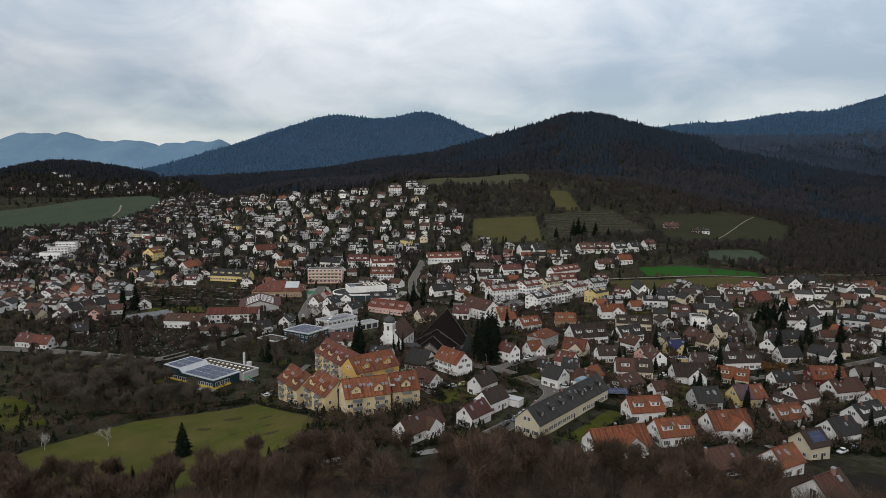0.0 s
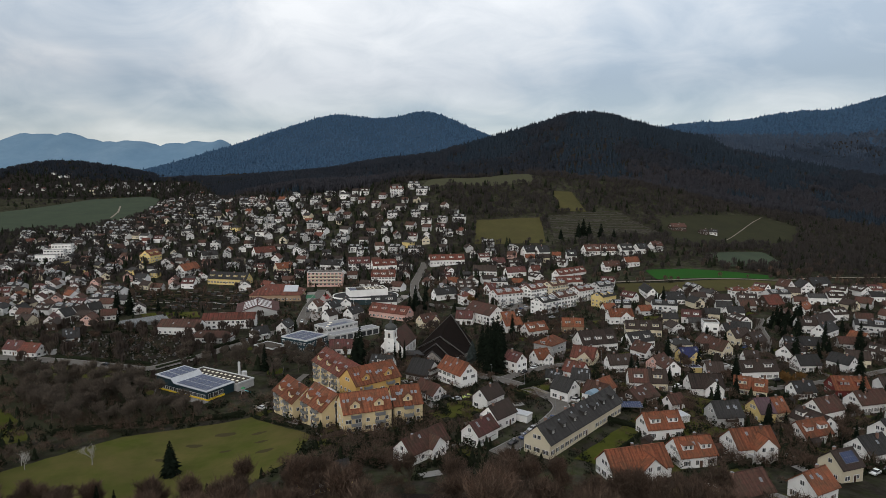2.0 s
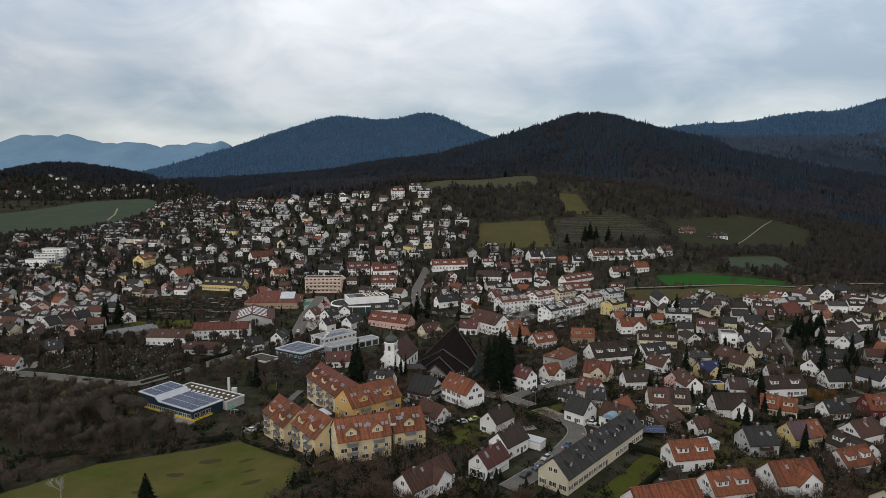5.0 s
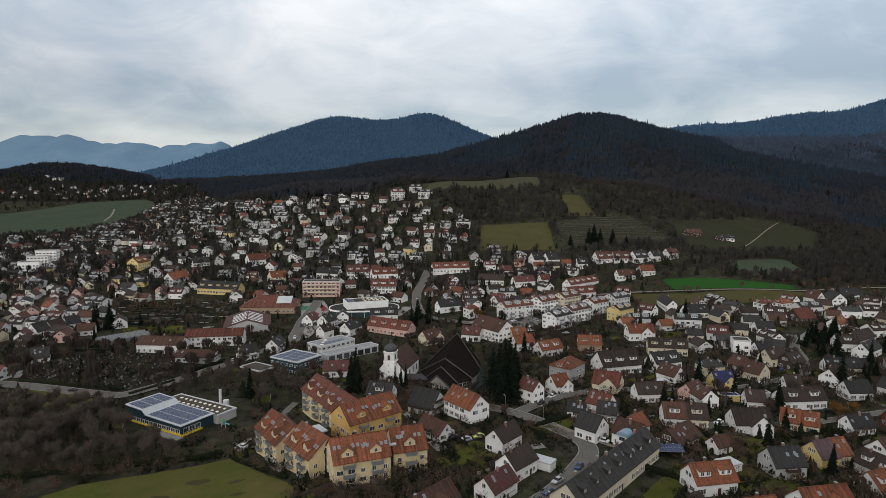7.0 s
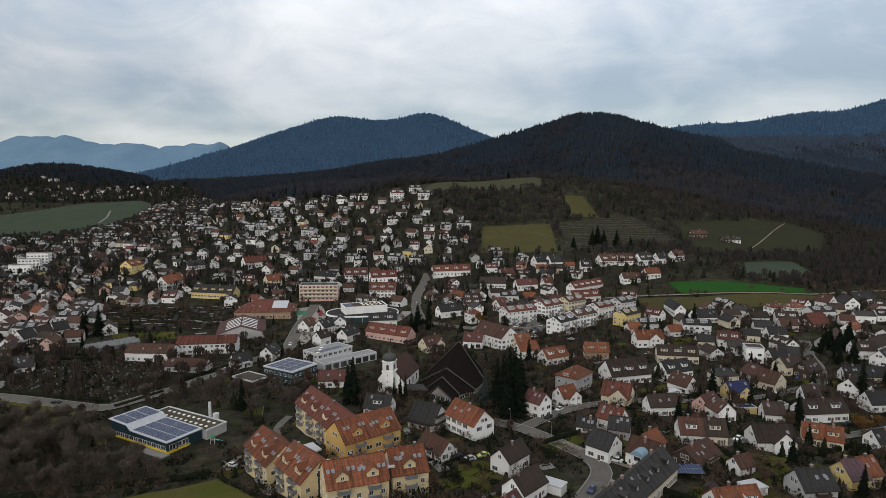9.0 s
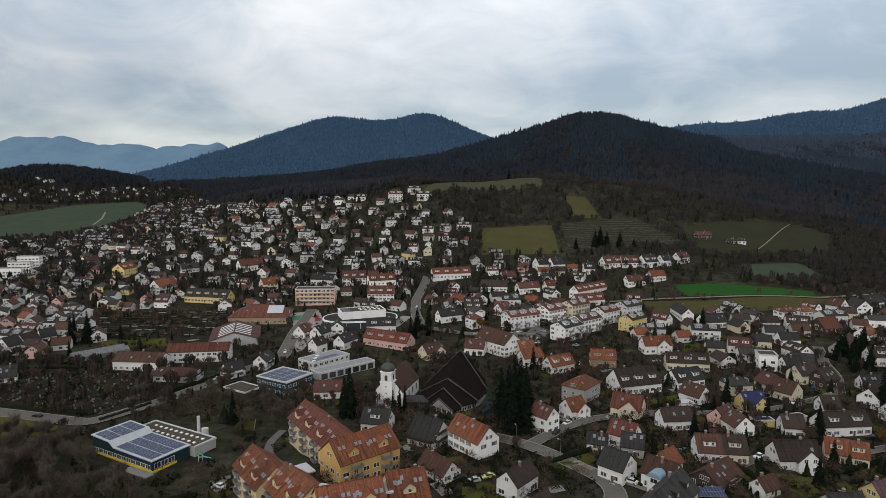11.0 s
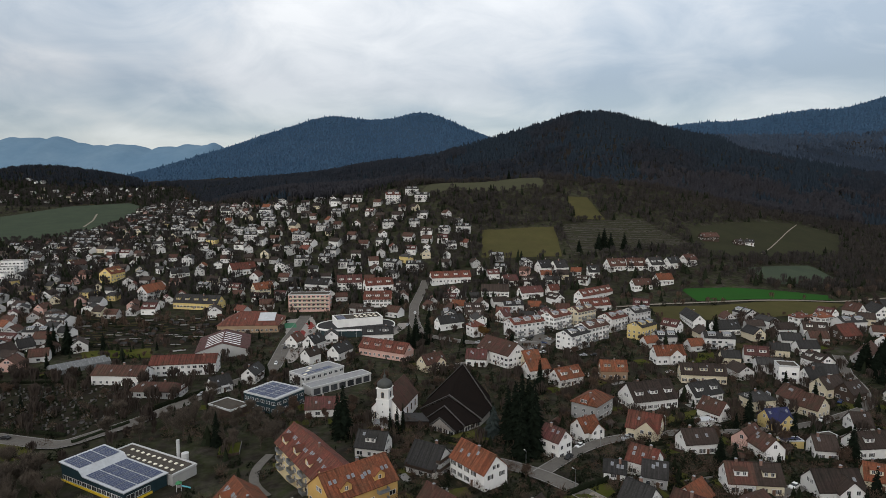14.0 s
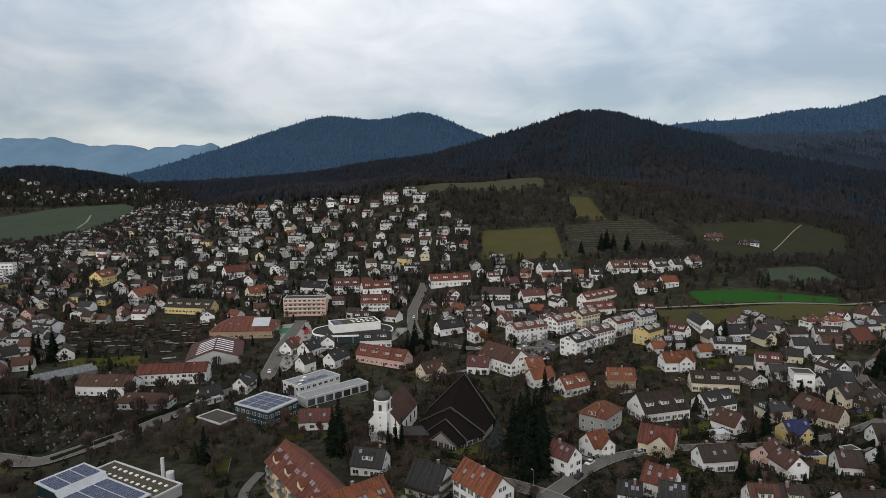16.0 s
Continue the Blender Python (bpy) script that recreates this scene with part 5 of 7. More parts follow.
for i in range(0, 48, 2):
    x, y = plan[i]
    part("mullion", Build().box(-0.09, -0.09, -1, 0.09, 0.09, 4.15).mesh("mullion", [M_FRAME]), centre, m=Matrix.Translation((x * 0.955, y * 0.955, 0)))
upper = Matrix.Translation((1, 2.5, 0)) @ Matrix.Rotation(radians(13), 4, "Z")
part("upper_hall", Build().box(-15.5, -8, 4.7, 15.5, 8, 9.6).mesh("upper_hall", [WALLS["white"]]), centre, "white windowless upper hall", m=upper)
part("upper_roof", Build().box(-15, -7.5, 9.6, 15, 7.5, 9.66).mesh("upper_roof", [M_GRAVELROOF]), centre, m=upper)
for x0, y0, x1, y1 in ((-15.6, -8.1, 15.6, -7.5), (-15.6, 7.5, 15.6, 8.1), (-15.6, -7.5, -15, 7.5), (15, -7.5, 15.6, 7.5)):
    part("parapet", Build().box(x0, y0, 9.3, x1, y1, 10.0).mesh("parapet", [WALLS["white"]]), centre, m=upper)
for i in range(10):
    part("roof_light", ROOF_LIGHT, centre, m=upper @ Matrix.Translation((-1 + 3.2 * (i % 5), -2.5 + 5 * (i // 5), 9.66)))
for i in range(3):
    part("solar_panel", SOLAR, centre, m=upper @ Matrix.Translation((-11.5 + 0.2 * i, -4.6 + i * 4.4, 9.62)))
tagged(centre, "white assembly hall on a rounded glazed base, dark roof", "hall")
house(-47, 472, 8, 19, 10, 8.6, "dark", "white", "dormer", pitch=0.7)
house(-76, 470, 100, 9, 8, 7.6, "dark", "white", "", pitch=0.8)
house(-96, 458, 70, 9.5, 8, 8.2, "rust", "white", "", pitch=1.0)
house(-84, 455, 62, 10.5, 9, 8.6, "dark", "white", "", pitch=0.95)

M_FORECOURT = material("pale_paving", (0.30, 0.275, 0.25), 0.9, 0, ((4.0, 0.5, (0.22, 0.205, 0.19)), (0.8, 0.3, (0.25, 0.235, 0.215))), 0.2, 0.01)
striped = house(-137, 451, 106, 36, 29, 8.2, "maroon", "grey", name="gymnasium", pitch=0.32)
tagged(striped, "low gymnasium with maroon roof and white skylight strips", "gymnasium")
STRIP = Build().box(-0.45, -4.8, 0, 0.45, 4.8, 0.2).mesh("skylight_strip", [material("skylight_strip_glass", (0.8, 0.8, 0.8), 0.4)])
for o in list(striped.children):
    if o.name.startswith(("window", "skylight", "chimney", "balcony")):
        for c in (*o.children, o):
            bpy.data.objects.remove(c)
for i in range(6):
    for s in (-1, 1):
        part("skylight_strip", STRIP, striped, m=Matrix.Translation((-13.5 + i * 4.6, s * 5.0, 0.24 + 8.2 - 5.0 * 0.32)) @ Matrix.Rotation(-s * math.atan(0.32), 4, "X"))
school_hall = house(-137, 506, 4, 40, 28, 11.5, "red", "brown", "hip", name="school_hall", pitch=0.46)
part("roof_panel", Build().box(-5.5, -4.6, 0, 5.5, 4.6, 0.12).mesh("roof_panel", [M_PALEROOF]), school_hall, "pale sheet panel on the roof", m=Matrix.Translation((11.5, -6.0, 11.5 + 0.3 - 6.0 * 0.46)) @ Matrix.Rotation(math.atan(0.46), 4, "X"))
tagged(school_hall, "long school hall with a broad red hipped roof", "school")
drape("plaza", [(-120, 528), (-102, 537), (-93, 508), (-90, 486), (-74, 478), (-76, 462), (-88, 440), (-90, 421), (-99, 440), (-107, 478)], M_FORECOURT, "paved forecourt of the school", "plaza")
M_RUBBER = material("red_rubber", (0.20, 0.045, 0.04), 0.9, 0, ((2.0, 0.4, (0.14, 0.05, 0.045)),))
drape("play_area", [(-105, 517), (-100, 524), (-95, 512), (-94, 501), (-99, 499), (-100, 510)], M_RUBBER, "red rubber play area", "plaza", step=1.5, lift=0.42, clear=False)
drape("play_area", [(-108, 492), (-101, 501), (-96, 492), (-95, 482), (-101, 482)], M_RUBBER, "red rubber play area", "plaza", step=1.5, lift=0.42, clear=False)
drape("play_area", [(-119, 518), (-110, 521), (-105, 505), (-114, 503)], material("green_rubber", (0.06, 0.17, 0.10), 0.9, 0, ((2.0, 0.5, (0.10, 0.18, 0.13)),)), "pale green rubber play area", "plaza", step=1.5, lift=0.42, clear=False)
drape("forecourt", [(-36, 484), (-28, 512), (-36, 514), (-40, 500), (-52, 478), (-44, 474)], M_FORECOURT, "pale paved forecourt round the assembly hall", "plaza", step=1.5, clear=False)
drape("car_park", [(28, 456), (57, 480), (66, 466), (54, 446), (44, 430), (32, 440)], M_ASPHALT, "asphalt car park between the flats", "car park", step=2)
drape("lawn", [(-2, 319), (9, 326), (12, 312), (0, 303), (-6, 309)], M_LAWN, "small green lawn below the tent church", "lawn", step=1.5)
drape("lawn", [(0, 244), (8, 247), (15, 238), (11, 229), (1, 229)], M_LAWN, "green garden lawn", "lawn", step=1.5)
drape("lawn", [(28, 258), (43, 268), (44, 260), (32, 252)], M_LAWN, "green garden lawn", "lawn", step=1.5)
drape("lawn", [(96, 253), (111, 254), (101, 235), (89, 233)], M_LAWN, "green garden lawn", "lawn", step=1.5)
drape("lawn", [(87, 340), (105, 350), (104, 341), (84, 329)], M_LAWN, "green garden lawn", "lawn", step=1.5)
drape("lawn", [(137, 433), (150, 435), (147, 424), (133, 420)], M_LAWN, "green garden lawn", "lawn", step=1.5)
drape("lawn", [(40, 196), (46, 192), (74, 224), (70, 230)], M_LAWN, "narrow garden lawn behind the terrace", "lawn", step=1.5, clear=False)
drape("lawn", [(86, 214), (96, 210), (100, 218), (90, 224)], M_LAWN, "green garden lawn", "lawn", step=1.5, clear=False)
drape("dry_patch", [(160, 446), (166, 450), (182, 449), (184, 440), (174, 431), (160, 432)], M_STRAW, "pale dry patch of grass among the gardens", "grass", step=2)
drape("parking", [(-84, 268), (-76, 272), (-70, 262), (-78, 258)], M_PATH, "gravel parking place", "parking", step=1.5)

# ---- more flat-roofed buildings ----
block = flat_block("apartment_house", -108, 557, 3, 31, 12, 12.5, WALLS["pink"], M_GRAVELROOF, "pinkish apartment house with long balconies", bands=4, category="apartment house")
LOGGIA = balcony_mesh(27, 1.5, WALLS["cream"])
for k in range(3):
    add_balcony(block, LOGGIA, Matrix.Translation((0, -6.0, 3.2 + 3.1 * k)))
for k, (dx, dy, w, hh) in enumerate(((0, 0, 20, 9), (4, 8, 20, 13), (8, 16, 20, 17))):
    flat_block("terraced_block", -432 + dx, 668 + dy, 12, w, 9, hh, WALLS["white"], M_GRAVELROOF, "white stepped apartment block", bands=int(hh / 3.2), category="apartment house")
flat_block("town_house", 165, 387, -14, 9, 9, 8.5, WALLS["white"], M_GRAVELROOF, "white flat-roofed modern house", bands=2, category="house")
flat_block("garage", 27.5, 227.5, -35, 6.5, 4, 2.7, WALLS["white"], M_PALEROOF, "white flat-roofed garage beside a house", rim=0.15, category="garage")
flat_block("garage", 100, 330, 10, 6, 4, 2.6, WALLS["white"], M_PALEROOF, "white flat-roofed garage beside a house", rim=0.15, category="garage")
flat_block("garage", 142, 318, 15, 6, 4, 2.6, WALLS["grey"], M_GRAVELROOF, "grey flat-roofed garage in a garden", rim=0.15, category="garage")
flat_block("garage", 84, 226, 20, 6, 5, 2.6, WALLS["white"], M_PALEROOF, "white flat-roofed garage beside a house", rim=0.15, category="garage")
flat_block("garage", 96, 196, 25, 7, 5, 2.7, WALLS["white"], M_PALEROOF, "white flat-roofed garage beside a house", rim=0.15, category="garage")
flat_block("veranda", 123, 309.5, 3, 8, 4, 2.8, WALLS["yellow"], ROOFS["blue"], "low veranda with a blue roof", rim=0.05, category="veranda")

carport = new("solar_carport")
carport.matrix_basis = pose(68.5, 236, ground_height(68, 236), 0, 0, -3)
for u in (-4.4, 4.4):
    for w in (-2.2, 2.2):
        part("post", Build().box(u - 0.08, w - 0.08, -0.5, u + 0.08, w + 0.08, 2.5).mesh("post", [M_METAL]), carport)
for i in range(2):
    part("solar_panel", SOLAR, carport, m=pose(-2.6 + i * 5.25, 0, 2.5, 8, 0, 0) @ Matrix.Diagonal((1, 1.4, 1, 1)))
tagged(carport, "open carport roofed with solar panels", "carport")

glasshouse = new("nursery_greenhouse")
glasshouse.matrix_basis = pose(-201, 413.5, ground_height(-201, 413), 0, 0, 47)
PLACED.append((-201, 413, 14))
M_GREENHOUSE = material("weathered_glass", (0.17, 0.175, 0.175), 0.35, 0, ((1.5, 0.7, (0.08, 0.08, 0.08)),))
for i in range(2):
    part("bay", wall_mesh(28, 6, 2.4, 4.0, M_GREENHOUSE), glasshouse, "pale glazed bay", m=Matrix.Translation((0, i * 6.1, 0)))
    for k in range(9):
        part("rib", Build().add([(-0.06, -3.05, 2.4), (0.06, -3.05, 2.4), (0.06, 0, 4.0), (-0.06, 0, 4.0), (-0.06, -3.05, 2.5), (0.06, -3.05, 2.5), (0.06, 0, 4.1), (-0.06, 0, 4.1)], BOX).mesh("rib", [M_METAL]), glasshouse, m=Matrix.Translation((-13.5 + k * 3.4, i * 6.1, 0)))
tagged(glasshouse, "long weathered nursery greenhouse with two bays", "greenhouse")

slide = new("play_slide")
slide.matrix_basis = pose(-93, 284, ground_height(-93, 284), 0, 0, 20)
part("platform", Build().box(-0.8, -0.8, 1.4, 0.8, 0.8, 1.55).mesh("platform", [M_PAVING]), slide)
for u in (-0.7, 0.7):
    for w in (-0.7, 0.7):
        part("post", Build().box(u - 0.07, w - 0.07, -0.4, u + 0.07, w + 0.07, 2.6).mesh("post", [M_PARAPET]), slide)
part("chute", Build().add([(0.8, -0.4, 1.5), (3.6, -0.4, 0.3), (3.6, 0.4, 0.3), (0.8, 0.4, 1.5), (0.8, -0.4, 1.65), (3.6, -0.4, 0.45), (3.6, 0.4, 0.45), (0.8, 0.4, 1.65)], BOX).mesh("chute", [material("turquoise_plastic", (0.12, 0.42, 0.48), 0.4)]), slide, "turquoise chute")
part("hood", Build().add([(-1, -1, 2.6), (1, -1, 2.6), (1, 1, 2.6), (-1, 1, 2.6), (0, 0, 3.5)], [(0, 1, 4), (1, 2, 4), (2, 3, 4), (3, 0, 4), (3, 2, 1, 0)]).mesh("hood", [material("green_canvas", (0.06, 0.22, 0.10), 0.7)]), slide, "green hood")
tagged(slide, "playground slide with turquoise chute and green hood", "slide")


# ---- the rest of the town: plain types, repeated street by street ----
TYPES = []
for roof, wall, length, width, ridge, feature, pitch in (
    ("brown", "offwhite", 13, 9.5, 8.0, "", 0.7), ("dark", "white", 12, 9.5, 8.2, "", 0.8), ("rust", "offwhite", 12.5, 9.5, 8.2, "", 0.8), ("brown", "white", 14, 10.5, 8.8, "dormer", 0.75),
    ("red", "offwhite", 12, 9.5, 8.2, "", 0.8), ("brown", "cream", 12, 9.5, 8.4, "", 0.8), ("grey", "white", 14, 10.5, 8.0, "", 0.5), ("orange", "offwhite", 11, 9, 8.0, "", 0.85),
    ("rust", "offwhite", 11, 9, 7.8, "", 0.85), ("maroon", "white", 12.5, 10, 8.8, "dormer", 0.8), ("dark", "cream", 12, 9.5, 8.4, "", 0.8), ("dark", "offwhite", 14, 10.5, 8.4, "flats", 0.55),
    ("brown", "wood", 11, 9, 7.8, "", 0.7), ("rust", "pink", 11, 9, 8.4, "", 0.8), ("grey", "yellow", 12, 10, 8.4, "hip", 0.55), ("dark", "offwhite", 18, 11, 9.6, "flats", 0.5)):
    for flip in (-12, -75):
        ob = house(-900 - len(TYPES) * 30, -900, flip, length, width, ridge, roof, wall, feature, far=True, pitch=pitch)
        TYPES.append((ob, flip))
PLACED[:] = [p for p in PLACED if p[1] > -500]


CLEAR_BOX = []


def in_clear(x, y, first=0):
    """Whether a place lies in one of the open patches (or the first few of them)."""
    for poly in KEEP_CLEAR[len(CLEAR_BOX):]:
        xs, ys = [p[0] for p in poly], [p[1] for p in poly]
        CLEAR_BOX.append((min(xs), max(xs), min(ys), max(ys)))
    for k, (x0, x1, y0, y1) in enumerate(CLEAR_BOX):
        if first and k >= first:
            break
        if x0 < x < x1 and y0 < y < y1 and inside(x, y, KEEP_CLEAR[k]):
            return True
    return False


ROAD_AT = {}
for line, width in ROADS:
    for px, py in line[::2]:
        ROAD_AT.setdefault((int(px // 20), int(py // 20)), []).append((px, py, width / 2))


def near_road(x, y, gap):
    i, j = int(x // 20), int(y // 20)
    for a in (i - 1, i, i + 1):
        for c in (j - 1, j, j + 1):
            for px, py, half in ROAD_AT.get((a, c), ()):
                if abs(px - x) < gap + half and abs(py - y) < gap + half:
                    return True
    return False


FAR_V, FAR_F, FAR_S, FAR_UV, FAR_MATS = [], [], [], [], []


PARTS_OF = {}


def join_far(ob, m):
    """Adds a plain house to the one mesh of the distant town."""
    if ob.name not in PARTS_OF:
        PARTS_OF[ob.name] = ob.children_recursive
    for o in PARTS_OF[ob.name]:
        w, me = o.matrix_basis, o.data
        up = o.parent
        while up is not ob:
            w, up = up.matrix_basis @ w, up.parent
        w = m @ w
        k = len(FAR_V)
        FAR_V.extend((w @ v.co)[:] for v in me.vertices)
        uv = me.uv_layers[0].data if me.uv_layers else None
        for p in me.polygons:
            FAR_F.append(tuple(k + i for i in p.vertices))
            mat = me.materials[p.material_index]
            if mat not in FAR_MATS:
                FAR_MATS.append(mat)
            FAR_S.append(FAR_MATS.index(mat))
            FAR_UV.extend(c for li in p.loop_indices for c in (uv[li].uv if uv else (0.1, 0.1)))


GRID = {}


def free(x, y, r):
    c = (int(x // 25), int(y // 25))
    for i in range(c[0] - 2, c[0] + 3):
        for j in range(c[1] - 2, c[1] + 3):
            for px, py, pr in GRID.get((i, j), ()):
                if (px - x) ** 2 + (py - y) ** 2 < (r + pr) ** 2:
                    return False
    return True


def take(x, y, r):
    GRID.setdefault((int(x // 25), int(y // 25)), []).append((x, y, r))


for p in PLACED:
    take(*p)


def district(poly, along, gap_a, gap_b, weights, count, seed):
    """Houses in loose rows that follow a street direction, inside a polygon."""
    r = random.Random(seed)
    xs, ys = [p[0] for p in poly], [p[1] for p in poly]
    cx, cy = sum(xs) / len(xs), sum(ys) / len(ys)
    size = max(max(xs) - min(xs), max(ys) - min(ys))
    spots = []
    ca, sa = math.cos(radians(along)), math.sin(radians(along))
    for i in range(int(-size / gap_a), int(size / gap_a)):
        for j in range(int(-size / gap_b), int(size / gap_b)):
            u, v = (i + r.uniform(-0.36, 0.36) + 0.5 * (j % 2)) * gap_a, (j + r.uniform(-0.34, 0.34)) * gap_b
            x, y = cx + u * ca - v * sa, cy + u * sa + v * ca
            if inside(x, y, poly) and not in_clear(x, y):
                spots.append((x, y))
    r.shuffle(spots)
    done = 0
    for x, y in spots:
        if done >= count:
            break
        if not free(x, y, 6.9 if y > 600 else 6.4) or near_road(x, y, 6):
            continue
        k = r.choices(range(16), weights)[0]
        ob, flip = TYPES[2 * k + (r.random() < (0.5 if y < 560 else 0.28))]
        m = pose(x, y, ground_height(x, y), 0, 0, flip + along * 0.3 + r.gauss(0, 14)) @ Matrix.Scale(r.uniform(0.8, 0.96) if y < 560 else r.uniform(0.7, 0.92) if y < 1250 else 0.68, 4)
        if y < 500 and len(NEAR) < 165:
            NEAR.append(copy_thing(ob, m))
        else:
            join_far(ob, m)
        take(x, y, 6.9 if y > 600 else 6.4)
        done += 1


NEAR = []
DARK = (3, 3, 2.5, 2, 1.3, 2, 2, 1.2, 2.5, 1.2, 1, 1, 1, 0.4, 0.3, 0.7)
PALE = (4, 1.2, 2, 2, 1.0, 1.4, 2, 0.7, 3, 0.9, 1.2, 3.5, 1.0, 0.5, 0.5, 2.5)
REDS = (2, 1.5, 3, 1.5, 2, 1.2, 1.8, 1.2, 1.5, 2.2, 1, 2, 0.4, 1, 0.5, 1.5)
district([(-330, 430), (-230, 420), (-262, 530), (-180, 535), (-100, 540), (-40, 520), (-30, 600), (-300, 640), (-470, 640)], 10, 14, 15, REDS, 215, 11)
district([(-330, 440), (-250, 395), (-215, 420), (-240, 500), (-330, 560)], 20, 14, 15, REDS, 70, 12)
district([(-20, 470), (160, 440), (150, 540), (110, 640), (20, 650), (-20, 600)], 5, 14, 14.5, REDS, 140, 13)
district([(110, 400), (330, 360), (400, 520), (250, 500), (150, 505)], 15, 16, 16.5, DARK, 78, 14)
district([(130, 240), (190, 200), (330, 380), (250, 400), (180, 330)], 25, 16, 17, DARK, 52, 15)
district([(-480, 640), (-20, 600), (110, 650), (36, 684), (20, 738), (-25, 806), (-80, 816), (-145, 858), (-216, 898), (-254, 895), (-330, 965), (-470, 780)], 8, 18, 18, PALE, 270, 16)
district([(-600, 880), (-480, 640), (-470, 780), (-330, 960), (-380, 1050), (-430, 1180), (-480, 1320), (-545, 1400), (-590, 1300), (-550, 1180), (-512, 1040), (-540, 940)], 15, 21, 21, PALE, 150, 17)
district([(-950, 1340), (-900, 1310), (-740, 1310), (-600, 1440), (-630, 1560), (-730, 1520), (-790, 1430), (-900, 1390)], 0, 25, 25, PALE, 50, 18)
district([(-930, 1410), (-860, 1400), (-850, 1450), (-920, 1460)], 0, 25, 24, PALE, 7, 19)
far_town = new("distant_houses", mesh_of("distant_houses", FAR_V, FAR_F, FAR_MATS, FAR_S))
far_town.data.uv_layers.new(name="UVMap").data.foreach_set("uv", FAR_UV)
tagged(far_town, "white houses with dark and red tiled roofs up the slope", "houses", kind="stuff")
for ob, flip in TYPES:
    for o in (*ob.children_recursive, ob):
        bpy.data.objects.remove(o)


# ---- trees ----
def bare_tree_meshes(seed, height, spread, twigs, leaf=None, thick=0.0036, twig=None):
    """A winter tree: tapered trunk and forked limbs, and a crown of fine twigs at the limbs' ends."""
    r = random.Random(seed)
    wood, tips = Build(), []

    def limb(p, d, length, rad, depth):
        n = 5
        q = p + d * length
        side = d.orthogonal().normalized()
        up = d.cross(side)
        ra, rb = rad, rad * 0.62
        ring = [p + (side * math.cos(2 * math.pi * i / n) + up * math.sin(2 * math.pi * i / n)) * ra for i in range(n)]
        ring += [q + (side * math.cos(2 * math.pi * i / n) + up * math.sin(2 * math.pi * i / n)) * rb for i in range(n)]
        wood.add(ring, [(i, (i + 1) % n, n + (i + 1) % n, n + i) for i in range(n)])
        if depth <= 3:
            tips.extend([(p, q, d)] * (1 + (depth == 0)))
        if depth == 0:
            return
        for _ in range(3 if depth < 4 else 4):
            nd = (d * 0.9 + Vector((r.gauss(0, 0.40), r.gauss(0, 0.40), r.gauss(0.34, 0.22))) * spread).normalized()
            limb(q - d * length * r.uniform(0, 0.25), nd, length * r.uniform(0.55, 0.82), rb * 0.85, depth - 1)

    limb(Vector((0, 0, -0.5)), Vector((r.gauss(0, 0.04), r.gauss(0, 0.04), 1)).normalized(), height * 0.30, height * 0.02, 4)
    crown = Build()
    for _ in range(twigs):
        p, q, d = r.choice(tips)
        a = p.lerp(q, r.uniform(-0.6, 1.2)) + Vector((r.gauss(0, 1), r.gauss(0, 1), r.gauss(0, 1))) * height * 0.028
        nd = (d * 0.6 + Vector((r.gauss(0, 0.7), r.gauss(0, 0.7), r.gauss(0.5, 0.5)))).normalized()
        ln = height * r.uniform(0.05, 0.13)
        w = nd.orthogonal().normalized()
        w.rotate(Matrix.Rotation(r.uniform(0, 6.3), 3, nd))
        w *= height * thick if leaf is None else height * 0.02
        crown.add([a - w, a + w, a + nd * ln], [(0, 1, 2)])
    return wood.mesh("trunk", [M_BARK]), crown.mesh("crown", [leaf or twig or M_TWIG])


def conifer_meshes(seed, height, width):
    """A spruce: whorls of drooping boughs, each a ragged fan, thinner towards the top."""
    r = random.Random(seed)
    b = Build()
    z = height * 0.06
    while z < height * 0.97:
        k = 1 - z / height
        n = max(4, int(5 + 5 * k))
        for i in range(n):
            a = 2 * math.pi * (i + r.random()) / n
            ln = width * (k ** 0.85) * r.uniform(0.72, 1.12) + 0.15
            droop, w = -ln * r.uniform(0.25, 0.5), ln * r.uniform(0.28, 0.42)
            c, s = math.cos(a), math.sin(a)
            zz = z + r.uniform(-0.2, 0.2)
            b.add([(0, 0, zz + 0.35), (c * ln * 0.5 - s * w, s * ln * 0.5 + c * w, zz + droop * 0.5), (c * ln, s * ln, zz + droop), (c * ln * 0.5 + s * w, s * ln * 0.5 - c * w, zz + droop * 0.5), (c * ln * 0.55, s * ln * 0.55, zz + droop * 0.3 + 0.25)],
                  [(0, 1, 4), (1, 2, 4), (2, 3, 4), (3, 0, 4)])
        z += height * 0.042
    trunk = Build().add(*tube(height * 0.014, -0.5, height * 0.98, 6, 0.03))
    return trunk.mesh("trunk", [M_BARK]), b.mesh("crown", [M_NEEDLE])


def tree(name, meshes, label, category, group, x, y, scale=1.0, turn=0.0, sink=0.0):
    base = new(name)
    base.matrix_basis = pose(x, y, ground_height(x, y) - sink, 0, 0, turn)
    base.scale = (scale, scale, scale)
    part("trunk", meshes[0], base)
    part("crown", meshes[1], base)
    return tagged(base, label, category, group)


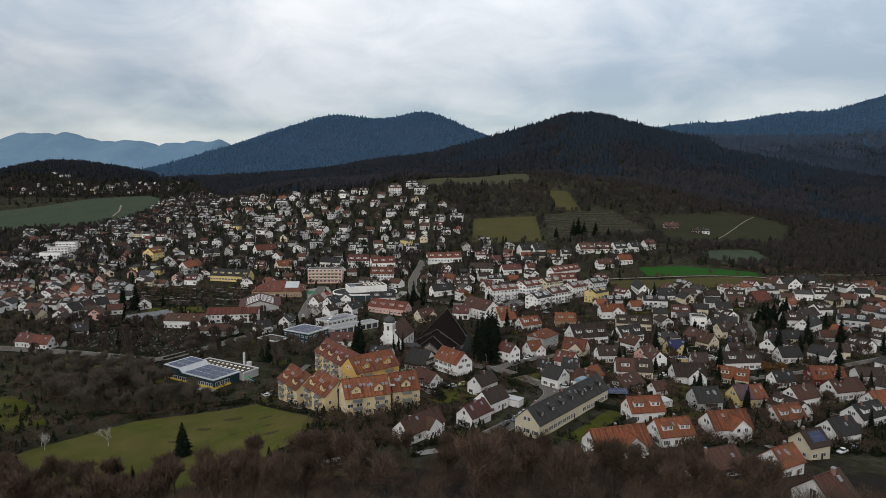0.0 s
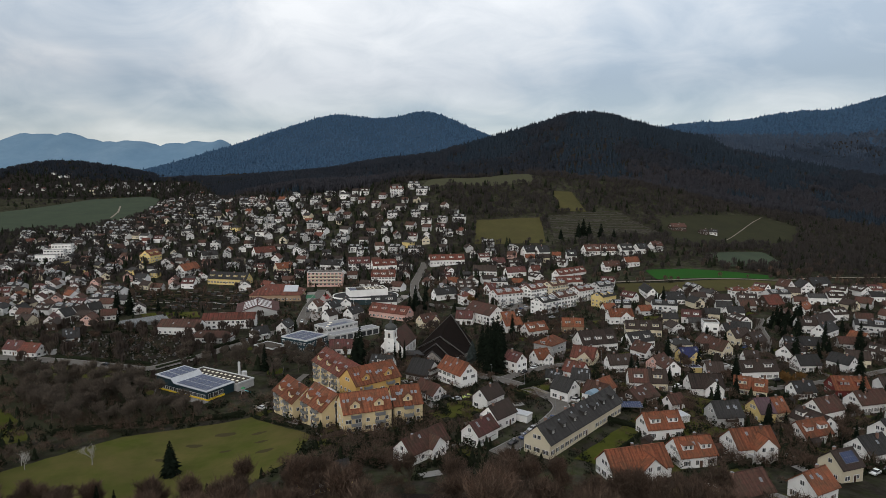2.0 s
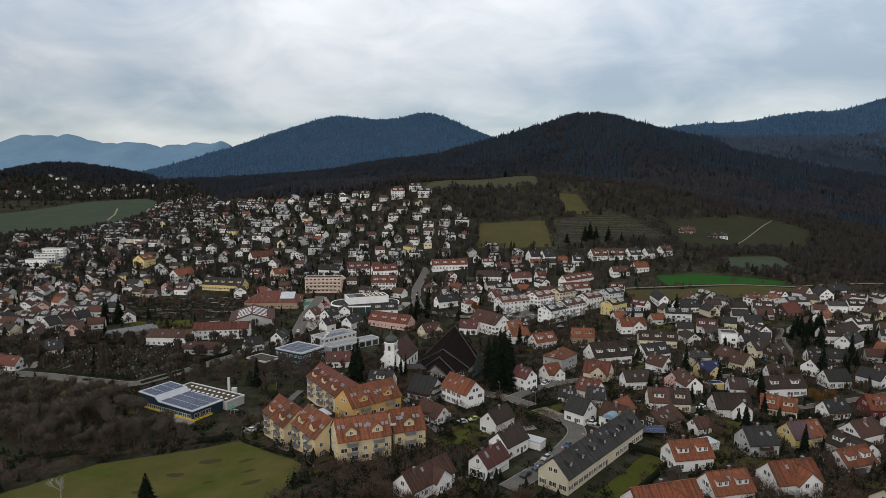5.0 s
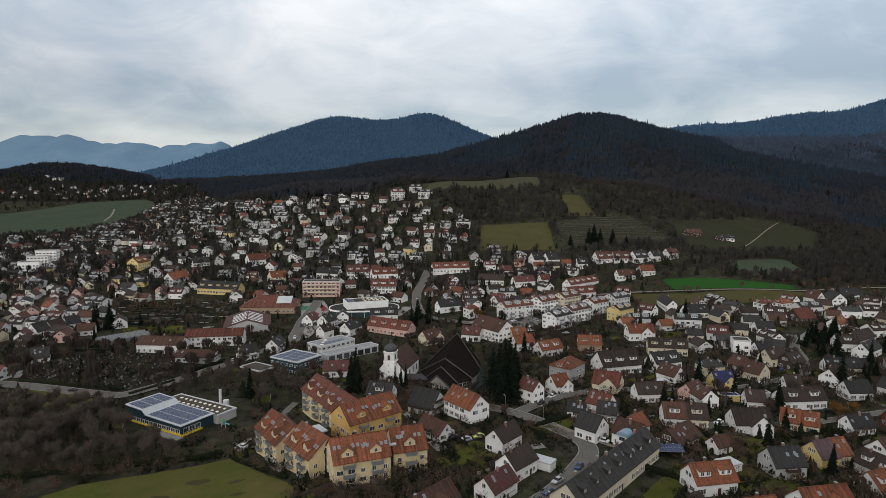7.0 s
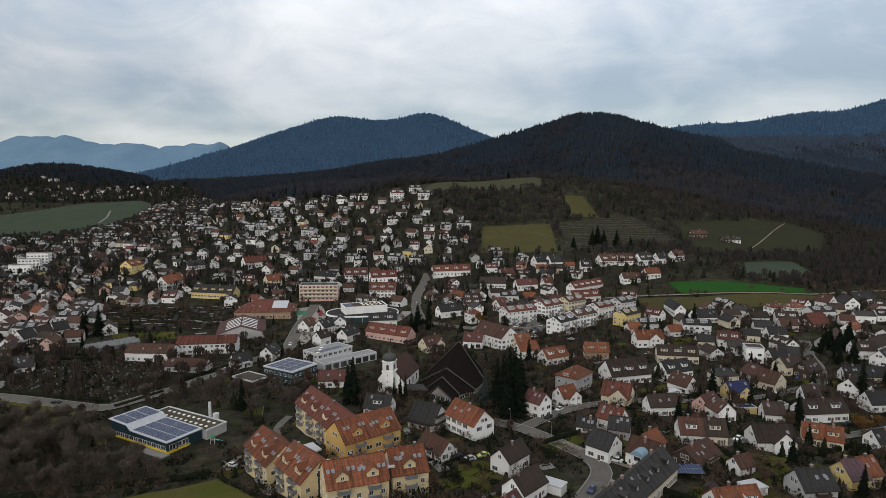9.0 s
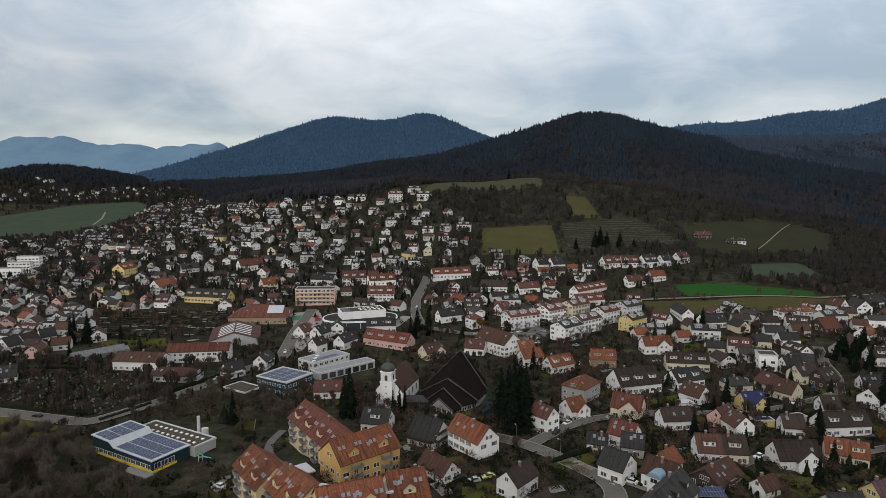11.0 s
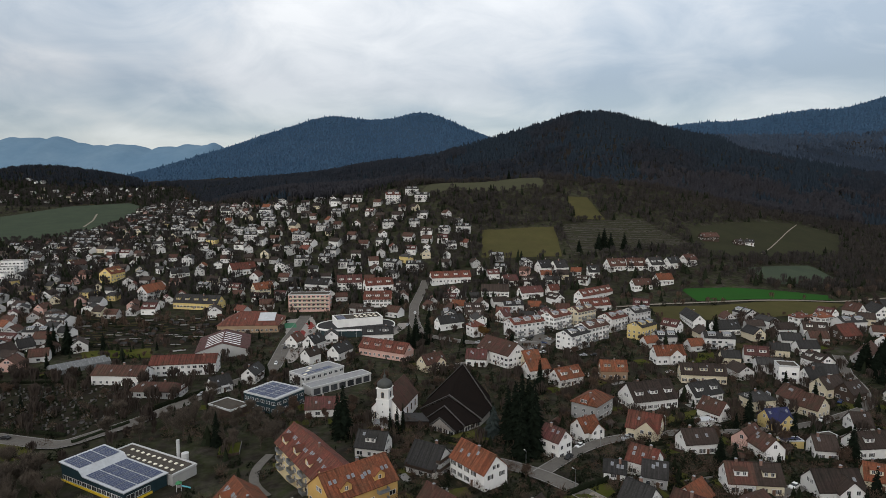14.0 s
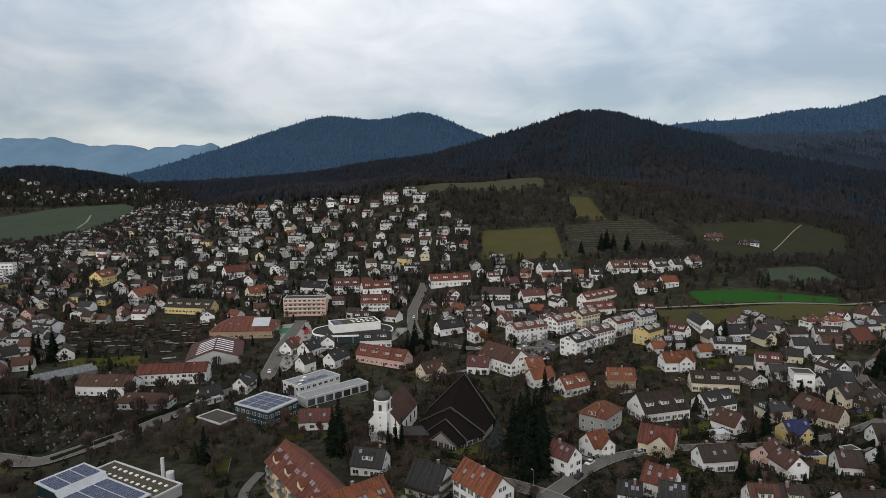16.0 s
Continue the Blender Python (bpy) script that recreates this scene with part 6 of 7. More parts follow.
BARE = [bare_tree_meshes(s, 12, 1.05 + 0.15 * (s % 3), 4000) for s in range(5)]
GREY = [bare_tree_meshes(20 + s, 12, 0.9 + 0.12 * s, 2600, thick=0.0042, twig=M_TWIGGREY) for s in range(3)]
GARDEN = [bare_tree_meshes(70 + s, 9, 1.15 + 0.12 * s, 1300, thick=0.0075) for s in range(3)]
LEAFY = bare_tree_meshes(31, 9, 1.1, 1500, M_LEAF)
SPRUCE = [conifer_meshes(40 + s, 16, 3.4 + 0.5 * (s % 2)) for s in range(3)]
SLIM = conifer_meshes(60, 13, 1.5)
BROAD = conifer_meshes(64, 13, 4.6)
rt = random.Random(77)
COUNT = {"bare": 0, "spruce": 0}


def bare(x, y, s=1.0):
    COUNT["bare"] += 1
    return tree("bare_tree", rt.choice(BARE), "leafless brown broad-leaved tree in winter", "tree", "bare trees of the town", x, y, s, rt.uniform(0, 360))


def grey_bare(x, y, s=1.0):
    return tree("bare_tree", rt.choice(GREY), "tall leafless tree with a grey-brown crown", "tree", "bare trees of the town", x, y, s, rt.uniform(0, 360))


def spruce(x, y, s=1.0, meshes=None):
    COUNT["spruce"] += 1
    return tree("spruce", meshes or rt.choice(SPRUCE), "tall dark green spruce", "tree", "conifers of the town", x, y, s, rt.uniform(0, 360))


# conifers that stand out
spruce(-90, 203, 0.95, BROAD)
for x, y, s in ((-44, 318, 1.35), (-47, 322, 1.1), (20, 286, 1.35), (25, 291, 1.5), (20, 299, 1.6), (25, 304, 1.7), (18, 309, 1.4), (24, 316, 1.6), (28, 311, 1.5), (24, 335, 1.15),
                (-22, 455, 1.3), (-15, 462, 1.2), (-26, 448, 1.0),
                (32, 420, 1.2), (40, 372, 1.1), (82, 268, 0.8), (118, 330, 1.0), (140, 300, 0.9), (186, 330, 1.2), (230, 345, 1.2), (215, 352, 1.1), (200, 300, 1.1), (175, 262, 1.0),
                (-235, 440, 1.2), (-228, 446, 1.3), (-240, 452, 1.1), (160, 455, 1.1), (152, 448, 1.0), (76, 842, 0.9), (-190, 350, 0.6), (-93, 318, 0.9)):
    spruce(x, y, s)
for x, y, s in ((152, 684, 1.5), (146, 680, 1.3), (126, 676, 0.9), (170, 678, 1.3), (183, 674, 0.9), (158, 682, 1.2), (196, 676, 0.7)):
    spruce(x, y, s, BROAD)
for x, y in ((-23.5, 319), (-21.5, 322), (-26, 316)):
    spruce(x, y, 0.95, SLIM)
for x, y, s in ((212, 402, 1.2), (218, 408, 1.4), (224, 414, 1.3), (216, 396, 1.2), (222, 402, 1.5), (230, 408, 1.3), (212, 388, 1.1), (218, 384, 1.3), (226, 394, 1.2), (238, 420, 1.3), (246, 430, 1.2), (208, 380, 1.0)):
    spruce(x, y, s * 0.75, BROAD)
tree("autumn_tree", LEAFY, "broad tree that keeps its orange-brown leaves", "tree", "", 160, 291, 1.0, 20)
tree("autumn_tree", LEAFY, "broad tree that keeps its orange-brown leaves", "tree", "", 168, 296, 0.8, 120)
tree("autumn_tree", LEAFY, "broad tree that keeps its orange-brown leaves", "tree", "", 20, 470, 1.1, 60)
for x, y, s in ((-128, 158, 0.7), (-122, 163, 0.8), (-131, 165, 0.6), (-95, 170, 0.75), (-92, 173, 0.6), (-60, 158, 0.7), (-160, 190, 0.9), (-165, 194, 1.0), (-158, 197, 0.8)):
    spruce(x, y, s)
M_CEDAR = material("grey_cedar_needles", (0.028, 0.036, 0.034), 0.9, 0, ((1.0, 0.6, (0.044, 0.052, 0.048)),), vary=0.2, spec=0.0)
CEDAR = conifer_meshes(66, 12, 5.2)
CEDAR[1].materials[0] = M_CEDAR
tree("cedar", CEDAR, "broad grey-green cedar beside the tent church", "tree", "", 13.4, 316, 1.05, 40)
M_BIRCH = material("pale_birch_bark", (0.42, 0.40, 0.37), 0.9, 0, ((0.5, 0.6, (0.16, 0.15, 0.14)),))
BIRCH = bare_tree_meshes(91, 11, 0.9, 160, thick=0.004)
for part_mesh in BIRCH:
    part_mesh.materials[0] = M_BIRCH
for x, y, s, turn in ((-119.7, 209.8, 0.95, 0), (-143, 209, 0.6, 130), (-140, 206, 0.7, 60)):
    tree("birch", BIRCH, "pale leafless birch at the edge of the meadow", "tree", "birches", x, y, s, turn)
GRID_T = {}


def scatter(poly, count, make, low, high, gap, houses=True):
    xs, ys = [p[0] for p in poly], [p[1] for p in poly]
    made, tries = 0, 0
    while made < count and tries < count * 30:
        tries += 1
        x, y = rt.uniform(min(xs), max(xs)), rt.uniform(min(ys), max(ys))
        if not inside(x, y, poly) or houses and (in_clear(x, y) or not free(x, y, gap) or near_road(x, y, 2.0)):
            continue
        if any((x - a) ** 2 + (y - c) ** 2 < (gap * 1.2) ** 2 for a, c in GRID_T.get((int(x // 10), int(y // 10)), ())):
            continue
        GRID_T.setdefault((int(x // 10), int(y // 10)), []).append((x, y))
        make(x, y, rt.uniform(low, high))
        made += 1


# thicket left of the sports hall, the wooded slope under the flight, gardens
scatter([(-215, 300), (-150, 300), (-130, 275), (-104, 262), (-78, 260), (-84, 255), (-130, 238), (-160, 240), (-185, 270)], 64, grey_bare, 0.85, 1.4, 2.6)
scatter([(-140, 318), (-70, 290), (-62, 330), (-75, 350), (-110, 345)], 12, grey_bare, 0.7, 1.15, 2.2)
scatter([(-175, 205), (-135, 180), (-60, 170), (-20, 178), (34, 174), (62, 160), (74, 128), (60, 100), (-60, 100), (-130, 120), (-190, 160)], 104, bare, 0.95, 1.5, 2.3, False)
scatter([(-215, 330), (-60, 300), (-75, 345), (-120, 380), (-250, 400), (-270, 350)], 28, grey_bare, 0.6, 1.0, 2.6)
scatter([(-244, 387), (-174, 388), (-137, 374), (-151, 324), (-212, 334)], 9, bare, 0.35, 0.7, 4.0, False)
scatter([(-100, 345), (-60, 330), (-30, 345), (-50, 380), (-90, 390)], 8, bare, 0.5, 0.95, 2.6)
scatter([(-60, 330), (30, 300), (120, 240), (200, 330), (200, 480), (0, 470), (-60, 420)], 5, bare, 0.4, 0.8, 2.5)
scatter([(60, 240), (190, 200), (330, 400), (160, 420)], 40, spruce, 0.25, 0.75, 2.0)
scatter([(-330, 430), (-100, 400), (60, 470), (60, 640), (-460, 640)], 34, spruce, 0.35, 0.8, 2.5)


def garden_tree(x, y, s=1.0):
    return tree("bare_tree", rt.choice(GARDEN), "small leafless garden tree with a fine brown crown", "tree", "bare trees of the town", x, y, s, rt.uniform(0, 360))


scatter([(-20, 240), (60, 215), (190, 200), (300, 330), (330, 440), (160, 480), (0, 480), (-60, 420), (-40, 330)], 70, garden_tree, 0.6, 1.15, 1.6)


# ---- planting that nobody could count, one object of each sort ----
class Cloud:
    """Collects many small triangles fast."""

    def __init__(self):
        self.v, self.n = [], 0

    def twigs(self, x, y, z, rx, rz, n, length, width, rng):
        """n thin blades round a centre, leaning outwards."""
        d = rng.normal(size=(n, 3))
        d[:, 2] = np.abs(d[:, 2]) * 0.9
        d /= np.linalg.norm(d, axis=1)[:, None] + 1e-9
        p = d * rng.uniform(0.15, 0.85, (n, 1)) ** 0.6 * np.array((rx, rx, rz)) + np.array((x, y, z))
        t = (d + rng.normal(size=(n, 3)) * 0.6 + np.array((0, 0, 0.35)))
        t /= np.linalg.norm(t, axis=1)[:, None] + 1e-9
        s = np.cross(t, rng.normal(size=(n, 3)))
        s /= np.linalg.norm(s, axis=1)[:, None] + 1e-9
        ln = rng.uniform(0.6, 1.3, (n, 1)) * length
        self.v.append(np.stack([p - s * width, p + s * width, p + t * ln], 1).reshape(-1, 3))

    def crown(self, x, y, z, h, n, rng):
        """A leafless tree far off: a stem and a dome of upright fine twigs."""
        a = rng.uniform(0, 2 * np.pi, n)
        q = rng.uniform(0, 1, n) ** 0.6
        base = np.stack([x + np.cos(a) * q * h * 0.22, y + np.sin(a) * q * h * 0.22, z + h * rng.uniform(0.05, 0.55, n)], 1)
        tip = np.stack([x + np.cos(a) * q * h * 0.36, y + np.sin(a) * q * h * 0.36, z + h * (0.62 + 0.38 * np.sqrt(1 - 0.85 * q * q) * rng.uniform(0.75, 1.05, n))], 1)
        w = h * rng.uniform(0.025, 0.055, n)
        b = a + rng.uniform(-1.2, 1.2, n) + 1.57
        side = np.stack([np.cos(b) * w, np.sin(b) * w, rng.uniform(-0.3, 0.3, n) * w], 1)
        self.v.append(np.stack([base - side * 0.4, tip + side, tip - side + (base - tip) * 0.25], 1).reshape(-1, 3))

    def clump(self, x, y, z, r, h, n, size, rng):
        """An evergreen bush: many small leaf faces over a rounded, uneven body."""
        d = rng.normal(size=(n, 3))
        d[:, 2] = np.abs(d[:, 2])
        d /= np.linalg.norm(d, axis=1)[:, None] + 1e-9
        lump = 1 + 0.25 * np.sin(d[:, :1] * 4 + x) + 0.2 * np.sin(d[:, 1:2] * 5 + y)
        p = d * lump * rng.uniform(0.75, 1.05, (n, 1)) * np.array((r, r, h)) + np.array((x, y, z))
        u = np.cross(d, rng.normal(size=(n, 3)))
        u /= np.linalg.norm(u, axis=1)[:, None] + 1e-9
        v = np.cross(d, u) + d * 0.4
        self.v.append(np.stack([p - u * size, p + u * size, p + v * size * 1.5], 1).reshape(-1, 3))

    def cone(self, x, y, z, h, r, rng, sides=6):
        a = np.linspace(0, 2 * np.pi, sides, endpoint=False) + rng.uniform(0, 6)
        tris = []
        for z0, z1, rr in ((0.08, 0.62, 1.0), (0.38, 0.84, 0.7), (0.62, 1.0, 0.42)):
            rad = rr * r * rng.uniform(0.75, 1.2, sides)
            ring = np.stack([x + np.cos(a) * rad, y + np.sin(a) * rad, np.full(sides, z + h * z0) + rng.uniform(-0.05, 0.05, sides) * h], 1)
            tip = np.array((x, y, z + h * z1))
            tris.append(np.stack([ring, np.roll(ring, -1, 0), np.broadcast_to(tip, ring.shape)], 1).reshape(-1, 3))
        self.v.append(np.concatenate(tris))

    def make(self, name, mat, label, category):
        v = np.concatenate(self.v)
        n = len(v) // 3
        me = bpy.data.meshes.new(name)
        me.vertices.add(len(v))
        me.vertices.foreach_set("co", v.ravel())
        me.loops.add(3 * n)
        me.loops.foreach_set("vertex_index", np.arange(3 * n, dtype=np.int32))
        me.polygons.add(n)
        me.polygons.foreach_set("loop_start", np.arange(0, 3 * n, 3, dtype=np.int32))
        me.polygons.foreach_set("loop_total", np.full(n, 3, dtype=np.int32))
        me.materials.append(mat)
        me.update(calc_edges=True)
        return tagged(new(name, me), label, category, kind="stuff")


gen = np.random.default_rng(9)
# brown twigs greyed towards blue: light haze painted into the colour
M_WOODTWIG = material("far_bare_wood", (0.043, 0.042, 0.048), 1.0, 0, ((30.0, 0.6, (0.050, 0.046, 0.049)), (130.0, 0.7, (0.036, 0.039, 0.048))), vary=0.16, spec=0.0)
M_SCRUB = material("dark_scrub", (0.045, 0.040, 0.037), 1.0, 0, ((9.0, 0.6, (0.054, 0.046, 0.041)), (50.0, 0.6, (0.036, 0.034, 0.033))), vary=0.22, spec=0.0)
# dark needles with a blue haze tint in the base colour
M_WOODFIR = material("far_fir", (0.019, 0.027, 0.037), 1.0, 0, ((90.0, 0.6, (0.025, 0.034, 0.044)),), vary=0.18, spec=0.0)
# both blues below carry distance haze in the base colour, stronger on the firs
M_HAZYWOOD = material("distant_mixed_wood", (0.042, 0.058, 0.084), 1.0, 0, ((140.0, 0.7, (0.050, 0.060, 0.080)), (40.0, 0.5, (0.036, 0.052, 0.076))), vary=0.14, spec=0.0)
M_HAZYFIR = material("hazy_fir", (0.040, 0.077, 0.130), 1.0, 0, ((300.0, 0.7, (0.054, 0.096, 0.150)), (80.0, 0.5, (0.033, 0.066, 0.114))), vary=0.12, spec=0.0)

# the same bare wood higher up, with bluer haze painted in
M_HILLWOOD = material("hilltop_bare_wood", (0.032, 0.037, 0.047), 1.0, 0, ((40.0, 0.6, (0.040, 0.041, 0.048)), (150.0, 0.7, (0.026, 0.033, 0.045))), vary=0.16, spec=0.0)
wood_bare, wood_hill, wood_fir, wood_far, hazy = Cloud(), Cloud(), Cloud(), Cloud(), Cloud()
for _ in range(42000):
    y = gen.uniform(820, 2100)
    x = gen.uniform(-0.72 * y, 0.80 * y) if y > 900 else gen.uniform(-200, 0.80 * y)
    z = ground_height(x, y)
    edge = float(np.interp(x, (-640, -560, -430, -327, -254, -145, -81, -31, 30, 180), (1560, 1430, 1200, 1015, 912, 874, 828, 845, 880, 850)))
    hill = y > edge + 12 + 18 * noise.noise((x / 50, y / 50, 0)) and x > -700
    villa = math.hypot((x + 960) / 270, (y - 1540) / 130) < 1 + 0.3 * noise.noise((x / 40, y / 40, 2)) and z > 92
    if not hill and not villa or -900 < x < -560 and y < 1420 or in_clear(x, y, 10):
        continue
    if bump(x, y, 50, 830, 80, 60) > 0.6 or y > 1800 and x < 500:
        continue
    fir = noise.noise((x / 170, y / 170, 7)) + 0.45 * noise.noise((x / 50, y / 50, 1)) + 0.75 * smooth((z - 120) / 110) - 0.30
    fir += 0.55 * bump(x, y, 620, 1330, 260, 240)  # the dark front of the hill
    # distant trees take the wood colour with more haze painted in
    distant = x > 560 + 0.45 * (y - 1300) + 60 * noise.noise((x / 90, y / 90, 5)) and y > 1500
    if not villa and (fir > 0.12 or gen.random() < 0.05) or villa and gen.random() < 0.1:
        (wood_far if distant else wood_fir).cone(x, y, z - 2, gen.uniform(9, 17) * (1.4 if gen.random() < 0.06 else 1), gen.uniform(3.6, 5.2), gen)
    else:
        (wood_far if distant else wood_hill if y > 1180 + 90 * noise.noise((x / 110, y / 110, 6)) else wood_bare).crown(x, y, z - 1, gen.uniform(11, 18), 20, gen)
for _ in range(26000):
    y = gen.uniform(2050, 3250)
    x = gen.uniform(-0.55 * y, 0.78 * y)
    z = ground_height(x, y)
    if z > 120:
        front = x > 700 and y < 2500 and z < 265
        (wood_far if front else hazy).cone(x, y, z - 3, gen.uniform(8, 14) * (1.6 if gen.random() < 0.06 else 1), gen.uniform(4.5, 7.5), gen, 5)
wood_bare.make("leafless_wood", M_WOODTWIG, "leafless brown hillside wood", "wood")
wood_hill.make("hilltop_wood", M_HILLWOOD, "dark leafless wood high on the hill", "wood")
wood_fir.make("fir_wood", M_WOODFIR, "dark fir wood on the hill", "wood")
wood_far.make("mixed_wood", M_HAZYWOOD, "mixed wood on the farther slope, blue haze painted in", "wood")
hazy.make("far_fir_wood", M_HAZYFIR, "far-off fir wood with blue haze painted in", "wood")

SQUARE = [(-122, 505), (-108, 522), (-84, 515), (-30, 478), (-60, 460), (-92, 440), (-98, 470)]
M_TOWNTREE = material("brown_winter_crowns", (0.062, 0.049, 0.041), 1.0, 0, ((8.0, 0.6, (0.078, 0.056, 0.044)), (40.0, 0.6, (0.048, 0.042, 0.037))), vary=0.3, spec=0.0)
# bushes and small trees between the houses, on the town's slope and along the fields
shrub, ever, scrub = Cloud(), Cloud(), Cloud()
for _ in range(23000):
    y = 190 + 1150 * gen.random() ** 1.5
    x = gen.uniform(-0.85 * y, 0.85 * y)
    if in_clear(x, y, 10) or near_road(x, y, 1.0) or not free(x, y, -3.0 if y > 500 else -2.2):
        continue
    wild = noise.noise((x / 60, y / 60, 11))
    z = ground_height(x, y)
    if gen.random() < (0.28 if y < 560 else 0.22):
        h = gen.uniform(1.6, 5.5) if y < 560 else gen.uniform(4, 11)
        if y < 560 and gen.random() < 0.6:
            ever.clump(x, y, z, h * 0.45, h * 0.6, 44, h * 0.11, gen)
        else:
            ever.cone(x, y, z - 0.3, h, h * 0.28, gen, 7)
    elif wild > 0.12 or gen.random() < 0.3:
        h = gen.uniform(1.5, 6.0) if y < 500 else gen.uniform(4, 10)
        if y < 420:
            shrub.twigs(x, y, z + h * 0.35, h * 0.5, h * 0.65, 90, h * 0.3, 0.06, gen)
        else:
            (shrub if y < 560 else scrub).crown(x, y, z - 0.3, h * (0.8 if y < 560 else 1.1), 30 if y < 560 else 24, gen)
# low evergreens and bare bushes crowding the nearer gardens
for _ in range(7600):
    y = gen.uniform(190, 470)
    x = gen.uniform(-40 if y < 330 else -0.3 * y, 0.8 * y)
    if in_clear(x, y, 10) or near_road(x, y, 0.6) or not free(x, y, -2.6):
        continue
    h = gen.uniform(0.9, 2.8)
    if gen.random() < 0.6:
        ever.clump(x, y, ground_height(x, y), h * 0.6, h * 0.7, 26, h * 0.15, gen)
    else:
        shrub.twigs(x, y, ground_height(x, y) + h * 0.3, h * 0.6, h * 0.7, 44, h * 0.4, 0.05, gen)
# gardens on both sides of the long terrace and round the apartment blocks
for _ in range(1500):
    x, y = gen.uniform(-75, 112), gen.uniform(178, 300)
    v = -(x - 45.2) * math.sin(radians(49)) + (y - 217.7) * math.cos(radians(49))
    u = (x - 45.2) * math.cos(radians(49)) + (y - 217.7) * math.sin(radians(49))
    if abs(u) < 26 and abs(v) < 6.8 or near_road(x, y, 0.8) or in_clear(x, y):
        continue
    if any((x - hx) ** 2 + (y - hy) ** 2 < (0.85 * hr) ** 2 for hx, hy, hr in PLACED if hr < 29):
        continue
    h = gen.uniform(0.8, 2.6)
    if gen.random() < 0.55:
        ever.clump(x, y, ground_height(x, y), h * 0.65, h * 0.7, 30, h * 0.15, gen)
    else:
        shrub.twigs(x, y, ground_height(x, y) + h * 0.3, h * 0.6, h * 0.7, 50, h * 0.4, 0.045, gen)
# leafless trees all through the town, and dark firs among them
town = Cloud()
for _ in range(1900):
    y = 300 + 340 * gen.random() ** 0.8
    x = gen.uniform(-0.75 * y, 0.72 * y)
    if in_clear(x, y) or near_road(x, y, 0.5) or not free(x, y, -1.6) or y > 300 and inside(x, y, SQUARE):
        continue
    h = gen.uniform(3.5, 8.5)
    if gen.random() < 0.13:
        ever.cone(x, y, ground_height(x, y) - 0.3, h, h * 0.3, gen, 7)
    else:
        town.crown(x, y, ground_height(x, y) - 0.3, h, 46, gen)
# bare trees round the cemetery and the care home
for _ in range(90):
    x, y = gen.uniform(-235, -122), gen.uniform(326, 398)
    if near_road(x, y, 1.0) or not free(x, y, -3.0):
        continue
    town.crown(x, y, ground_height(x, y) - 0.3, gen.uniform(4, 10), 70, gen)
town.make("town_trees", M_TOWNTREE, "leafless brown trees between the houses", "trees")
# dark trees between the houses on the slope
for _ in range(7600):
    y = gen.uniform(560, 1380)
    x = gen.uniform(-640, 60)
    if in_clear(x, y) or near_road(x, y, 1.0) or not free(x, y, -2.0) or x < -640 + 0.35 * (y - 900):
        continue
    h = gen.uniform(4, 9)
    if gen.random() < 0.3:
        ever.cone(x, y, ground_height(x, y) - 0.3, h * 1.1, h * 0.38, gen, 6)
    else:
        scrub.crown(x, y, ground_height(x, y), h * 1.2, 26, gen)
# hillside scrub round the vineyard and the belt in front of the wood
for _ in range(15000):
    x, y = gen.uniform(-60, 760), gen.uniform(560, 970)
    if in_clear(x, y) or x < 120 and y < 690 or x < 0 and y < 830 or x < 270 and y < 640 or not free(x, y, 1.0):
        continue
    scrub.crown(x, y, ground_height(x, y) - 0.5, gen.uniform(3, 10), 18, gen)
# trees among the villas and along the far field
for _ in range(3400):
    x, y = gen.uniform(-1250, -500), gen.uniform(1290, 1560)
    if in_clear(x, y, 10) or not free(x, y, -1):
        continue
    h = gen.uniform(6, 13)
    if gen.random() < 0.35:
        ever.cone(x, y, ground_height(x, y) - 0.5, h * 1.2, h * 0.3, gen, 6)
    else:
        scrub.crown(x, y, ground_height(x, y) - 0.5, h, 22, gen)
# undergrowth of the slope under the flight and the thicket
for _ in range(900):
    x, y = gen.uniform(-150, 90), gen.uniform(85, 185)
    if y > 176 - 0.2 * max(0, x - 20) or inside(x, y, KEEP_CLEAR[0]):
        continue
    h = gen.uniform(2.5, 6)
    shrub.twigs(x, y, ground_height(x, y) + h * 0.35, h * 0.5, h * 0.7, 260, h * 0.3, 0.026, gen)
for _ in range(240):
    k = gen.random()
    x, y = -215 + 160 * k + gen.normal() * 8, 300 - 50 * k + gen.normal() * 12 - 25 * math.sin(k * 3.1)
    if inside(x, y, KEEP_CLEAR[0]) or not free(x, y, 1.0):
        continue
    h = gen.uniform(2, 4.5)
    shrub.twigs(x, y, ground_height(x, y) + h * 0.35, h * 0.6, h * 0.7, 260, h * 0.3, 0.026, gen)
scrub.make("hillside_scrub", M_SCRUB, "dark leafless scrub on the slopes", "bushes")
shrub.make("bare_shrubs", M_TWIG, "leafless brown garden bushes and scrub", "bushes")
ever.make("evergreen_shrubs", M_HEDGE, "dark evergreen garden bushes", "bushes")


# ---- cars ----
PAINTS = [material(f"car_paint_{n}", c, 0.25, 0.1, spec=0.5) for n, c in (("white", (0.75, 0.75, 0.74)), ("silver", (0.38, 0.39, 0.40)), ("black", (0.02, 0.02, 0.022)), ("blue", (0.03, 0.05, 0.12)), ("red", (0.22, 0.025, 0.02)), ("lime", (0.55, 0.62, 0.20)))]
M_TYRE = material("tyre_rubber", (0.02, 0.02, 0.02), 0.9)
TYRE = tube(0.32, -0.11, 0.11, 14)
TYRE = Build().add(*TYRE).mesh("wheel", [M_TYRE])
RIM = Build().add(*tube(0.2, -0.13, 0.13, 10)).mesh("rim", [M_METAL])
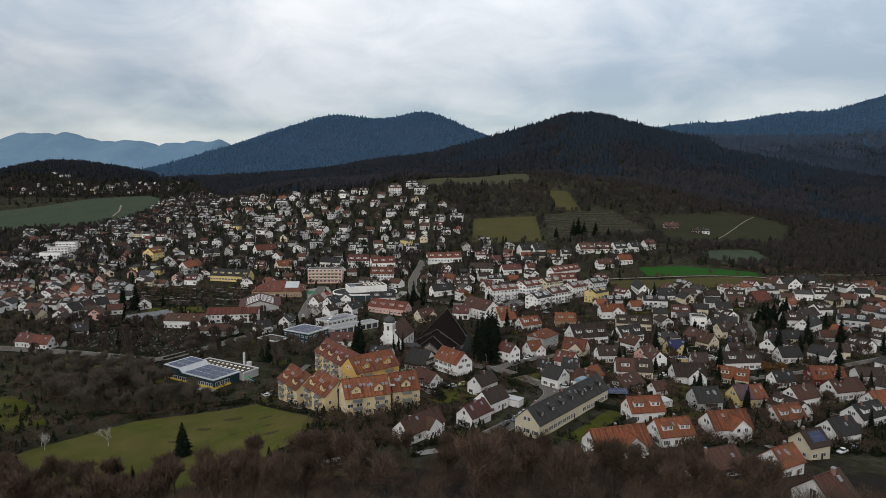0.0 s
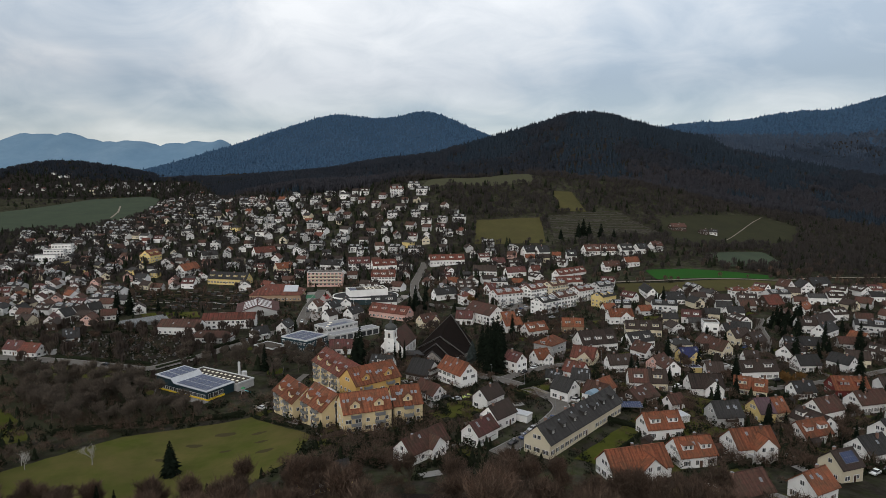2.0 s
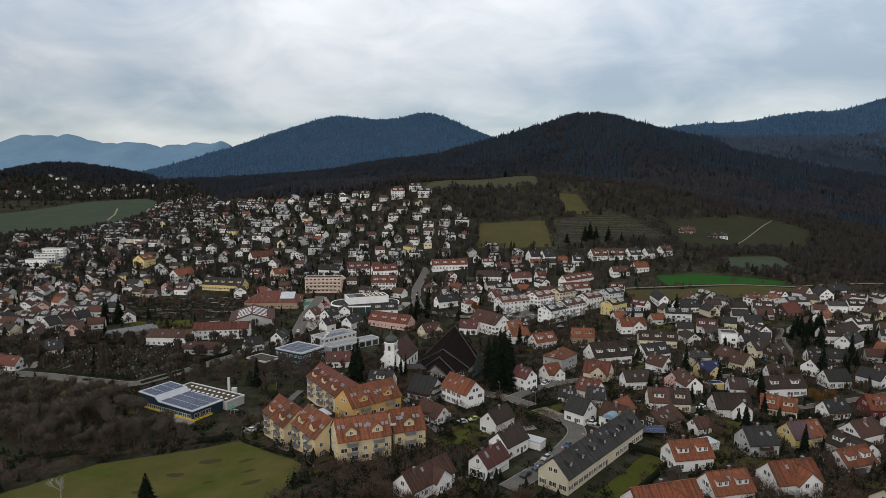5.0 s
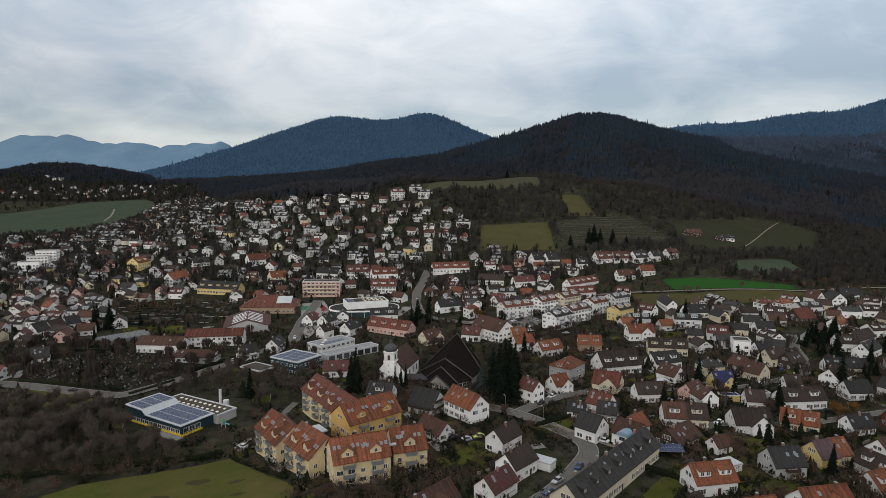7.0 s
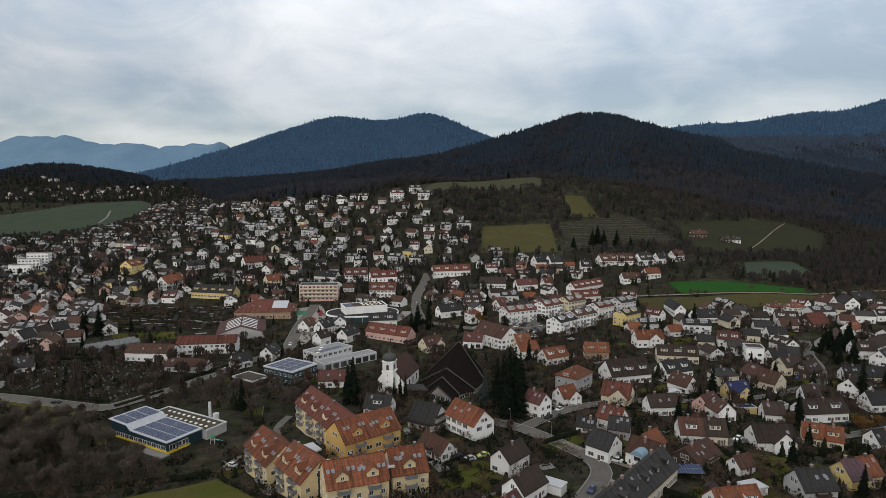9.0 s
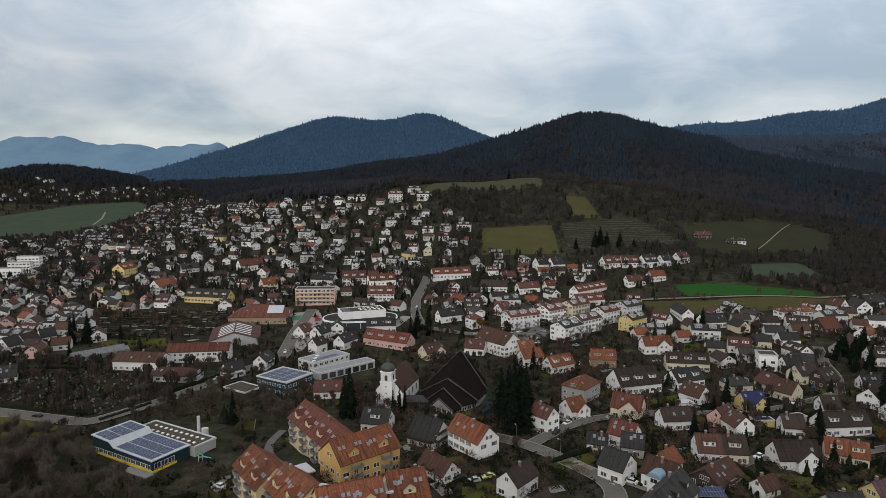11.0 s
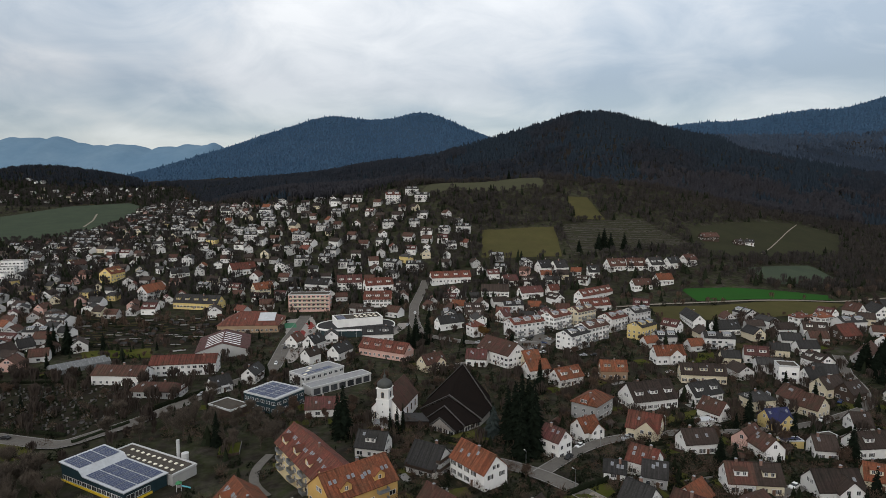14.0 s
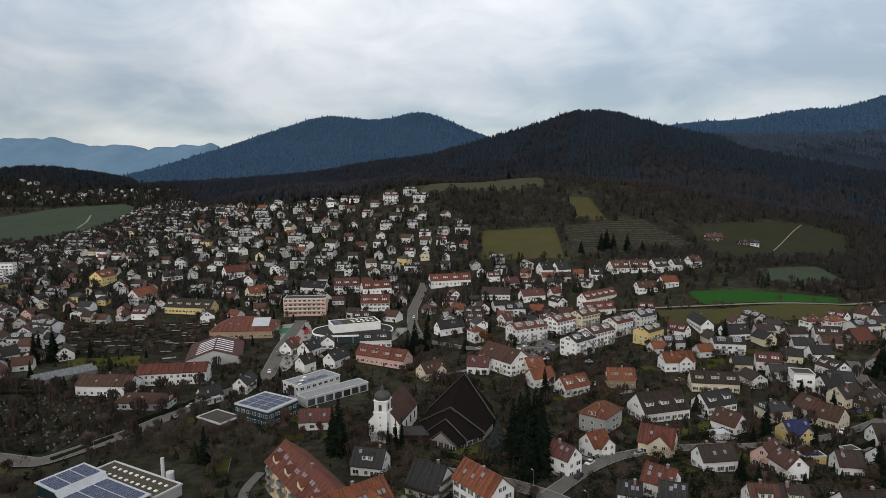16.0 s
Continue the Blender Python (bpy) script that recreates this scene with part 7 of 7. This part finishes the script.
CAB = Build().add([(-0.95, -0.78, 0.92), (1.45, -0.78, 0.92), (1.45, 0.78, 0.92), (-0.95, 0.78, 0.92), (-0.25, -0.62, 1.46), (1.0, -0.62, 1.46), (1.0, 0.62, 1.46), (-0.25, 0.62, 1.46)], BOX).mesh("glasshouse", [M_GLASS])


def car_body(paint):
    side = [(-2.1, 0.35), (-2.05, 0.72), (-1.15, 0.9), (-0.95, 0.94), (1.55, 0.96), (2.05, 0.88), (2.12, 0.45), (2.0, 0.28), (-2.0, 0.28)]
    n = len(side)
    b = Build().add([(x, -0.86, z) for x, z in side] + [(x, 0.86, z) for x, z in side], [tuple(range(n)), tuple(reversed(range(n, 2 * n)))] + [(i, n + i, n + (i + 1) % n, (i + 1) % n) for i in range(n)])
    b.add([(-0.3, -0.64, 1.45), (1.02, -0.64, 1.45), (1.02, 0.64, 1.45), (-0.3, 0.64, 1.45), (-0.22, -0.58, 1.52), (0.95, -0.58, 1.52), (0.95, 0.58, 1.52), (-0.22, 0.58, 1.52)], BOX)
    return b.mesh("body", [paint])


BODIES = [car_body(p) for p in PAINTS]
WORDS = ("white", "silver", "black", "dark blue", "red", "lime green")


def car(x, y, heading, colour, lift=0.36):
    base = new("car")
    base.matrix_basis = pose(x, y, ground_height(x, y) + lift, 0, 0, heading)
    part("body", BODIES[colour], base)
    part("glasshouse", CAB, base, "dark car windows")
    for u in (-1.3, 1.3):
        for w in (-0.8, 0.8):
            part("rim", RIM, part("wheel", TYRE, base, m=pose(u, w, 0.32, 90, 0, 0)), "metal rim")
    tagged(base, f"{WORDS[colour]} parked car beside the houses", "car", "parked cars")


for x, y, heading, colour in ((8.5, 249, 20, 5), (4, 246.5, 15, 1), (0, 248, 25, 2), (50.5, 245.5, -38, 0), (42.5, 299.5, 45, 0), (-78, 262, -30, 0), (-74.5, 263, -30, 2), (38.3, 226.5, 60, 3), (112, 400, 5, 0), (118, 399, 5, 0),
                            (156, 305, -10, 1), (160, 299.5, -10, 2), (108, 274, 70, 0), (30, 217.5, 45, 1), (26.2, 211, 48, 3), (22, 206.5, 50, 2), (36, 287, 55, 2), (62, 309, 30, 1), (-98, 421, 100, 0), (-101, 452, 97, 2),
                            (-103, 463, 97, 1), (-88, 452, 20, 0), (-84, 447, 20, 4), (-26.3, 540, 90, 0), (-22, 495, 70, 2), (16, 459, 0, 1), (38, 456, 0, 0), (-178, 323, -8, 2), (-120, 372, 60, 1), (152, 337, 35, 0),
                            (172, 356, 45, 3), (120, 277, 25, 2), (98, 264, 35, 0), (130, 190, 30, 0), (136, 193, 30, 1), (68, 395, 80, 0), (74, 430, 0, 1), (80, 430, 0, 2), (52, 436, 10, 0), (203, 455, 85, 4), (36, 446, 40, 0), (39, 443, 40, 2), (46, 440, 130, 1), (49, 444, 130, 2), (52, 448, 130, 0), (56, 456, 130, 3), (60, 464, 130, 1), (44, 462, 40, 0), (50, 468, 40, 2), (-30, 505, 80, 1)):
    car(x, y, heading, colour)

# ---- links between the apartment blocks ----
for x, y, heading, height in ((-37.5, 227.5, -15, 8.5), (-21, 227, 20, 9.0), (-52, 241, -52, 8.0), (-47, 249, 38, 6.0)):
    flat_block("stair_link", x, y, heading, 3.6, 6.5, height, M_GLASS, M_PALEROOF, "glazed stair link between apartment blocks", rim=0.1, category="stair link")


# ---- hedges, fences, sheds ----
def hedge(x1, y1, x2, y2, height=1.5, thick=1.1):
    """A clipped hedge: a ragged block along a line."""
    n = max(2, int(math.hypot(x2 - x1, y2 - y1) / 0.9))
    d = Vector((x2 - x1, y2 - y1, 0)).normalized()
    s = Vector((-d.y, d.x, 0))
    b, ring = Build(), []
    for i in range(n + 1):
        p = Vector((x1 + (x2 - x1) * i / n, y1 + (y2 - y1) * i / n, 0))
        p.z = ground_height(p.x, p.y)
        w, h = thick / 2 * rt.uniform(0.75, 1.2), height * rt.uniform(0.85, 1.15)
        ring += [p - s * w - Vector((0, 0, 0.3)), p - s * w * 1.1 + Vector((0, 0, h * 0.6)), p - s * w * 0.6 + Vector((0, 0, h)), p + s * w * 0.6 + Vector((0, 0, h * 0.97)), p + s * w * 1.1 + Vector((0, 0, h * 0.6)), p + s * w - Vector((0, 0, 0.3))]
    faces = [(6 * i + k, 6 * i + k + 1, 6 * i + k + 7, 6 * i + k + 6) for i in range(n) for k in range(5)] + [(5, 4, 3, 2, 1, 0), tuple(6 * n + k for k in range(6))]
    b.add(ring, [tuple(reversed(f)) for f in faces])
    tagged(new("hedge", b.mesh("hedge", [M_HEDGE])), "dark evergreen garden hedge", "hedge", "garden hedges")


for x1, y1, x2, y2 in ((-2, 252, 4, 243), (16, 239, 12, 228), (44, 268, 30, 259), (-80, 255, -52, 226), (-150, 236, -84, 257), (-205, 312, -150, 306), (86, 256, 95, 233), (112, 255, 102, 234), (60, 299, 84, 305), (100, 309, 122, 306),
                       (120, 262, 150, 280), (72, 222, 92, 248), (52, 232, 72, 214), (84, 326, 106, 338), (140, 318, 165, 330), (-6, 311, 8, 300), (-150, 320, -138, 340), (-136, 352, -120, 376), (-212, 336, -156, 326), (130, 412, 158, 420),
                       (66, 180, 100, 196), (104, 208, 130, 224), (150, 238, 176, 252), (-242, 390, -176, 391), (24, 258, 34, 248), (116, 292, 140, 300), (46, 190, 62, 208), (64, 211, 80, 230), (58, 200, 66, 193), (70, 205, 78, 204), (86, 208, 98, 206), (104, 196, 112, 206), (10, 232, 20, 222), (-40, 208, -14, 214)):
    hedge(x1, y1, x2, y2, rt.uniform(1.2, 2.2), rt.uniform(0.9, 1.6))


def shed(x, y, heading, roof):
    base = new("garden_shed")
    base.matrix_basis = pose(x, y, ground_height(x, y), 0, 0, heading)
    part("wall", wall_mesh(3.4, 2.8, 2.1, 2.9, WALLS["wood"]), base)
    part("roof", roof_mesh(3.4, 2.8, 2.1, 2.9, ROOFS[roof], over=0.3, thick=0.12), base)
    part("door", Build().box(-0.45, -0.06, 0, 0.45, 0, 1.9).mesh("door", [M_SHUTTER]), base, m=Matrix.Translation((0.3, -1.4, 0)))
    tagged(base, "small dark timber garden shed with pitched roof", "shed", "garden sheds")


# allotments: plots in rows, sheds, beds and paths
PLOTS = [(-272, 537), (-171, 542), (-159, 464), (-240, 455)]
for i in range(30):
    x, y = rt.uniform(-270, -160), rt.uniform(455, 540)
    if inside(x, y, PLOTS):
        shed(x, y, rt.choice((6, 96)), rt.choice(("dark", "brown", "rust", "grey")))
for x, y, heading in ((12, 226, 30), (70, 262, 20), (92, 284, -20), (116, 300, 10), (60, 326, 40), (132, 352, 0), (-60, 300, 20), (150, 270, 30), (40, 330, 60), (104, 228, 45), (126, 214, 15), (60, 199, 49), (66, 206, 49), (72, 226, 49), (86, 200, 20), (110, 214, 20)):
    shed(x, y, heading, rt.choice(("dark", "brown", "rust")))
bed = Build()
for k in range(13):
    x = -275.0
    while x < -155:
        y = 455 + k * 7.0 + 0.1 * (x + 215)
        l = rt.uniform(3, 8)
        for row in range(3):
            yy = y + row * 1.9
            if inside(x + l / 2, yy, PLOTS) and rt.random() < 0.85:
                z = ground_height(x, yy) + 0.36
                bed.box(x, yy - 0.65, z - 0.3, x + l, yy + 0.65, z + rt.uniform(0.05, 0.5), rt.choice((0, 0, 0, 1, 1, 3, 3, 2)) if row else rt.choice((3, 3, 0)))
        x += l + rt.uniform(0.6, 1.6)
tagged(new("garden_beds", bed.mesh("garden_beds", [M_WOODFLOOR, M_STRAW, M_PAVING, M_HEDGE])), "allotment beds, cold frames and tarpaulins", "garden beds", kind="stuff")

# cemetery: graves in rows
grave = Build()
for i in range(520):
    k = rt.randrange(22)
    x, y = -238 + rt.uniform(0, 100), 328 + k * 2.9 + rt.uniform(-0.3, 0.3)
    if not inside(x, y, [(-240, 385), (-176, 386), (-141, 372), (-153, 327), (-210, 337)]):
        continue
    z = ground_height(x, y) + 0.35
    grave.box(x - 0.5, y - 1.0, z - 0.4, x + 0.5, y + 0.9, z + 0.18, rt.choice((0, 1, 1, 1)))
    grave.box(x - 0.4, y + 0.9, z - 0.4, x + 0.4, y + 1.08, z + rt.uniform(0.7, 1.3), rt.choice((0, 0, 2)))
tagged(new("graves", grave.mesh("graves", [M_STONE_GREY := material("grey_gravestone", (0.062, 0.058, 0.054), 0.6, 0, ((0.5, 0.5, (0.05, 0.05, 0.05)),), vary=0.5), M_HEDGE, material("pale_gravestone", (0.15, 0.14, 0.13), 0.7)])), "rows of grey gravestones and planted graves", "graves", kind="stuff")

# vines on the terraces: low rows that follow the slope, with stakes standing out of them
M_VINE = material("bare_vines", (0.072, 0.066, 0.058), 0.95, 0, ((2.0, 0.6, (0.045, 0.040, 0.034)), (14.0, 0.5, (0.088, 0.082, 0.072))), vary=0.2)
vine = Build()
for k in range(24):
    x = 119.0
    while x < 242:
        yy = 668 + k * 3.5 + 0.05 * (x - 120) + 0.9 * math.sin(x / 23 + k)
        if inside(x, yy, [(119, 730), (206, 745), (242, 684), (119, 667)]) and rt.random() < 0.93:
            z = ground_height(x, yy) + 0.3
            h = rt.uniform(0.5, 0.95)
            vine.add(box(x, yy - 0.16, z, x + 2.5, yy + 0.16, z + h), BOX)
            vine.box(x, yy - 0.06, z + h, x + 0.12, yy + 0.06, z + h + 0.45)
        x += 2.5
tagged(new("vine_rows", vine.mesh("vine_rows", [M_VINE])), "rows of bare vines on the terraces", "vines", kind="stuff")


# ---- street lamps ----
LAMP_POST = Build().add(*tube(0.07, 0, 6.2, 8, 0.05)).mesh("post", [M_METAL])
LAMP_ARM = Build().box(-0.04, -0.9, 6.1, 0.04, 0.04, 6.18).mesh("arm", [M_METAL])
LAMP_HEAD = Build().box(-0.14, -1.4, 6.08, 0.14, -0.8, 6.2).mesh("head", [M_PARAPET])
for x, y, heading in ((20.5, 278, 200), (33, 263, 220), (41, 234, 60), (50, 300, 150), (24, 202, 40), (-104, 392, 60), (-100, 440, 90), (-140, 330, 30), (80, 319, 180), (-30, 530, 90), (-22, 490, 90), (112, 268, 160), (165, 293, 160)):
    base = new("street_lamp")
    base.matrix_basis = pose(x, y, ground_height(x, y), 0, 0, heading)
    part("post", LAMP_POST, base)
    part("arm", LAMP_ARM, base)
    part("head", LAMP_HEAD, base)
    tagged(base, "slim grey street lamp at the roadside", "street lamp", "street lamps")


# ---- gardens round the nearer houses: lawns, drives, low fences, each sort one object ----
plots, drives, fences = Build(), Build(), Build()
for px, py, pr in [p for p in PLACED if p[1] < 470]:
    for _ in range(2):
        a = rt.uniform(0, 6.28)
        d = pr + rt.uniform(1.5, 5)
        cx, cy = px + math.cos(a) * d, py + math.sin(a) * d
        if not free(cx, cy, -1.5) or near_road(cx, cy, 3.0) or in_clear(cx, cy):
            continue
        turn = Matrix.Rotation(rt.choice((0.4, 0.4 + 1.57)) + rt.gauss(0, 0.15), 3, "Z")
        w, l = rt.uniform(4, 9), rt.uniform(5, 12)
        lawn = rt.random() < 0.68
        if not lawn:
            w, l = rt.uniform(2.5, 4), rt.uniform(5, 9)
        spots = []
        for i in range(5):
            for j in range(5):
                q = turn @ Vector(((i / 4 - 0.5) * w + (0.35 * noise.noise((px, i, j)) if i in (0, 4) else 0), (j / 4 - 0.5) * l, 0))
                spots.append((cx + q.x, cy + q.y, ground_height(cx + q.x, cy + q.y) + (0.22 if lawn else 0.27)))
        (plots if lawn else drives).add(spots, [(5 * i + j, 5 * i + 5 + j, 5 * i + 6 + j, 5 * i + 1 + j) for i in range(4) for j in range(4)])
        if lawn and rt.random() < 0.7:
            for side in rt.sample(range(4), 2):
                u = turn @ Vector(((w / 2) * (1, -1, 0, 0)[side], (l / 2) * (0, 0, 1, -1)[side], 0))
                along = turn @ Vector((0, 1, 0) if side < 2 else (1, 0, 0))
                run = l if side < 2 else w
                n = max(2, int(run / 2.2))
                h = rt.uniform(0.8, 1.5)
                kind = rt.choice((0, 0, 1, 2))
                for i in range(n):
                    q0, q1 = (Vector((cx, cy, 0)) + u + along * ((i + e) / n - 0.5) * run for e in (0.02, 0.98))
                    z0, z1 = ground_height(q0.x, q0.y), ground_height(q1.x, q1.y)
                    s = Vector((-along.y, along.x, 0)) * (0.06 if kind != 2 else 0.3)
                    up = Vector((0, 0, h))
                    low = Vector((0, 0, -0.3))
                    p0, p1 = Vector((q0.x, q0.y, z0)), Vector((q1.x, q1.y, z1))
                    fences.add([p0 - s + low, p1 - s + low, p1 + s + low, p0 + s + low, p0 - s + up, p1 - s + up, p1 + s + up, p0 + s + up], BOX, kind)
tagged(new("garden_lawns", plots.mesh("garden_lawns", [M_LAWN])), "small green garden lawns between the houses", "lawn", kind="stuff")
tagged(new("drives", drives.mesh("drives", [M_PAVING])), "paved drives and terraces beside the houses", "paving", kind="stuff")
tagged(new("garden_fences", fences.mesh("garden_fences", [WALLS["wood"], M_PAVING, M_HEDGE])), "low timber fences, walls and hedges round gardens", "fences", kind="stuff")
